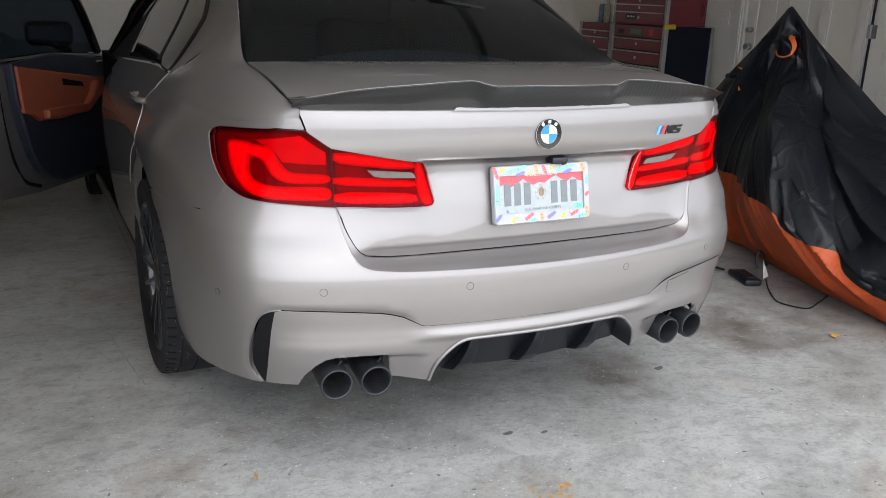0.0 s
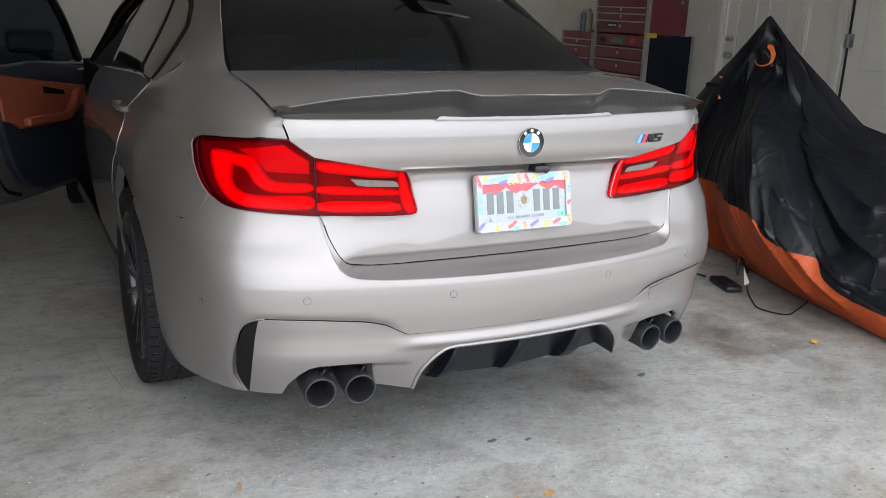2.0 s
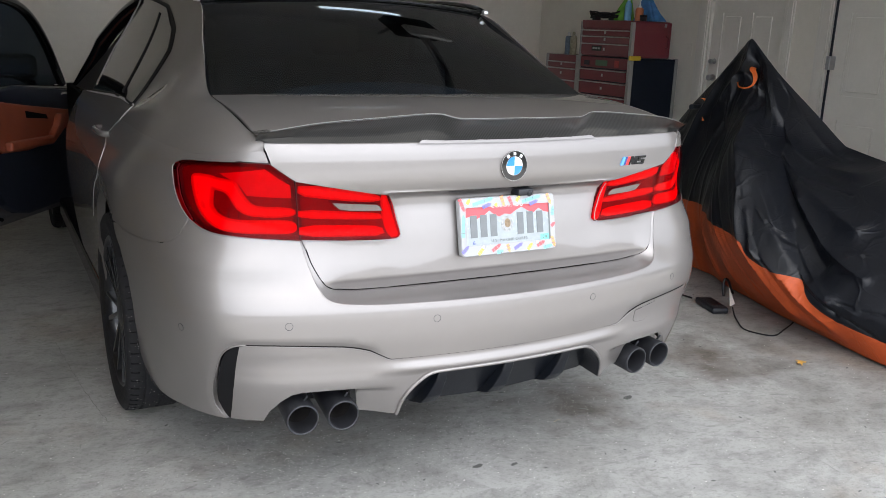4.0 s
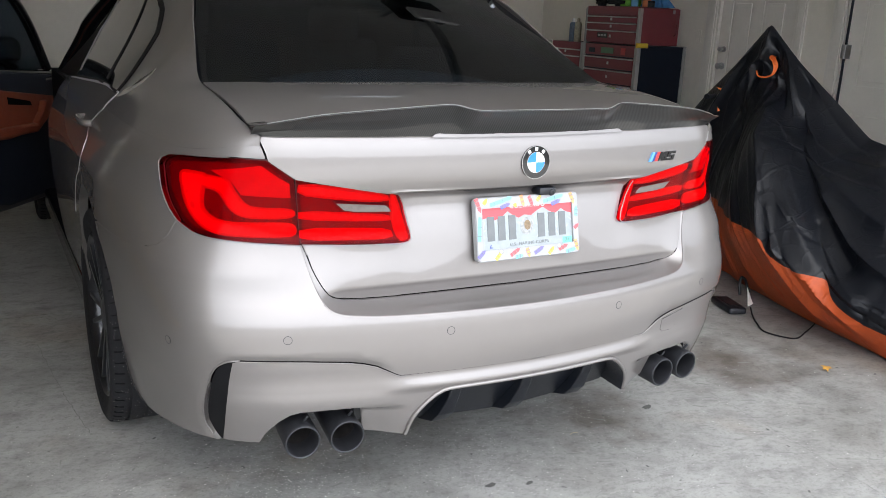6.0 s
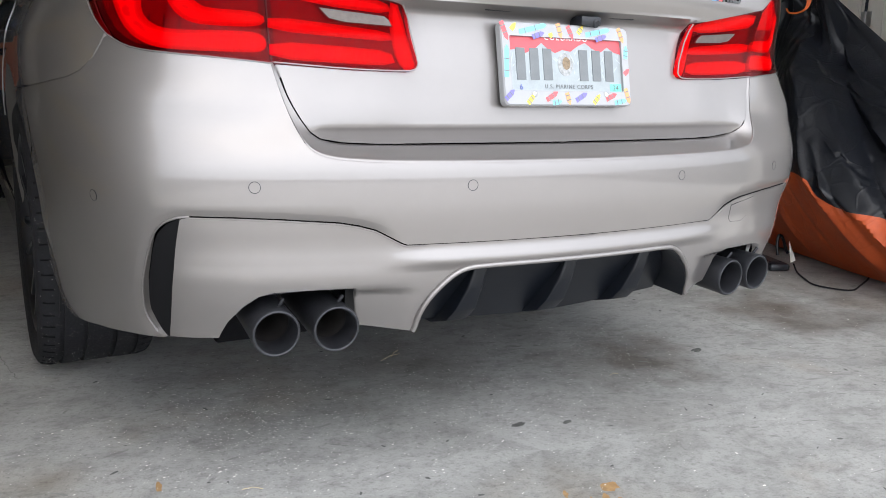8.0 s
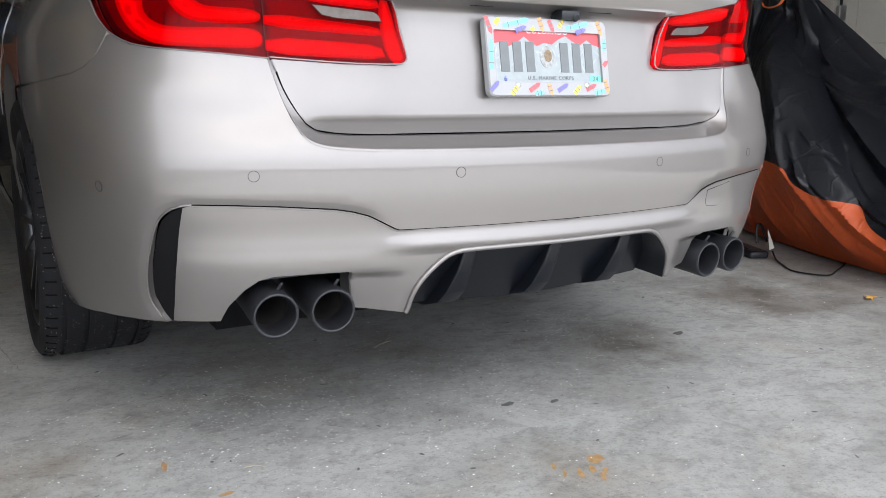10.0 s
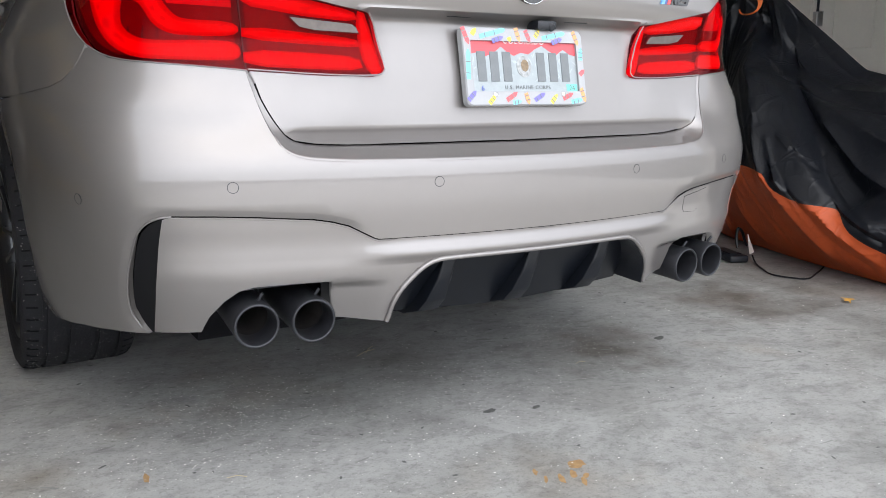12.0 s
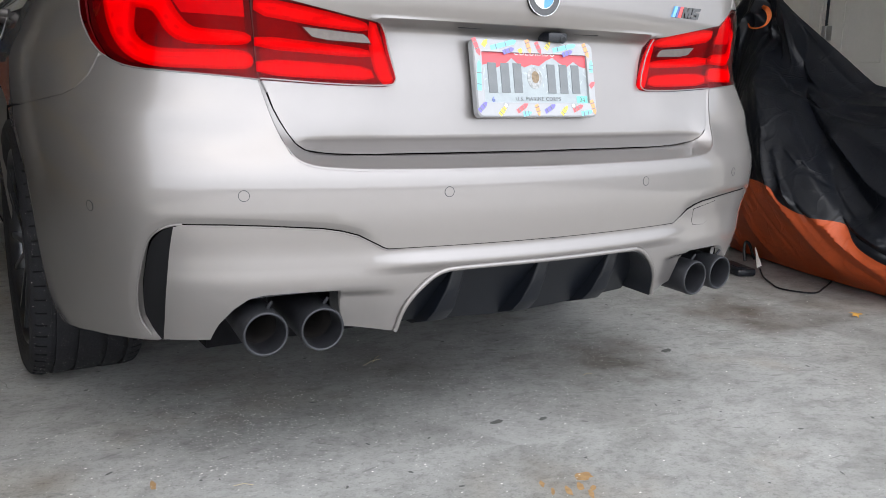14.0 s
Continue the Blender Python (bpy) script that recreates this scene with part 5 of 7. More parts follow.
# tailpipe recess and underbody, dark plastic
bm = bmesh.new()
for s in (-1, 1):
    box(bm, min(s * 0.45, s * 0.70), max(s * 0.45, s * 0.70), 0.05, 0.40, 0.405, 0.45)
    box(bm, min(s * 0.44, s * 0.63), max(s * 0.44, s * 0.63), 0.16, 0.42, 0.388, 0.42)
box(bm, -0.42, 0.42, 0.12, 0.6, 0.312, 0.44)
part("underbody_trim", bm, BLACK, car)
# dark filler added inside the shell to block light and blacken the gaps
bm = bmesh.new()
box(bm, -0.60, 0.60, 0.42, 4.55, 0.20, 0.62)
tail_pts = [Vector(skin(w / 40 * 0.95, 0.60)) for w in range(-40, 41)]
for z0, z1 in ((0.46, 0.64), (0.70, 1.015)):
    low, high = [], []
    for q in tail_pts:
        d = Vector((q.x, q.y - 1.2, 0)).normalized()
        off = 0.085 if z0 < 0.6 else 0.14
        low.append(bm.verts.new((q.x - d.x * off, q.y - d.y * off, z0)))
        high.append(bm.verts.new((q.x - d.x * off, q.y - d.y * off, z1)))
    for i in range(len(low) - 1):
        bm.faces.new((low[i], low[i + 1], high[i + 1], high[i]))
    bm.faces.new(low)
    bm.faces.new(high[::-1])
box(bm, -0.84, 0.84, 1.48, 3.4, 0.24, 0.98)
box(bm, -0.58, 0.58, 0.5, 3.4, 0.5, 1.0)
part("shell_filler", bm, DARK, car, "unseen dark filler inside the shell, added to darken gaps and underside")

# ---- wheels ----


def wheel_parts(parent):
    """A low-profile tyre on a dark ten-spoke rim, its axle along x, its outer face to -x."""
    h = 0.1425
    rows = [(0.262, -h + 0.020), (0.300, -h + 0.004), (0.325, -h), (0.342, -h + 0.008), (0.350, -h + 0.022)]
    for g in (-0.088, -0.035, 0.035, 0.088):
        rows += [(0.3535, g - 0.007), (0.3535, g - 0.006), (0.3465, g - 0.005), (0.3465, g + 0.005), (0.3535, g + 0.006), (0.3535, g + 0.007)]
    rows += [(0.350, h - 0.022), (0.342, h - 0.008), (0.325, h), (0.300, h - 0.004), (0.262, h - 0.020)]
    part("tyre", lathe(bmesh.new(), rows, 72, pose(0, 0, 0, 0, 90, 0)), RUBBER, parent, "black low-profile road tyre", True)
    # shoulder sipes: dark strips laid across the outer ribs as the grooves' shade
    bm = bmesh.new()
    for i in range(60):
        for sx in (-1, 1):
            box_m = pose(0, 0, 0, i * 6 + (3 if sx > 0 else 0), 0, 0)
            pts = [Vector((sx * 0.130, -0.0020, 0.3475)), Vector((sx * 0.104, -0.0020, 0.3538)), Vector((sx * 0.104, 0.0020, 0.3538)), Vector((sx * 0.130, 0.0020, 0.3475))]
            up = [bm.verts.new(box_m @ (p + Vector((0, 0, 0.0002)))) for p in pts]
            dn = [bm.verts.new(box_m @ (p - Vector((0, 0, 0.003)))) for p in pts]
            bm.faces.new(up)
            for k in range(4):
                bm.faces.new((up[k], dn[k], dn[(k + 1) % 4], up[(k + 1) % 4]))
    bmesh.ops.recalc_face_normals(bm, faces=bm.faces[:])
    tagged(part("shoulder_siping", bm, DARK, parent), kind="stuff")
    RIM = bpy.data.materials.get("dark_alloy") or material("dark_alloy", (0.022, 0.023, 0.027), 0.35, 0.6, coat=0.5, vary=0.08, size=20)
    rim = part("rim", lathe(bmesh.new(), [(0.267, -0.128), (0.262, -0.132), (0.254, -0.126), (0.246, -0.105), (0.240, 0.0), (0.250, 0.12), (0.262, 0.125)], 60, pose(0, 0, 0, 0, 90, 0)), RIM, parent, "dark alloy rim", True)
    for i in range(14):
        # seven pairs that spread towards the rim
        a, fork = radians(360 / 7 * (i // 2)), (-1 if i % 2 else 1)
        bm = box(bmesh.new(), -0.126, -0.094, -0.008, 0.008, 0.05, 0.252, 0.003)
        for v in bm.verts:
            v.co.y += fork * (0.010 + 0.038 * (v.co.z / 0.252)**2)
            v.co.x += 0.018 * (1 - v.co.z / 0.252)
        bm.transform(Matrix.Rotation(a, 4, "X"))
        part("spoke", bm, RIM, parent)
    part("hub_cap", lathe(bmesh.new(), [(0.070, -0.09), (0.066, -0.108), (0.040, -0.118), (0.0, -0.119)], 30, pose(0, 0, 0, 0, 90, 0)), RIM, parent, "", True)
    part("brake_disc", lathe(bmesh.new(), [(0.10, -0.045), (0.195, -0.045), (0.195, -0.015), (0.10, -0.015)], 48, pose(0, 0, 0, 0, 90, 0)), PIPE, parent, "steel brake disc")
    return parent


for s, y in ((-1, 1.065), (1, 1.065), (-1, 4.045), (1, 4.045)):
    hub = new("wheel")
    hub.parent = car
    hub.empty_display_size = 0.05
    wheel_parts(hub)
    hub.matrix_basis = pose(s * 0.797, y, 0.3528, 0, 0, 0 if s < 0 else 180)

# road grit clinging to the tyre's tread
bm = bmesh.new()
grit_rng = random.Random(5)
for k in range(420):
    ang = radians(grit_rng.uniform(150, 262))
    xx = -0.797 + grit_rng.uniform(-0.135, 0.135)
    rr, size = 0.3540, grit_rng.choice((0.0005, 0.0006, 0.0008, 0.001))
    m0 = Matrix.Translation((xx, 1.065 + rr * math.cos(ang), 0.3528 + rr * math.sin(ang)))
    vs = [bm.verts.new(m0 @ (Vector(p) * size)) for p in ((1, 0, 0), (-1, 0, 0), (0, 1, 0), (0, -1, 0), (0, 0, 1), (0, 0, -1))]
    for i in (0, 1):
        for j in (2, 3):
            for n in (4, 5):
                bm.faces.new((vs[i], vs[j], vs[n]))
tagged(part("tread_grit", bm, material("tyre_grit", (0.6, 0.58, 0.55), 0.7, vary=0.2, size=60), car), "pale road grit on the tyre tread", kind="stuff")

# ---- cabin: side windows, door, handles ----
SIDE_GLASS = [(1.250, 0.308), (1.318, 0.502), (1.376, 0.672), (1.472, 0.774), (1.658, 0.900), (2.005, 0.965), (1.985, 0.80), (1.925, 0.565), (1.82, 0.395), (1.725, 0.180), (1.50, 0.250)]
SIDE_PANE = material("side_glass", (0.012, 0.013, 0.015), 0.03, coat=1.0, vary=0.02)
for m in (True, False):
    sheet("window_surround", [(1.232, 0.280), (1.306, 0.505), (1.362, 0.69), (1.462, 0.80), (1.655, 0.925), (2.015, 0.99), (2.015, 0.05), (1.745, 0.125), (1.50, 0.215)], SURROUND, car, crown, 0.04, 0.004, lift=0.0045, mirror=m, label="gloss black window surround", edge=0.001)
    sheet("side_window", SIDE_GLASS, SIDE_PANE, car, crown, 0.04, 0.003, lift=0.0075, mirror=m, label="dark tinted rear side window", edge=0.0006)
    sheet("window_divider", [(1.376, 0.30), (1.400, 0.295), (1.695, 0.86), (1.671, 0.855)], SURROUND, car, crown, 0.03, 0.003, lift=0.0105, mirror=m)
    sheet("window_bar", [(1.722, 0.235), (1.818, 0.385), (1.922, 0.555), (1.985, 0.80), (2.002, 0.96), (2.014, 0.96), (1.999, 0.79), (1.937, 0.545), (1.832, 0.375), (1.737, 0.225)], SATIN, car, crown, 0.03, 0.003, lift=0.0100, mirror=m, label="satin chrome window strip")
    sheet("belt_strip", [(1.226, 0.292), (1.240, 0.310), (1.50, 0.228), (1.745, 0.138), (1.80, 0.118), (1.80, 0.100), (1.745, 0.118), (1.50, 0.206)], SATIN, car, crown, 0.03, 0.004, lift=0.0055, mirror=m, label="satin chrome belt strip")
for s in (-1, 1):
    hx = skin(1.25, 0.962)[0]
    pts = [(s * (hx - 0.002), 1.085, 0.972), (s * (hx + 0.020), 1.105, 0.972), (s * (hx + 0.025), 1.20, 0.970), (s * (hx + 0.020), 1.29, 0.969), (s * (hx - 0.004), 1.315, 0.968)]
    part("door_handle", tube(bmesh.new(), rounded(pts, 5), 0.0105, 12), PAINT, car, "silver door handle", True)
    # bright metal line laid along the shut line as its highlight
    edge = [Vector(crown(s * w, v)) + Vector((s * 0.001, 0, 0.001)) for w, v in ((1.232, 0.300), (1.212, 0.20), (1.202, 0.12), (1.198, 0.04))] + [Vector(skin(s * w, z)) + Vector((s * 0.0006, 0, 0)) for w, z in smoothed([(1.193, 1.018), (1.213, 0.989), (1.238, 0.959), (1.205, 0.934), (1.196, 0.876), (1.22, 0.82), (1.262, 0.79), (1.286, 0.738), (1.33, 0.646)], 2)]
    part("door_edge_highlight", tube(bmesh.new(), edge, 0.0009, 6), SATIN, car, "satin line standing for the highlight on the door's rear edge", True)
# head restraints behind the rear window
for x in (-0.36, 0.36):
    part("head_restraint", boxed(x - 0.13, x + 0.13, 1.28, 1.38, 1.06, 1.22, 0.04, 3), DARK_TRIM, car, "", True)
# windscreen pillars, headliner and front seats, all dark
for s in (-1, 1):
    part("windscreen_pillar", tube(bmesh.new(), rounded([(s * 0.80, 3.32, 0.93), (s * 0.782, 3.25, 0.972), (s * 0.716, 2.95, 1.155), (s * 0.684, 2.85, 1.240), (s * 0.615, 2.60, 1.362), (s * 0.565, 2.42, 1.425)], 6), 0.038, 10), GLOSS, car, "gloss black windscreen pillar", True)
part("headliner", boxed(-0.54, 0.54, 1.25, 2.75, 1.385, 1.425, 0.015), DARK_TRIM, car)
for x in (-0.37, 0.37):
    part("front_seat", boxed(x - 0.25, x + 0.25, 2.28, 2.46, 0.55, 1.22, 0.07, 4), DARK_TRIM, car, "dark front seat", True)
    part("seat_head_rest", boxed(x - 0.13, x + 0.13, 2.27, 2.37, 1.20, 1.37, 0.05, 4), DARK_TRIM, car, "", True)
# opaque dark sheet added at the far windows to keep the cabin dim
part("far_cabin_dark", boxed(0.60, 0.63, 1.9, 3.35, 0.9, 1.41), DARK, car)
part("dashboard", boxed(-0.78, 0.78, 2.95, 3.35, 0.70, 1.02, 0.06, 3), DARK_TRIM, car, "", True)
loft("windscreen", WINDOW, car, lambda u, v: Vector(((u - 0.5) * (1.50 - 0.40 * v), 3.42 - 1.02 * v - 0.10 * (2 * u - 1)**2, 0.99 + 0.47 * v + 0.02 * math.sin(math.pi * u))), 14, 10, "tinted windscreen", 0.004)
part("roof_fin", plate_piece([(-0.06, 0.0), (0.06, 0.0), (0.03, 0.035), (0.015, 0.048), (0.0, 0.040)], -0.012, 0.012, pose(-0.03, 1.30, 1.452, 90, 0, 90)), GLOSS, car, "black roof aerial fin")
for s in (-1, 1):
    rail = part("roof_rail", tube(bmesh.new(), rounded([(s * 0.585, 1.17, 1.428), (s * 0.580, 1.30, 1.452), (s * 0.572, 1.7, 1.470), (s * 0.565, 2.3, 1.472)], 5), 0.011, 8), GLOSS, car, "black roof strip", True)
    part("rail_end", boxed(s * 0.585 - 0.011, s * 0.585 + 0.011, 1.150, 1.172, 1.418, 1.436, 0.004), STEEL, rail, "chrome end piece")
part("roof_edge", tube(bmesh.new(), [Vector(roof(u / 24, 0)) + Vector((0, -0.004, 0.004)) for u in range(25)], 0.006, 8), GLOSS, car, "", True)


def nose(u, v):
    """The front of the body, beyond the doors, as one plain shell."""
    y = 3.60 + 1.22 * u
    a = (v - 0.5) * 2
    half = 0.90 - 0.08 * u**3
    top = 0.90 + 0.03 * u - 0.22 * u**5
    x = half * math.copysign(min(1.0, abs(a) * 1.35), a)
    z = 0.30 + (top - 0.30) * (1 - max(0.0, (abs(a) * 1.35 - 1) / 0.35)) if abs(a) * 1.35 > 1 else top + 0.04 * (1 - (abs(a) * 1.35)**4)
    return Vector((x, y, z))



loft("front_body", PAINT, car, nose, 14, 40, "", 0.01)
part("far_front_door", boxed(0.86, 0.94, 2.27, 3.38, 0.30, 1.0, 0.03), PAINT, car)
part("rocker", boxed(-0.92, -0.80, 1.50, 3.45, 0.20, 0.31, 0.02), GLOSS, car)
part("rocker", boxed(0.80, 0.92, 1.50, 3.45, 0.20, 0.31, 0.02), GLOSS, car)

# the open driver's door
HINGE, ALONG = Vector((-0.93, 3.45, 0)), Vector((-0.440, -0.898, 0))
INWARD = Vector((0.898, -0.440, 0))


def door_point(s, z, off):
    return HINGE + ALONG * s + INWARD * off + Vector((0, 0, z))


def door_slab(outline, off0, off1, bevel=0.0):
    bm = bmesh.new()
    a = [bm.verts.new(door_point(s, z, off0)) for s, z in outline]
    b = [bm.verts.new(door_point(s, z, off1)) for s, z in outline]
    bm.faces.new(a[::-1])
    bm.faces.new(b)
    n = len(outline)
    for i in range(n):
        bm.faces.new((a[i], a[(i + 1) % n], b[(i + 1) % n], b[i]))
    bmesh.ops.recalc_face_normals(bm, faces=bm.faces[:])
    if bevel:
        bmesh.ops.bevel(bm, geom=[e for e in bm.edges if len(e.link_faces) == 2 and e.calc_face_angle(0) > 0.8], offset=bevel, segments=2, profile=0.5, affect="EDGES")
    return bm


door = part("front_door", door_slab([(-0.22, 0.22), (0.60, 0.27), (0.98, 0.315), (1.06, 0.38), (1.10, 0.55), (1.11, 0.80), (1.07, 0.97), (-0.22, 0.92)], -0.10, -0.045, 0.01), PAINT, car, "open front door with orange leather trim")
part("door_trim", door_slab([(-0.30, 0.26), (0.36, 0.29), (0.52, 0.325), (0.64, 0.39), (0.72, 0.48), (0.785, 0.62), (0.835, 0.78), (0.86, 0.965), (0.40, 0.985), (-0.30, 0.915)], -0.05, 0.0, 0.012), DARK_TRIM, door, "dark lower door trim")
part("leather_panel", door_slab([(0.845, 0.950), (0.35, 0.880), (-0.30, 0.795), (-0.30, 0.72), (-0.05, 0.68), (0.12, 0.640), (0.35, 0.635), (0.65, 0.66), (0.72, 0.70), (0.81, 0.72)], -0.01, 0.014, 0.008), ORANGE_LEATHER, door, "orange leather door panel")
# flat dark patch on the leather, standing for the pull's shaded hollow
part("pull_shade", door_slab([(0.36, 0.850), (0.10, 0.806), (0.08, 0.780), (0.35, 0.812)], 0.012, 0.0165), DARK, door)
part("arm_rest", door_slab([(0.62, 0.715), (0.10, 0.690), (0.02, 0.74), (-0.02, 0.80), (-0.07, 0.80), (-0.05, 0.70), (0.10, 0.640), (0.62, 0.665)], 0.010, 0.052, 0.014), ORANGE_LEATHER, door, "orange leather arm rest")
OUT_EDGE = smoothed([(0.30, 0.25), (0.60, 0.27), (0.98, 0.315), (1.06, 0.38), (1.10, 0.55), (1.11, 0.80), (1.07, 0.97)], 2)
IN_EDGE = smoothed([(0.30, 0.315), (0.60, 0.345), (0.80, 0.385), (0.885, 0.46), (0.93, 0.60), (0.955, 0.80), (0.95, 0.968)], 2)
loft("door_flange", PAINT, door, lambda u, v: door_point(*along(IN_EDGE, u).lerp(along(OUT_EDGE, u), v), -0.030 - 0.062 * v**1.6), 40, 8, "pearl white inner flange of the door", 0.002)
part("latch", door_slab([(0.995, 0.77), (1.055, 0.77), (1.055, 0.86), (0.995, 0.86)], -0.075, -0.036, 0.004), STEEL, door, "steel door latch")
part("door_seal", tube(bmesh.new(), rounded([door_point(*p, -0.036) for p in ((0.62, 0.31), (0.78, 0.37), (0.86, 0.47), (0.915, 0.62), (0.945, 0.78), (0.95, 0.94))], 5), 0.010, 8), DARK, door, "", True)
FRAME_TOP = [(-0.30, 0.95), (-0.10, 1.20), (0.12, 1.36), (0.40, 1.425), (0.75, 1.42), (0.98, 1.34), (1.07, 1.18), (1.08, 0.96)]
part("window_frame", tube(bmesh.new(), rounded([door_point(*p, -0.045) for p in FRAME_TOP], 6), 0.026, 10), GLOSS, door, "black window frame", True)
part("belt_trim", tube(bmesh.new(), [door_point(-0.3, 0.925, -0.03), door_point(0.4, 0.975, -0.03), door_point(1.07, 0.975, -0.035)], 0.016, 8), GLOSS, door, "", True)
part("door_window", door_slab(FRAME_TOP[::-1] + [], -0.050, -0.046), DOOR_GLASS, door, "tinted door window")
bm = bmesh.new()
box(bm, -0.125, 0.13, -0.05, 0.06, -0.070, 0.070, 0.045, 5)
MIRROR = door_point(-0.02, 1.062, -0.205)
bm.transform(Matrix.Translation(MIRROR))
mirror = part("door_mirror", bm, GLOSS, door, "black door mirror with glass", True)
part("mirror_arm", tube(bmesh.new(), [door_point(0.02, 0.965, -0.07), door_point(0.03, 0.99, -0.13), MIRROR + Vector((0, 0, -0.05))], 0.02, 8), GLOSS, door, "", True)

bm = plate_piece([(-0.105, -0.040), (0.045, -0.052), (0.095, -0.030), (0.100, 0.015), (0.04, 0.042), (-0.10, 0.045)], 0.0, 0.002, Matrix.Translation(MIRROR + Vector((-0.005, -0.054, 0))) @ Matrix.Rotation(radians(90), 4, "X"))
part("mirror_glass", bm, MIRROR_GLASS, door, "mirror glass")

# ---- covered motorcycle ----


def nylon(name, color, rough, spec):
    """Thin coated cloth: small crumples over a woven grain."""
    m = material(name, color, rough, vary=0.18, size=7, spec=spec)
    t = m.node_tree
    b = t.nodes["Principled BSDF"]
    co = t.nodes.new("ShaderNodeTexCoord")
    last = None
    for scale, turn, dist, power in (((1.6, 5.0, 2.0), (0.5, 0.2, 0.3), 0.004, 0.4), ((4.0, 12.0, 7.0), (-0.6, 0.3, 0.9), 0.003, 0.4), ((16.0, 30.0, 22.0), (0.9, 0.7, 0.2), 0.002, 0.4), ((500.0, 500.0, 500.0), (0, 0, 0), 0.0006, 0.3)):
        mp = t.nodes.new("ShaderNodeMapping")
        mp.inputs["Scale"].default_value, mp.inputs["Rotation"].default_value = scale, turn
        t.links.new(co.outputs["Object"], mp.inputs["Vector"])
        n = t.nodes.new("ShaderNodeTexNoise")
        n.inputs["Scale"].default_value, n.inputs["Detail"].default_value, n.inputs["Distortion"].default_value = 1.0, 2.0, 1.2
        bp = t.nodes.new("ShaderNodeBump")
        bp.inputs["Strength"].default_value, bp.inputs["Distance"].default_value = power, dist
        t.links.new(mp.outputs["Vector"], n.inputs["Vector"])
        t.links.new(n.outputs["Fac"], bp.inputs["Height"])
        if last:
            t.links.new(last, bp.inputs["Normal"])
        last = bp.outputs["Normal"]
    # sharp crease lines, bent by noise
    bend = t.nodes.new("ShaderNodeTexNoise")
    bend.inputs["Scale"].default_value = 3.0
    t.links.new(co.outputs["Object"], bend.inputs["Vector"])
    mixed = t.nodes.new("ShaderNodeMix")
    mixed.data_type = "VECTOR"
    mixed.inputs["Factor"].default_value = 0.22
    t.links.new(co.outputs["Object"], mixed.inputs["A"])
    t.links.new(bend.outputs["Color"], mixed.inputs["B"])
    for scale, turn, dist, wide in (((2.4, 5.5, 3.2), (0.7, 0.2, 0.5), 0.0013, 0.035), ((6.0, 11.0, 13.0), (-0.5, 0.4, 0.9), 0.0007, 0.05)):
        mp = t.nodes.new("ShaderNodeMapping")
        mp.inputs["Scale"].default_value, mp.inputs["Rotation"].default_value = scale, turn
        vo = t.nodes.new("ShaderNodeTexVoronoi")
        vo.feature = "DISTANCE_TO_EDGE"
        vo.inputs["Scale"].default_value = 1.0
        rr = t.nodes.new("ShaderNodeMapRange")
        rr.inputs["From Max"].default_value = wide
        bp = t.nodes.new("ShaderNodeBump")
        bp.invert = True
        bp.inputs["Strength"].default_value, bp.inputs["Distance"].default_value = 0.8, dist
        t.links.new(mixed.outputs["Result"], mp.inputs["Vector"])
        t.links.new(mp.outputs["Vector"], vo.inputs["Vector"])
        t.links.new(vo.outputs["Distance"], rr.inputs["Value"])
        t.links.new(rr.outputs["Result"], bp.inputs["Height"])
        t.links.new(last, bp.inputs["Normal"])
        last = bp.outputs["Normal"]
    t.links.new(last, b.inputs["Normal"])
    return m


COVER_BLACK = nylon("black_nylon_cover", (0.0046, 0.0056, 0.0085), 0.38, 0.30)
COVER_ORANGE = nylon("orange_nylon_cover", (0.42, 0.068, 0.015), 0.5, 0.4)
WEBBING = material("orange_webbing", (0.85, 0.20, 0.04), 0.6, vary=0.1, size=40, bump=0.3, bump_size=300)
RIDGE_Z = [(-0.20, 0.10), (-0.12, 0.40), (0.0, 0.62), (0.15, 0.76), (0.3, 0.82), (0.68, 0.80), (0.90, 0.85), (1.07, 0.985), (1.32, 1.185), (1.515, 1.352), (1.545, 1.350), (1.75, 1.14), (1.93, 0.975), (2.07, 0.83), (2.4, 0.55), (2.6, 0.30)]
RIDGE_X = [(-0.2, 2.67), (0.3, 2.68), (1.0, 2.60), (1.53, 2.53), (2.6, 2.56)]
BASE_W = [(-0.2, 0.14), (-0.05, 0.42), (0.2, 0.54), (0.5, 0.50), (0.8, 0.42), (1.3, 0.28), (1.7, 0.16), (2.3, 0.16), (2.6, 0.16)]
BAND_Z = [(-0.2, 0.05), (0.0, 0.10), (0.20, 0.13), (0.34, 0.155), (0.46, 0.205), (0.58, 0.305), (0.70, 0.318), (0.78, 0.35), (0.87, 0.425), (1.05, 0.44), (1.30, 0.45), (1.75, 0.43), (2.6, 0.34)]
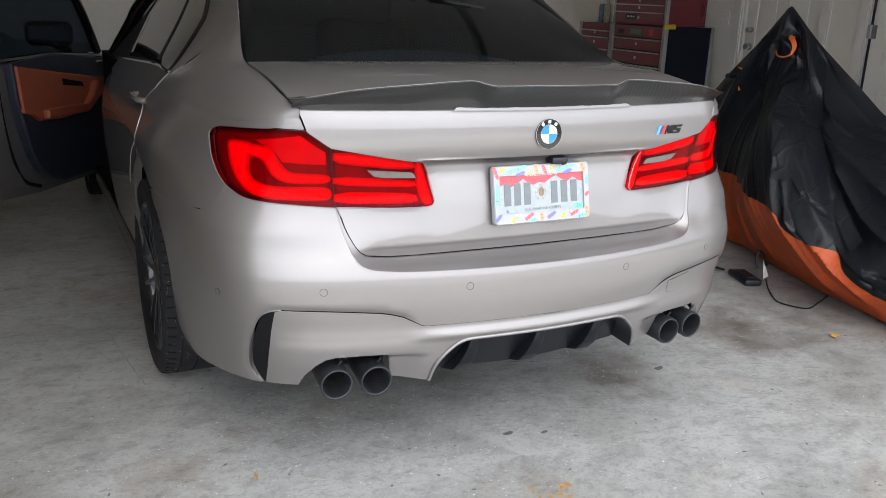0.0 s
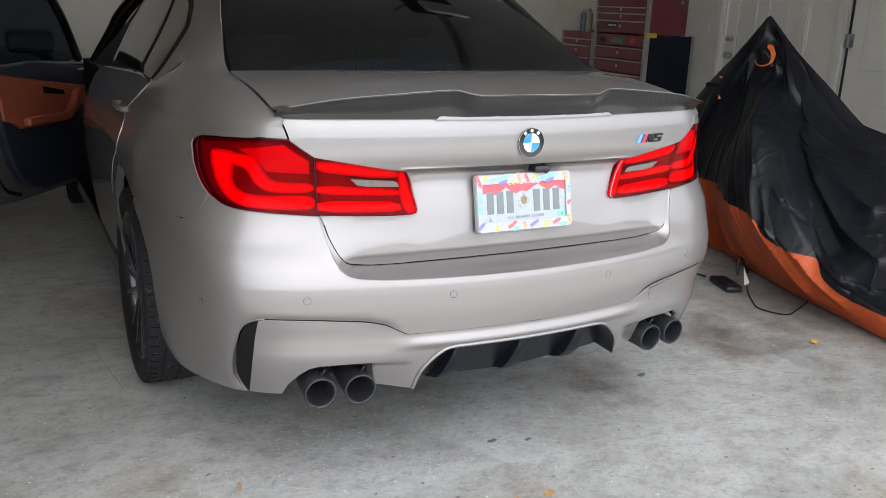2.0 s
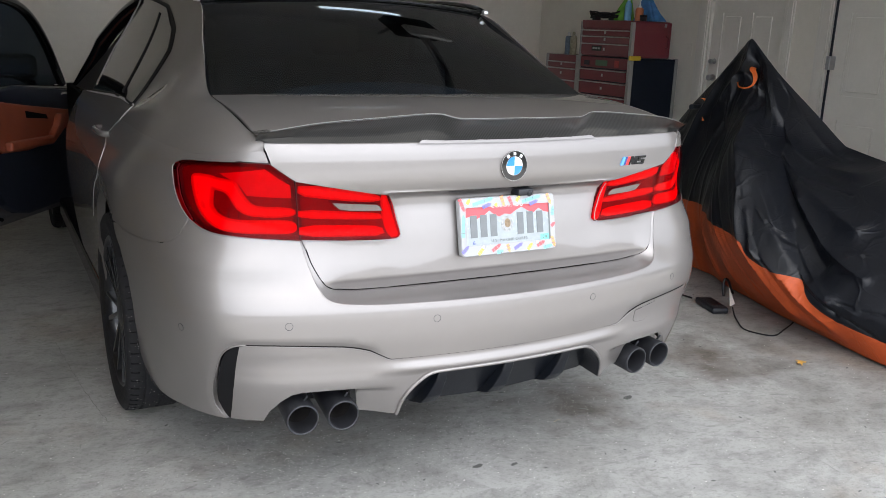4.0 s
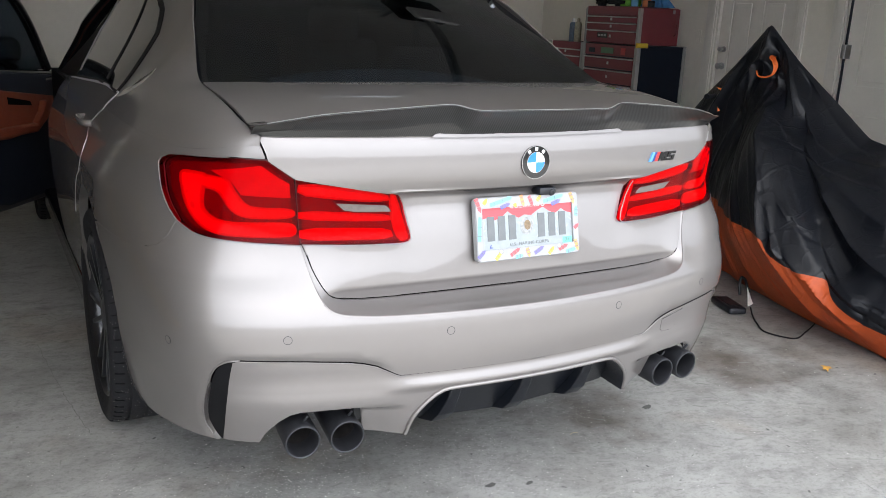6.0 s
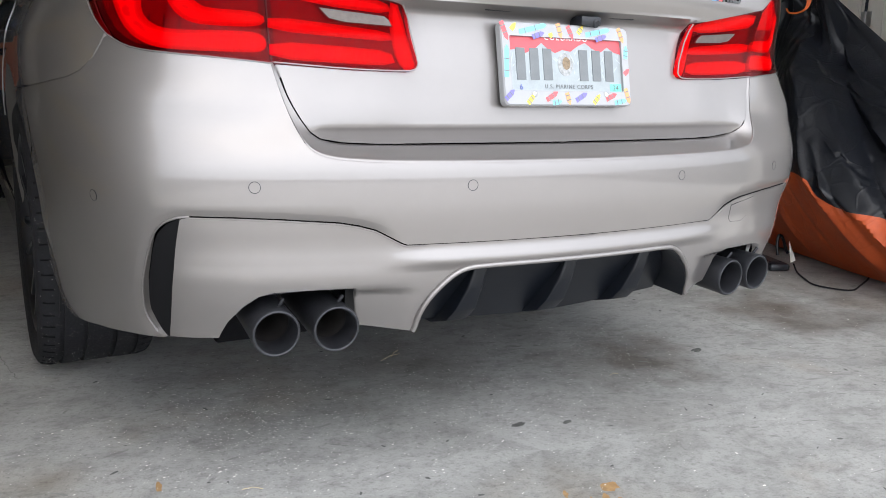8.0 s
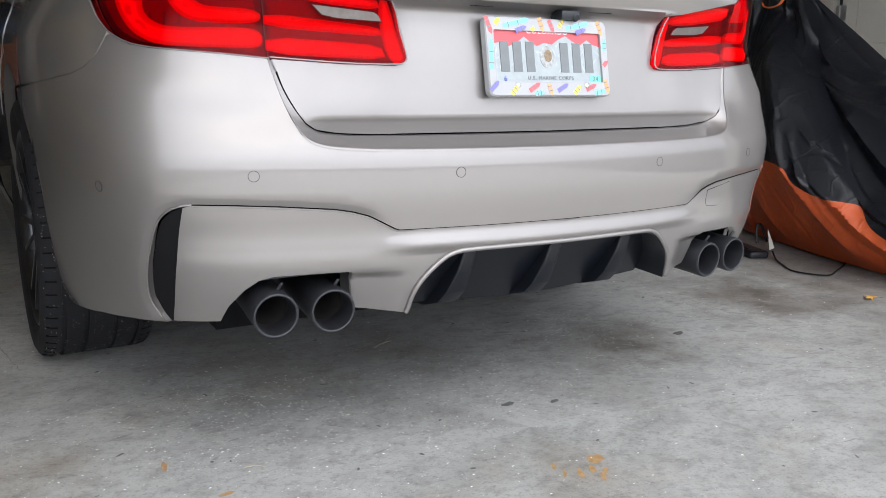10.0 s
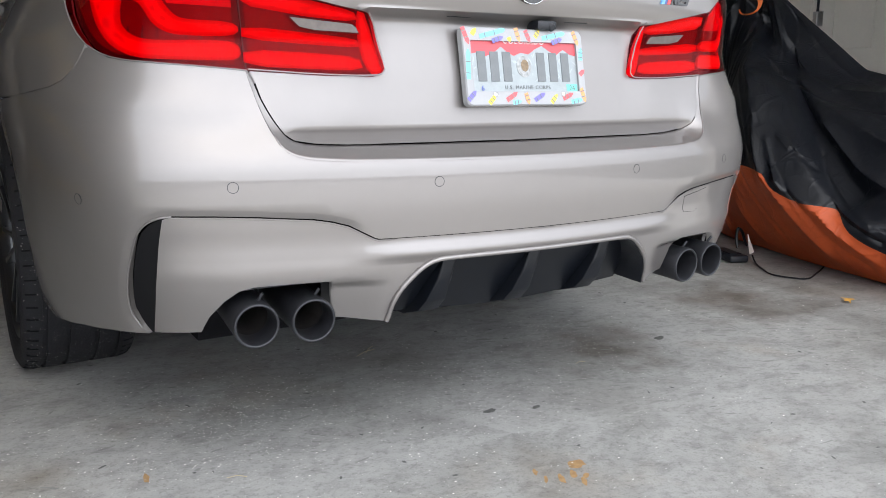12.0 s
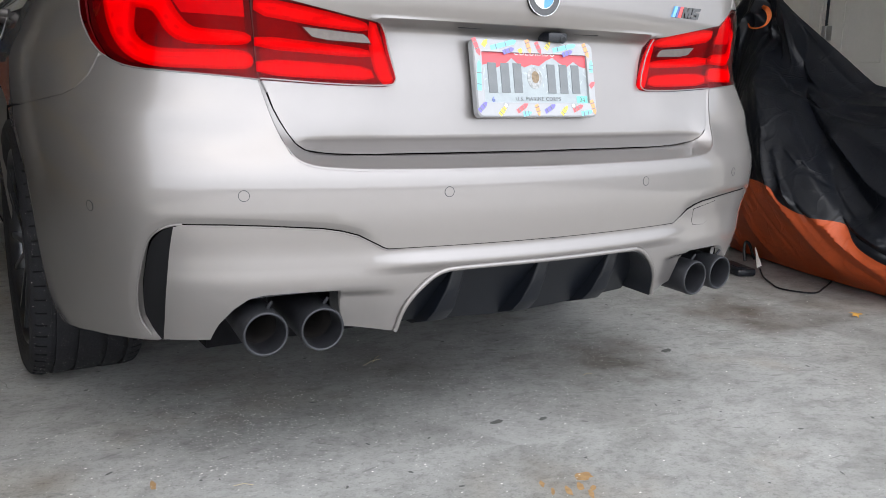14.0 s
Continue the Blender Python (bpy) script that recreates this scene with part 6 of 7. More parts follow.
# the near side of the cloth: along the bike, the place and height of the shoulder, the bar's end under the cloth, the belly and the hem
NEAR = [
    (-0.2, (2.60, 0.09), (2.56, 0.07), (2.54, 0.05), 2.53),
    (-0.02, (2.46, 0.50), (2.28, 0.34), (2.16, 0.16), 2.17),
    (0.15, (2.44, 0.68), (2.20, 0.46), (2.04, 0.20), 2.09),
    (0.50, (2.40, 0.71), (2.14, 0.50), (1.965, 0.23), 2.15),
    (0.86, (2.44, 0.74), (2.13, 0.66), (1.915, 0.40), 2.22),
    (1.10, (2.44, 0.86), (2.10, 0.83), (1.96, 0.45), 2.29),
    (1.35, (2.45, 1.12), (2.26, 0.88), (2.13, 0.45), 2.36),
    (1.54, (2.49, 1.17), (2.40, 0.86), (2.30, 0.45), 2.44),
    (1.75, (2.48, 1.00), (2.43, 0.80), (2.37, 0.43), 2.46),
    (2.10, (2.50, 0.70), (2.46, 0.55), (2.42, 0.32), 2.48),
    (2.60, (2.52, 0.26), (2.48, 0.20), (2.46, 0.12), 2.46),
]


def column_of(k, i):
    return [(row[0], row[k][i] if k < 4 else (row[4], 0.012)[i]) for row in NEAR]


NEAR_X, NEAR_Z = [column_of(k, 0) for k in (1, 2, 3, 4)], [column_of(k, 1) for k in (1, 2, 3, 4)]


def straight(table, v):
    for (a, p), (b, q) in zip(table, table[1:]):
        if v <= b:
            return p + (q - p) * max(0.0, (v - a) / (b - a))
    return table[-1][1]


# the large folds: a path over the cloth (place along the bike, way down from the ridge), width and height
FOLDS = [
    (((1.46, 0.20), (1.30, 0.34), (1.12, 0.47), (0.98, 0.60), (0.86, 0.74), (0.62, 0.86)), 0.040, 0.030),
    (((1.24, 0.10), (1.14, 0.24), (1.02, 0.36), (0.80, 0.52), (0.55, 0.66)), 0.050, -0.035),
    (((1.60, 0.40), (1.46, 0.55), (1.30, 0.70)), 0.060, -0.030),
    (((1.06, 0.50), (1.02, 0.56), (0.96, 0.60)), 0.014, -0.012),
    (((1.16, 0.40), (1.09, 0.47)), 0.012, 0.010),
    (((0.78, 0.44), (0.55, 0.52), (0.30, 0.58)), 0.024, 0.016),
    (((0.72, 0.56), (0.56, 0.68), (0.36, 0.76)), 0.016, -0.012),
    (((0.90, 0.62), (0.76, 0.74)), 0.014, 0.010),
    (((1.30, 0.06), (1.05, 0.10), (0.80, 0.12)), 0.020, 0.014),
    (((1.32, 0.28), (1.15, 0.37), (0.96, 0.42), (0.73, 0.51), (0.50, 0.60)), 0.065, -0.045),
    (((1.50, 0.03), (1.39, 0.07), (1.22, 0.18), (1.02, 0.21), (0.70, 0.18)), 0.06, 0.040),
    (((1.45, 0.13), (1.40, 0.26), (1.31, 0.33)), 0.042, -0.048),
    (((1.515, 0.03), (1.50, 0.20), (1.60, 0.31)), 0.035, 0.030),
    (((1.66, 0.12), (1.78, 0.30), (1.86, 0.55)), 0.045, 0.028),
    (((1.02, 0.30), (0.82, 0.35), (0.45, 0.40)), 0.045, 0.026),
    (((0.92, 0.52), (0.70, 0.62), (0.40, 0.72)), 0.040, 0.024),
    (((0.80, 0.72), (0.62, 0.72), (0.40, 0.84)), 0.030, 0.018),
    (((1.28, 0.36), (1.12, 0.34)), 0.022, 0.014),
    (((1.15, 0.44), (0.95, 0.33), (0.60, 0.30)), 0.009, -0.009),
    (((1.66, 0.80), (1.62, 0.98)), 0.05, 0.020),
    (((1.36, 0.82), (1.30, 0.98)), 0.05, 0.022),
    (((1.10, 0.86), (1.02, 0.98)), 0.04, 0.016),
]

fold_rng = random.Random(21)
for k in range(18):
    y1, d1 = 1.72 - 1.45 * k / 17, 0.93 - 0.25 * abs(math.sin(k * 1.9))
    y0, d0 = 1.54 - 0.24 * k / 17 + fold_rng.uniform(-0.03, 0.03), fold_rng.uniform(0.05, 0.22)
    ym, dm = y0 + (y1 - y0) * 0.42 + fold_rng.uniform(0.0, 0.06), d0 + (d1 - d0) * 0.58
    FOLDS.append((((y0, d0), (ym, dm), (y1, d1)), fold_rng.uniform(0.007, 0.013), fold_rng.choice((1, 1, -1)) * fold_rng.uniform(0.003, 0.007)))
for k in range(14):
    y0, d0 = fold_rng.uniform(0.15, 0.95), fold_rng.uniform(0.35, 0.85)
    FOLDS.append((((y0, d0), (y0 - fold_rng.uniform(0.05, 0.16), d0 + fold_rng.uniform(-0.05, 0.06))), fold_rng.uniform(0.006, 0.011), fold_rng.choice((1, -1)) * fold_rng.uniform(0.004, 0.007)))


def folds_at(y, d):
    total = 0.0
    for path, width, height in FOLDS:
        best = 9.0
        for (ya, da), (yb, db) in zip(path, path[1:]):
            ey, ed = yb - ya, db - da
            k = max(0.0, min(1.0, ((y - ya) * ey + (d - da) * ed) / (ey * ey + ed * ed)))
            best = min(best, (y - ya - k * ey)**2 + (d - da - k * ed)**2)
        if best < (3 * width)**2:
            total += 1.35 * height * math.exp(-1.2 * (best**0.5 / width)**1.3)
    return total


def cover_at(u, v):
    """The cloth: u along the bike, v from the near hem (0) over the ridge (0.5) to the far hem (1)."""
    y = -0.20 + 2.8 * u
    top = 0.85 * straight(RIDGE_Z, y) + 0.15 * smooth(RIDGE_Z, y)
    xr, half = smooth(RIDGE_X, y), smooth(BASE_W, y)
    a = (v - 0.5) * 2
    d = abs(a)
    fold = folds_at(y, d) if a < 0 else 0.0
    crease = abs(noise.noise((y * 3.1 + d * 2.3, d * 3.7 - y * 1.4, 8.7))) * 0.010 + abs(noise.noise((y * 9.0 - d * 3.0, d * 8.0 + y * 4.0, 2.2))) * 0.004
    if a < 0:
        # along a soft line from ridge to hem
        xs = [xr] + [smooth(t, y) for t in NEAR_X]
        zs = [top] + [smooth(t, y) for t in NEAR_Z]
        marks = (0.0, 0.22, 0.46, 0.74, 1.0)
        x, z = smooth(list(zip(marks, xs)), d), smooth(list(zip(marks, zs)), d)
        x -= (fold + crease) * min(1.0, d * 6) * min(1.0, (1 - d) * 8 + 0.2)
        z += 0.25 * fold * (1 - d)
        return Vector((x, y - 0.2 * fold * d, max(0.012, z)))
    z = top + (0.025 - top) * d**1.05
    wide = half * (0.45 * d + 0.55 * (1 - (1 - d)**1.5)) + 0.05 * math.sin(math.pi * min(1, d * 1.1)) * (1.35 - top)
    return Vector((xr + wide + crease * min(1, d * 6), y, max(0.012, z)))


bm = bmesh.new()
NU, NV = 380, 210
HEM = 26


def column(i):
    """One row of the cloth from hem to hem, with the orange hem's edge always at the same step."""
    u = i / NU
    lo, hi = 0.05, 0.45
    for _ in range(14):
        mid = (lo + hi) / 2
        q = cover_at(u, mid)
        lo, hi = (mid, hi) if q.z < smooth(BAND_Z, q.y) else (lo, mid)
    return [lo * j / HEM if j <= HEM else lo + (0.5 - lo) * (j - HEM) / (170 - HEM) if j < 170 else 0.5 + (j - 170) / 80 for j in range(NV + 1)]


g = [[bm.verts.new(cover_at(i / NU, v)) for v in column(i)] for i in range(NU + 1)]
for i in range(NU):
    for j in range(NV):
        f = bm.faces.new((g[i][j], g[i + 1][j], g[i + 1][j + 1], g[i][j + 1]))
        f.material_index = 1 if j < HEM or j > 196 else 0
bmesh.ops.recalc_face_normals(bm, faces=bm.faces[:])
bmesh.ops.solidify(bm, geom=bm.faces[:], thickness=0.003)
cover = part("motorcycle_cover", bm, COVER_BLACK, None, "", True, (COVER_ORANGE,))
cover.data.polygons.foreach_set("use_smooth", [True] * len(cover.data.polygons))
tagged(cover, "black nylon motorcycle cover with a wide orange hem", "motorcycle cover")
loop = rounded([(2.480, 1.425, 1.200), (2.430, 1.408, 1.208), (2.402, 1.380, 1.205), (2.390, 1.352, 1.190), (2.386, 1.337, 1.160), (2.380, 1.347, 1.125), (2.372, 1.385, 1.108), (2.372, 1.430, 1.112), (2.40, 1.470, 1.135)], 5)
bm = bmesh.new()
prev = None
for i, p in enumerate(loop):
    wd = 0.012 if i < len(loop) * 0.45 else 0.012 - 0.008 * min(1, (i / len(loop) - 0.45) * 5)
    way = (loop[min(i + 1, len(loop) - 1)] - loop[max(i - 1, 0)]).normalized()
    side = way.cross(Vector((-0.75, -0.65, 0.1))).normalized() * wd
    pair = (bm.verts.new(p - side), bm.verts.new(p + side))
    if prev:
        bm.faces.new((prev[0], pair[0], pair[1], prev[1]))
    prev = pair
bmesh.ops.solidify(bm, geom=bm.faces[:], thickness=0.003)
part("webbing_loop", bm, WEBBING, cover, "orange webbing loop")
for y, d, turn in ((1.73, 0.372, 20), (1.765, 0.19, 75)):
    p = cover_at((y + 0.20) / 2.8, 0.5 - d / 2)
    part("orange_tab", plate_piece([(-0.007, 0.0), (0.007, 0.0), (0.001, 0.026)], 0.0, 0.003, Matrix.Translation(p + Vector((-0.012, -0.006, 0))) @ Matrix.Rotation(radians(-50), 4, "Z") @ Matrix.Rotation(radians(90), 4, "X") @ Matrix.Rotation(radians(turn), 4, "Z")), WEBBING, cover, "small orange tab")
part("handlebar_end", tube(bmesh.new(), [(2.40, 1.80, 0.968), (2.50, 1.83, 0.965)], 0.015, 10), BLACK, cover, "black handlebar end", True)

# battery charger, its tag and cord
charger = thing("battery_charger", (1.990, 1.085, 0), "black battery charger lying on the floor with its cord", "charger")
bm = bmesh.new()
box(bm, -0.046, 0.046, -0.11, 0.09, 0.0, 0.034, 0.012, 3)
bm.transform(pose(0, 0, 0, 0, 0, -18))
part("case", bm, BLACK, charger, "", True)
bm = bmesh.new()
box(bm, -0.026, 0.026, -0.075, 0.05, 0.034, 0.037, 0.001)
bm.transform(pose(0, 0, 0, 0, 0, -18))
part("face_plate", bm, BLACK, charger)
bm = plate_piece([(0, 0), (0.060, 0.0), (0.012, 0.092)], 0, 0.002, pose(0.03, -0.10, 0.034, 78, 0, 20))
part("paper_tag", bm, WHITE_TRIM, charger, "white folded paper tag")
cord = [(2.02, 0.95, 0.03), (1.99, 0.905, 0.006), (1.92, 0.81, 0.005), (1.875, 0.735, 0.005), (1.889, 0.664, 0.005), (1.941, 0.609, 0.005), (2.05, 0.648, 0.005), (2.185, 0.707, 0.006), (2.27, 0.76, 0.010)]
bm = tube(bmesh.new(), [Vector(p) - Vector((1.98, 1.06, 0)) for p in rounded(cord, 6)], 0.0036, 7)
part("cord", bm, RUBBER, charger, "thin black cord", True)
bm = tube(bmesh.new(), [Vector(p) - Vector((1.98, 1.06, 0)) for p in rounded([(1.96, 1.18, 0.02), (1.99, 1.30, 0.006), (2.08, 1.385, 0.005), (2.05, 1.60, 0.005), (1.80, 1.9, 0.005)], 6)], 0.005, 7)
part("cord", bm, RUBBER, charger, "thin black cord", True)
strap_loop = tube(bmesh.new(), [Vector(p) for p in rounded([(2.19, 1.19, 0.01), (2.19, 1.20, 0.06), (2.196, 1.20, 0.10), (2.225, 1.20, 0.085), (2.25, 1.20, 0.04), (2.27, 1.20, 0.012)], 6)], 0.007, 7)
part("hem_strap", strap_loop, BLACK, cover, "black hem strap loop", True)

# fallen leaf
bm = bmesh.new()
pts = [(0, 0), (0.018, 0.012), (0.03, 0.006), (0.032, 0.020), (0.050, 0.018), (0.036, 0.032), (0.040, 0.046), (0.022, 0.040), (0.010, 0.048), (0.010, 0.032), (-0.004, 0.024), (0.006, 0.014)]
vs = [bm.verts.new((x, y, 0.004 + 0.010 * abs(math.sin(40 * x + 25 * y)))) for x, y in pts]
bm.faces.new(vs)
bmesh.ops.triangulate(bm, faces=bm.faces[:])
bmesh.ops.solidify(bm, geom=bm.faces[:], thickness=0.001)
leaf = part("leaf", bm, material("dry_yellow_leaf", (0.50, 0.27, 0.05), 0.6, vary=0.25, size=60))
leaf.location = (1.755, 0.31, 0.0)
tagged(leaf, "dry yellow leaf lying on the concrete", "leaf")

# ---- tool chests against the east wall ----


def drawer_front(thing_ob, x, y0, y1, z0, z1, label=""):
    """A red drawer front facing -x, with its full-width bright pull."""
    d = part("drawer", boxed(x - 0.012, x, y0, y1, z0, z1, 0.003), TOOL_RED, thing_ob, label)
    part("pull", boxed(x - 0.026, x - 0.013, y0, y1, z1 - 0.014, z1 - 0.003, 0.003), STEEL, d, "bright drawer pull")
    part("drawer_badge", boxed(x - 0.0145, x - 0.0125, (y0 + y1) / 2 - 0.012, (y0 + y1) / 2 + 0.012, (z0 + z1) / 2 - 0.014, (z0 + z1) / 2 + 0.010), STEEL, d)


XF, XB = 3.735, 4.27
roller = thing("roller_cabinet", (4.0, 4.32, 0), "red drawer tool cabinet with black side panels", "tool cabinet")
off = Vector((-4.0, -4.32, 0))


def shifted(parent, o):
    """Moves all parts of a thing, built in place, to its own origin."""
    for ob in parent.children:
        ob.data.transform(Matrix.Translation(o))
        for sub in ob.children:
            sub.data.transform(Matrix.Translation(o))


part("body", boxed(XF, XB, 3.955, 4.690, 0.10, 1.165, 0.004), TOOL_BLACK, roller)
for y0, y1 in ((3.950, 3.985), (4.662, 4.697)):
    part("corner_post", boxed(XF - 0.014, XF + 0.03, y0, y1, 0.10, 1.172, 0.004), TOOL_GREY, roller, "grey corner post")
part("back_post", boxed(XB - 0.03, XB + 0.004, 3.948, 3.99, 0.10, 1.172, 0.003), TOOL_GREY, roller)
for z0, z1 in ((0.14, 0.36), (0.37, 0.55), (0.56, 0.69), (0.70, 0.82), (0.83, 0.945), (0.955, 1.055)):
    drawer_front(roller, XF, 3.99, 4.657, z0, z1)
part("top_tray", boxed(XF - 0.010, XF, 3.99, 4.657, 1.066, 1.160, 0.003), TOOL_RED, roller)
part("tray_label", boxed(XF - 0.0125, XF - 0.0105, 4.26, 4.43, 1.085, 1.135), material("green_label", (0.07, 0.15, 0.08), 0.5, vary=0.1), roller)
part("tray_label", boxed(XF - 0.0125, XF - 0.0105, 4.10, 4.16, 1.080, 1.140), material("bright_red_label", (0.45, 0.03, 0.03), 0.4, vary=0.1), roller)
part("tray_label", boxed(XF - 0.0125, XF - 0.0105, 4.52, 4.60, 1.085, 1.125), TOOL_BLACK, roller)
for x in (3.80, 4.20):
    for y in (4.02, 4.63):
        part("castor", lathe(bmesh.new(), [(0.0, -0.02), (0.050, -0.02), (0.050, 0.02), (0.0, 0.02)], 16, pose(x, y, 0.052, 90, 0, 0)), RUBBER, roller)
shifted(roller, off)

chest = thing("top_chest", (3.95, 4.32, 1.172), "red steel tool chest standing on the roller cabinet", "tool chest")
part("body", boxed(XF, 4.17, 3.96, 4.685, 1.172, 1.480, 0.006), TOOL_RED, chest)
for y0, y1 in ((3.953, 3.985), (4.665, 4.690)):
    part("corner_post", boxed(XF - 0.013, XF + 0.02, y0, y1, 1.172, 1.472, 0.003), TOOL_GREY, chest, "grey corner post")
for z0, z1 in ((1.185, 1.285), (1.290, 1.350), (1.354, 1.405)):
    drawer_front(chest, XF, 3.988, 4.662, z0, z1)
part("lid", boxed(XF - 0.012, 4.165, 3.975, 4.67, 1.412, 1.486, 0.008), TOOL_RED, chest)
part("name_plate", boxed(XF - 0.0145, XF - 0.0125, 4.36, 4.50, 1.215, 1.260), GLOSS, chest)
for k in range(3):
    part("plain_bar", boxed(XF - 0.0160, XF - 0.0146, 4.375 + 0.04 * k, 4.405 + 0.04 * k, 1.230, 1.246), STEEL, chest)
part("side_handle", tube(bmesh.new(), [(4.12, 3.958, 1.36), (4.12, 3.935, 1.35), (4.12, 3.935, 1.27), (4.12, 3.958, 1.26)], 0.008, 8), TOOL_RED, chest)
part("side_label", boxed(4.085, 4.110, 3.9565, 3.9595, 1.440, 1.470), FRAME_MAT, chest)
shifted(chest, Vector((-3.95, -4.32, -1.172)))

side_cab = thing("side_cabinet", (4.0, 4.96, 0), "narrow red drawer cabinet beside the roller cabinet", "tool cabinet")
part("body", boxed(XF + 0.004, XB, 4.710, 5.215, 0.02, 1.160, 0.004), TOOL_RED, side_cab)
for y0, y1 in ((4.705, 4.735), (5.192, 5.222)):
    part("corner_post", boxed(XF - 0.010, XF + 0.02, y0, y1, 0.02, 1.165, 0.003), TOOL_GREY, side_cab, "grey corner post")
for z0, z1 in ((0.10, 0.40), (0.41, 0.62), (0.63, 0.80), (0.81, 0.93), (0.94, 1.04), (1.05, 1.10)):
    drawer_front(side_cab, XF + 0.004, 4.738, 5.188, z0, z1)
shifted(side_cab, Vector((-4.0, -4.96, 0)))

tagged(part("yellow_bracket", boxed(3.70, 3.82, 3.925, 3.952, 1.150, 1.190, 0.006), material("yellow_plastic", (0.62, 0.42, 0.03), 0.4, vary=0.1)), "yellow plastic clip hooked on the cabinet corner", "clip")


def spray_can(x, y, z, color, cap, tall, label):
    can = thing("spray_can", (x, y, z), label, "spray can", "cans on the side cabinet")
    part("can", lathe(bmesh.new(), [(0.0, 0), (0.031, 0), (0.033, 0.004), (0.033, tall - 0.03), (0.026, tall - 0.012), (0.014, tall - 0.008), (0.0, tall - 0.006)], 24), color, can, "", True)
    part("cap", lathe(bmesh.new(), [(0.015, tall - 0.010), (0.015, tall + 0.018), (0.009, tall + 0.026), (0.0, tall + 0.026)], 18), cap, can, "", True)
    return can


LABEL_BLUE = material("label_blue_grey", (0.10, 0.14, 0.20), 0.35, vary=0.4, size=40)
LABEL_TAN = material("label_tan", (0.34, 0.31, 0.22), 0.4, vary=0.4, size=40)
spray_can(3.81, 4.985, 1.1605, LABEL_BLUE, WHITE, 0.185, "blue spray can with a white cap")
spray_can(3.81, 4.905, 1.1605, LABEL_TAN, LABEL_TAN, 0.190, "tan spray can beside the blue one")
bottle = thing("bottle", (3.86, 4.20, 1.487), "clear blue bottle with a white cap on the chest", "bottle")
part("flask", lathe(bmesh.new(), [(0.0, 0), (0.028, 0), (0.031, 0.006), (0.031, 0.12), (0.024, 0.15), (0.012, 0.17), (0.012, 0.18), (0.0, 0.18)], 24), material("pale_blue_plastic", (0.20, 0.45, 0.70), 0.25, vary=0.1), bottle, "", True)
part("cap", lathe(bmesh.new(), [(0.0135, 0.172), (0.0135, 0.20), (0.0, 0.201)], 18), WHITE, bottle, "", True)
squeezer = thing("squeeze_bottle", (3.85, 4.035, 1.487), "orange squeeze bottle with a white pointed spout", "bottle")
part("flask", lathe(bmesh.new(), [(0.0, 0), (0.034, 0), (0.036, 0.006), (0.036, 0.095), (0.028, 0.108), (0.014, 0.114), (0.0, 0.114)], 22), material("orange_plastic", (0.52, 0.16, 0.06), 0.4, vary=0.1), squeezer, "", True)
part("spout", lathe(bmesh.new(), [(0.018, 0.106), (0.018, 0.122), (0.009, 0.128), (0.004, 0.172), (0.0, 0.173)], 18), WHITE, squeezer, "white spout", True)
jar = thing("small_jar", (3.86, 3.990, 1.487), "small black jar beside the orange bottle", "jar")
part("pot", lathe(bmesh.new(), [(0.0, 0), (0.028, 0), (0.030, 0.004), (0.030, 0.035), (0.0, 0.036)], 18), BLACK, jar, "", True)
part("lid", lathe(bmesh.new(), [(0.031, 0.034), (0.031, 0.050), (0.0, 0.051)], 18), RUBBER, jar, "", True)


def draped(name, at, rx, ry, height, mat, label, seed):
    """A cloth thrown in a heap: pleats run down from a crumpled top."""
    bm = bmesh.new()
    n, rings = 56, []
    for j in range(15):
        v = j / 14
        ring = []
        for i in range(n):
            a = 6.2832 * i / n
            k = (1 - 0.75 * v**1.3) * (1 + 0.30 * noise.noise((math.cos(a) * 2.6 + seed, math.sin(a) * 2.6, v * 1.4)) + 0.12 * math.sin(9 * a + seed) * (1 - v))
            zz = height * v * (1 + 0.15 * noise.noise((math.cos(a) * 2, math.sin(a) * 2, seed)))
            ring.append(bm.verts.new((at[0] + rx * k * math.cos(a) + 0.03 * v * math.sin(seed), at[1] + ry * k * math.sin(a) - 0.05 * v * math.cos(seed), at[2] + zz)))
        rings.append(ring)
    for a, b in zip(rings, rings[1:]):
        for i in range(n):
            bm.faces.new((a[i], a[(i + 1) % n], b[(i + 1) % n], b[i]))
    bm.faces.new(rings[-1])
    bm.faces.new(rings[0][::-1])
    return tagged(part(name, bm, mat, None, "", True), label, "cloth")


draped("green_cloth", (3.93, 4.335, 1.4875), 0.09, 0.085, 0.21, material("lime_cloth", (0.16, 0.42, 0.05), 0.8, vary=0.25, size=18, bump=0.5), "bright green cloth bundled on the tool chest", 1.3)
draped("blue_cloth", (3.99, 4.06, 1.4875), 0.09, 0.16, 0.20, material("blue_cloth", (0.06, 0.20, 0.44), 0.8, vary=0.3, size=20, bump=0.4), "blue cloth bundled on the tool chest", 4.2)
tray = thing("cable_tangle", (3.85, 4.50, 1.487), "tangle of black cables and clamps on the chest", "cables")
bm = bmesh.new()
ring = [(0.09 * math.cos(k * 0.8) * (1 + 0.25 * math.sin(k * 2.1)), 0.19 * math.sin(k * 0.8), 0.012 + 0.012 * (k % 5) + 0.02 * abs(math.sin(k * 1.7))) for k in range(26)]
tube(bm, rounded(ring, 4), 0.008, 7)
part("cable", bm, RUBBER, tray, "", True)
part("clamp", boxed(-0.04, 0.05, -0.12, -0.09, 0.0, 0.05, 0.008), BLACK, tray)
part("clamp", boxed(-0.03, 0.03, 0.10, 0.16, 0.0, 0.045, 0.008), BLACK, tray)
outlet = thing("outlet", (EAST, 3.955, 1.26), "white wall outlet plate by the door casing", "outlet")
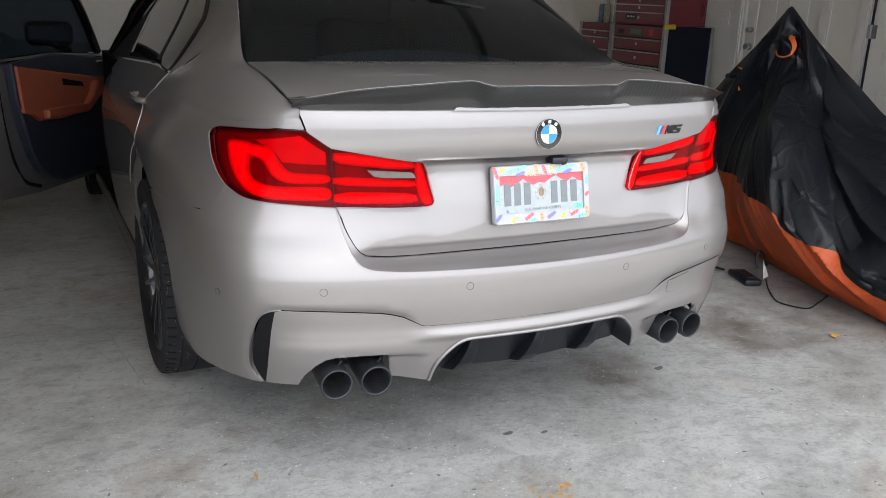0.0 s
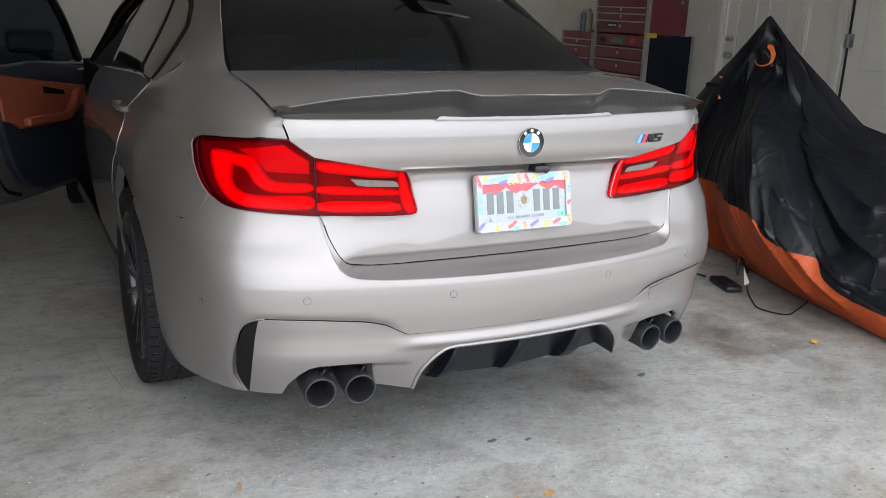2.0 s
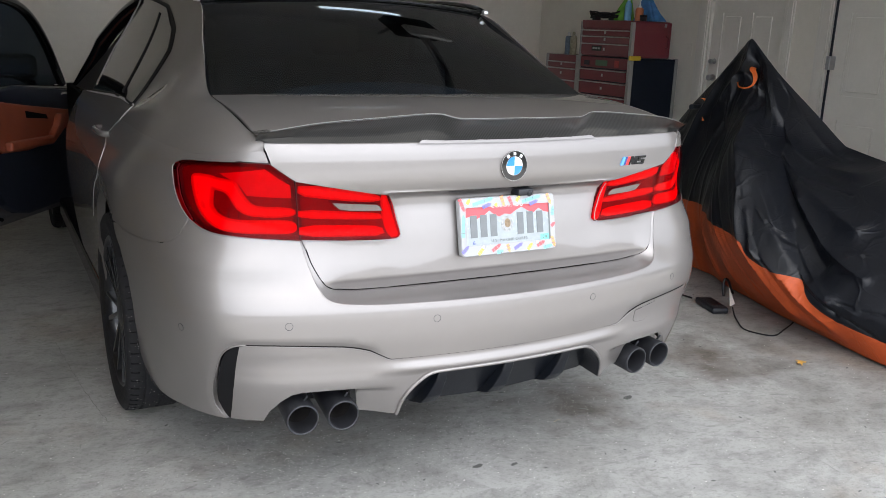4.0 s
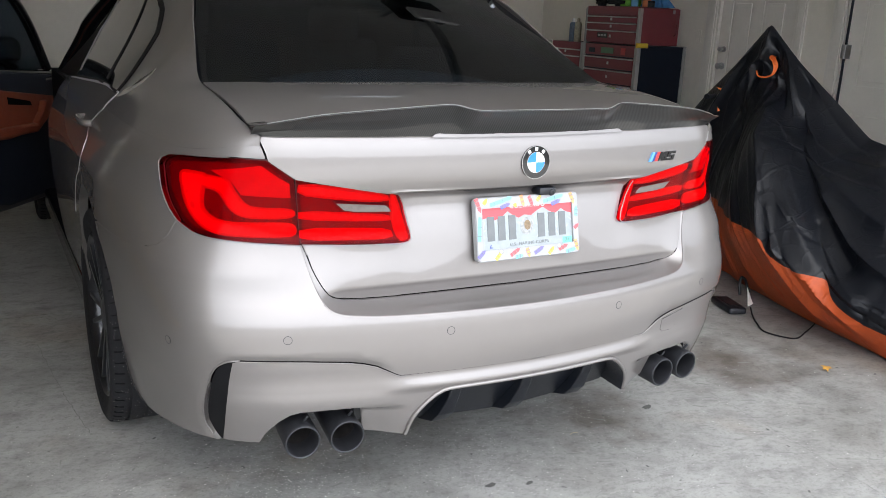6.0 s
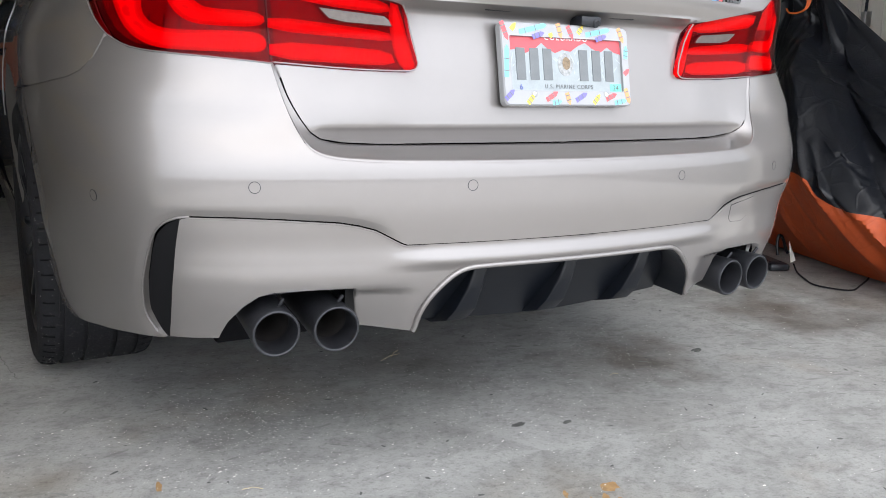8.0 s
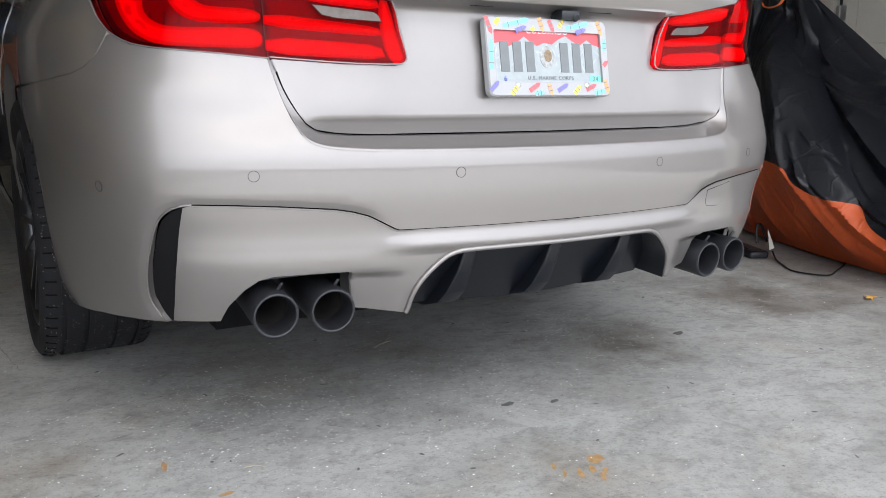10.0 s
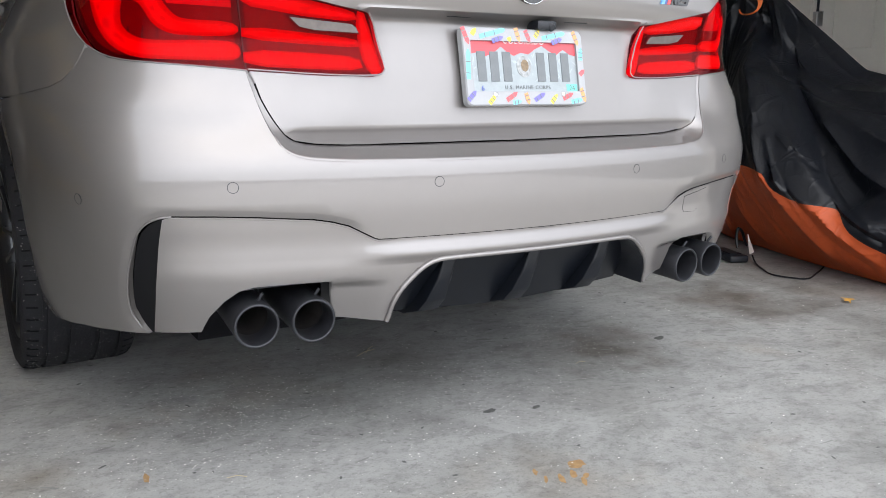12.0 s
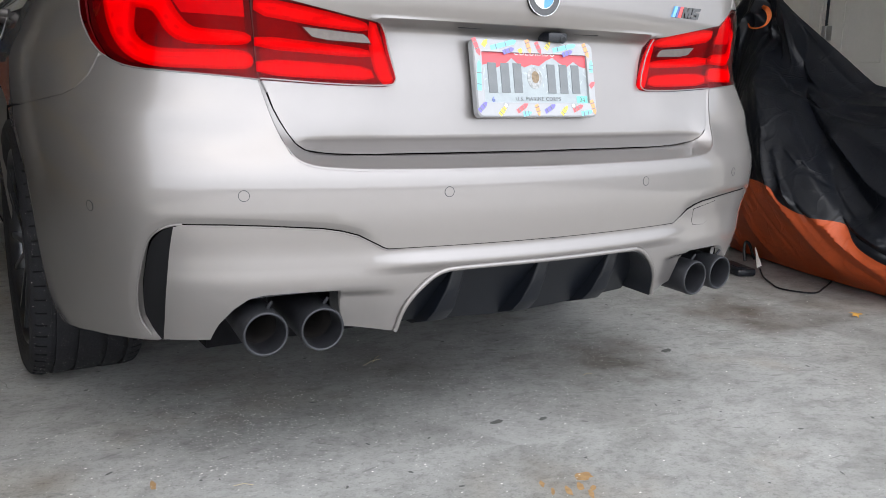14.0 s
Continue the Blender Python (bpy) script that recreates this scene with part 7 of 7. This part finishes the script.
part("plate", boxed(-0.006, 0.0, -0.036, 0.036, -0.058, 0.058, 0.002), WALL, outlet)
part("socket", boxed(-0.008, -0.005, -0.017, 0.017, -0.035, 0.035, 0.002), WALL, outlet)

# ---- specks and stains on the slab ----
bm = bmesh.new()
for k in range(4600):
    pick = random.random()
    if pick < 0.40:
        x, y = random.gauss(-0.25, 0.55), random.gauss(0.30, 0.28)
    elif pick < 0.52:
        # thicker where the tyres and pipes have dropped it
        x, y = random.gauss(-0.55, 0.10), random.gauss(0.40, 0.16)
    elif pick < 0.60:
        x, y = random.gauss(0.58, 0.07), random.gauss(0.55, 0.14)
    else:
        x, y = random.uniform(-1.8, 2.2), random.uniform(-0.78, 1.6)
    r = random.choice((0.0005, 0.0006, 0.0007, 0.0008, 0.0008, 0.0009, 0.001, 0.0012, 0.0017))
    a = random.uniform(0, 6.28)
    n = 5
    stretch = random.uniform(1, 2.2)
    vs = [bm.verts.new((x + r * stretch * math.cos(a + i * 6.283 / n), y + r * math.sin(a + i * 6.283 / n), 0.0006)) for i in range(n)]
    tip = bm.verts.new((x, y, 0.0006 + r * 0.8))
    for i in range(n):
        bm.faces.new((vs[i], vs[(i + 1) % n], tip))
tagged(part("grit", bm, material("pale_grit", (0.78, 0.76, 0.72), 0.7, vary=0.2, size=30)), "pale grit and crumbs scattered on the slab", "grit", kind="stuff")


def blot(bm, x, y, lx, ly, turn, seed):
    n = 16
    pts = []
    for i in range(n):
        a = 6.283 * i / n
        k = 1 + 0.45 * noise.noise((math.cos(a) * 1.7 + seed, math.sin(a) * 1.7, seed * 0.37))
        p = Matrix.Rotation(radians(turn), 3, "Z") @ Vector((lx * k * math.cos(a), ly * k * math.sin(a), 0))
        pts.append(bm.verts.new((x + p.x, y + p.y, 0.0007)))
    bm.faces.new(pts)


STAIN = material("rust_stain", (0.36, 0.22, 0.10), 0.7, vary=0.3, size=60)
bm = bmesh.new()
for k, (x, y, lx, ly, turn) in enumerate(((0.027, -0.198, 0.022, 0.016, 20), (-0.01, -0.232, 0.020, 0.007, 60), (-0.045, -0.236, 0.022, 0.006, 65), (-0.075, -0.222, 0.016, 0.004, 55), (-0.012, -0.268, 0.016, 0.006, 60), (0.008, -0.250, 0.014, 0.006, 40), (-0.075, -0.185, 0.014, 0.005, 60), (-1.05, -0.02, 0.03, 0.012, 20), (-0.93, 0.09, 0.022, 0.008, 70), (-0.83, 0.05, 0.020, 0.006, 30), (-0.78, 0.19, 0.02, 0.006, 80), (-0.70, 0.02, 0.016, 0.006, 10))):
    blot(bm, x, y, lx, ly, turn, 1.7 * k + 0.3)
tagged(part("rust_stains", bm, STAIN), "small rusty brown stains on the slab", "stain", kind="stuff")
bm = bmesh.new()
for k in range(120):
    blot(bm, random.uniform(-1.5, 2.2), random.uniform(-0.6, 1.3), random.uniform(0.002, 0.010), random.uniform(0.0015, 0.0045), random.uniform(0, 180), k * 0.71)
blot(bm, 0.836, 0.362, 0.024, 0.013, 20, 4.4)
blot(bm, 0.03, 0.135, 0.020, 0.010, 10, 5.4)
blot(bm, 0.145, 0.098, 0.014, 0.007, 15, 6.4)
tagged(part("dark_spots", bm, material("dark_oil_spot", (0.09, 0.09, 0.085), 0.6, vary=0.3, size=60)), "small dark oil spots on the slab", "stain", kind="stuff")


# a few dry blades of grass blown in
bm = bmesh.new()
for x, y, ln, turn in ((-0.042, 0.68, 0.040, 25), (-0.02, 0.70, 0.034, 48), (-0.62, 0.10, 0.020, -20), (0.46, 0.30, 0.016, 5)):
    m0 = pose(x, y, 0.002, 0, 0, turn)
    tube(bm, [m0 @ Vector((-ln, 0, 0)), m0 @ Vector((0, 0.002, 0.003)), m0 @ Vector((ln, -0.001, 0.0))], 0.0008, 5)
tagged(part("dry_grass", bm, material("dry_straw", (0.50, 0.42, 0.27), 0.7, vary=0.2, size=40)), "dry grass blades scattered on the slab", "grass", kind="stuff")


def hairline(bm, points, wide, seed):
    """A fine wandering crack, as a flat ribbon on the slab."""
    rng = random.Random(seed)
    line = [p + Vector((rng.uniform(-0.003, 0.003), rng.uniform(-0.003, 0.003), 0)) for p in rounded(points, 14)]
    last = None
    for a, b in zip(line, line[1:]):
        side = Vector((-(b - a).y, (b - a).x, 0)).normalized() * wide * rng.uniform(0.4, 1.0)
        pair = (bm.verts.new(a - side), bm.verts.new(a + side))
        if last:
            bm.faces.new((last[0], pair[0], pair[1], last[1]))
        last = pair


bm = bmesh.new()
hairline(bm, [(1.175, 0.66, 0.0008), (1.150, 0.36, 0.0008), (1.132, 0.10, 0.0008), (1.118, -0.14, 0.0008), (1.095, -0.40, 0.0008)], 0.0013, 3)
hairline(bm, [(-1.085, 1.80, 0.0008), (-1.055, 1.45, 0.0008), (-1.020, 1.15, 0.0008), (-0.985, 0.92, 0.0008)], 0.0013, 4)
hairline(bm, [(-0.30, 0.42, 0.0008), (-0.27, 0.36, 0.0008), (-0.285, 0.30, 0.0008), (-0.25, 0.22, 0.0008)], 0.0009, 5)
tagged(part("hairline_cracks", bm, material("crack_shadow", (0.19, 0.188, 0.18), 0.8, vary=0.2, size=60)), "fine dark hairline cracks in the slab", "crack", kind="stuff")
bm = bmesh.new()
scuff_rng = random.Random(11)
for k in range(150):
    x, y = scuff_rng.uniform(0.2, 2.1), scuff_rng.gauss(0.25, 0.42)
    if y > 1.1 or x > 1.0 + 0.9 * (1.4 - y):
        continue
    blot(bm, x, y, scuff_rng.uniform(0.010, 0.034), scuff_rng.uniform(0.0016, 0.0055), scuff_rng.gauss(-22, 16), 3.3 + k * 0.83)
for k in range(60):
    blot(bm, scuff_rng.uniform(-1.5, 0.2), scuff_rng.uniform(-0.2, 1.5), scuff_rng.uniform(0.008, 0.024), scuff_rng.uniform(0.0014, 0.0045), scuff_rng.gauss(20, 30), 7.3 + k * 0.59)
tagged(part("scuff_marks", bm, material("trowel_scuff", (0.235, 0.232, 0.222), 0.7, vary=0.2, size=30)), "faint darker trowel scuffs on the slab", "scuff", kind="stuff")
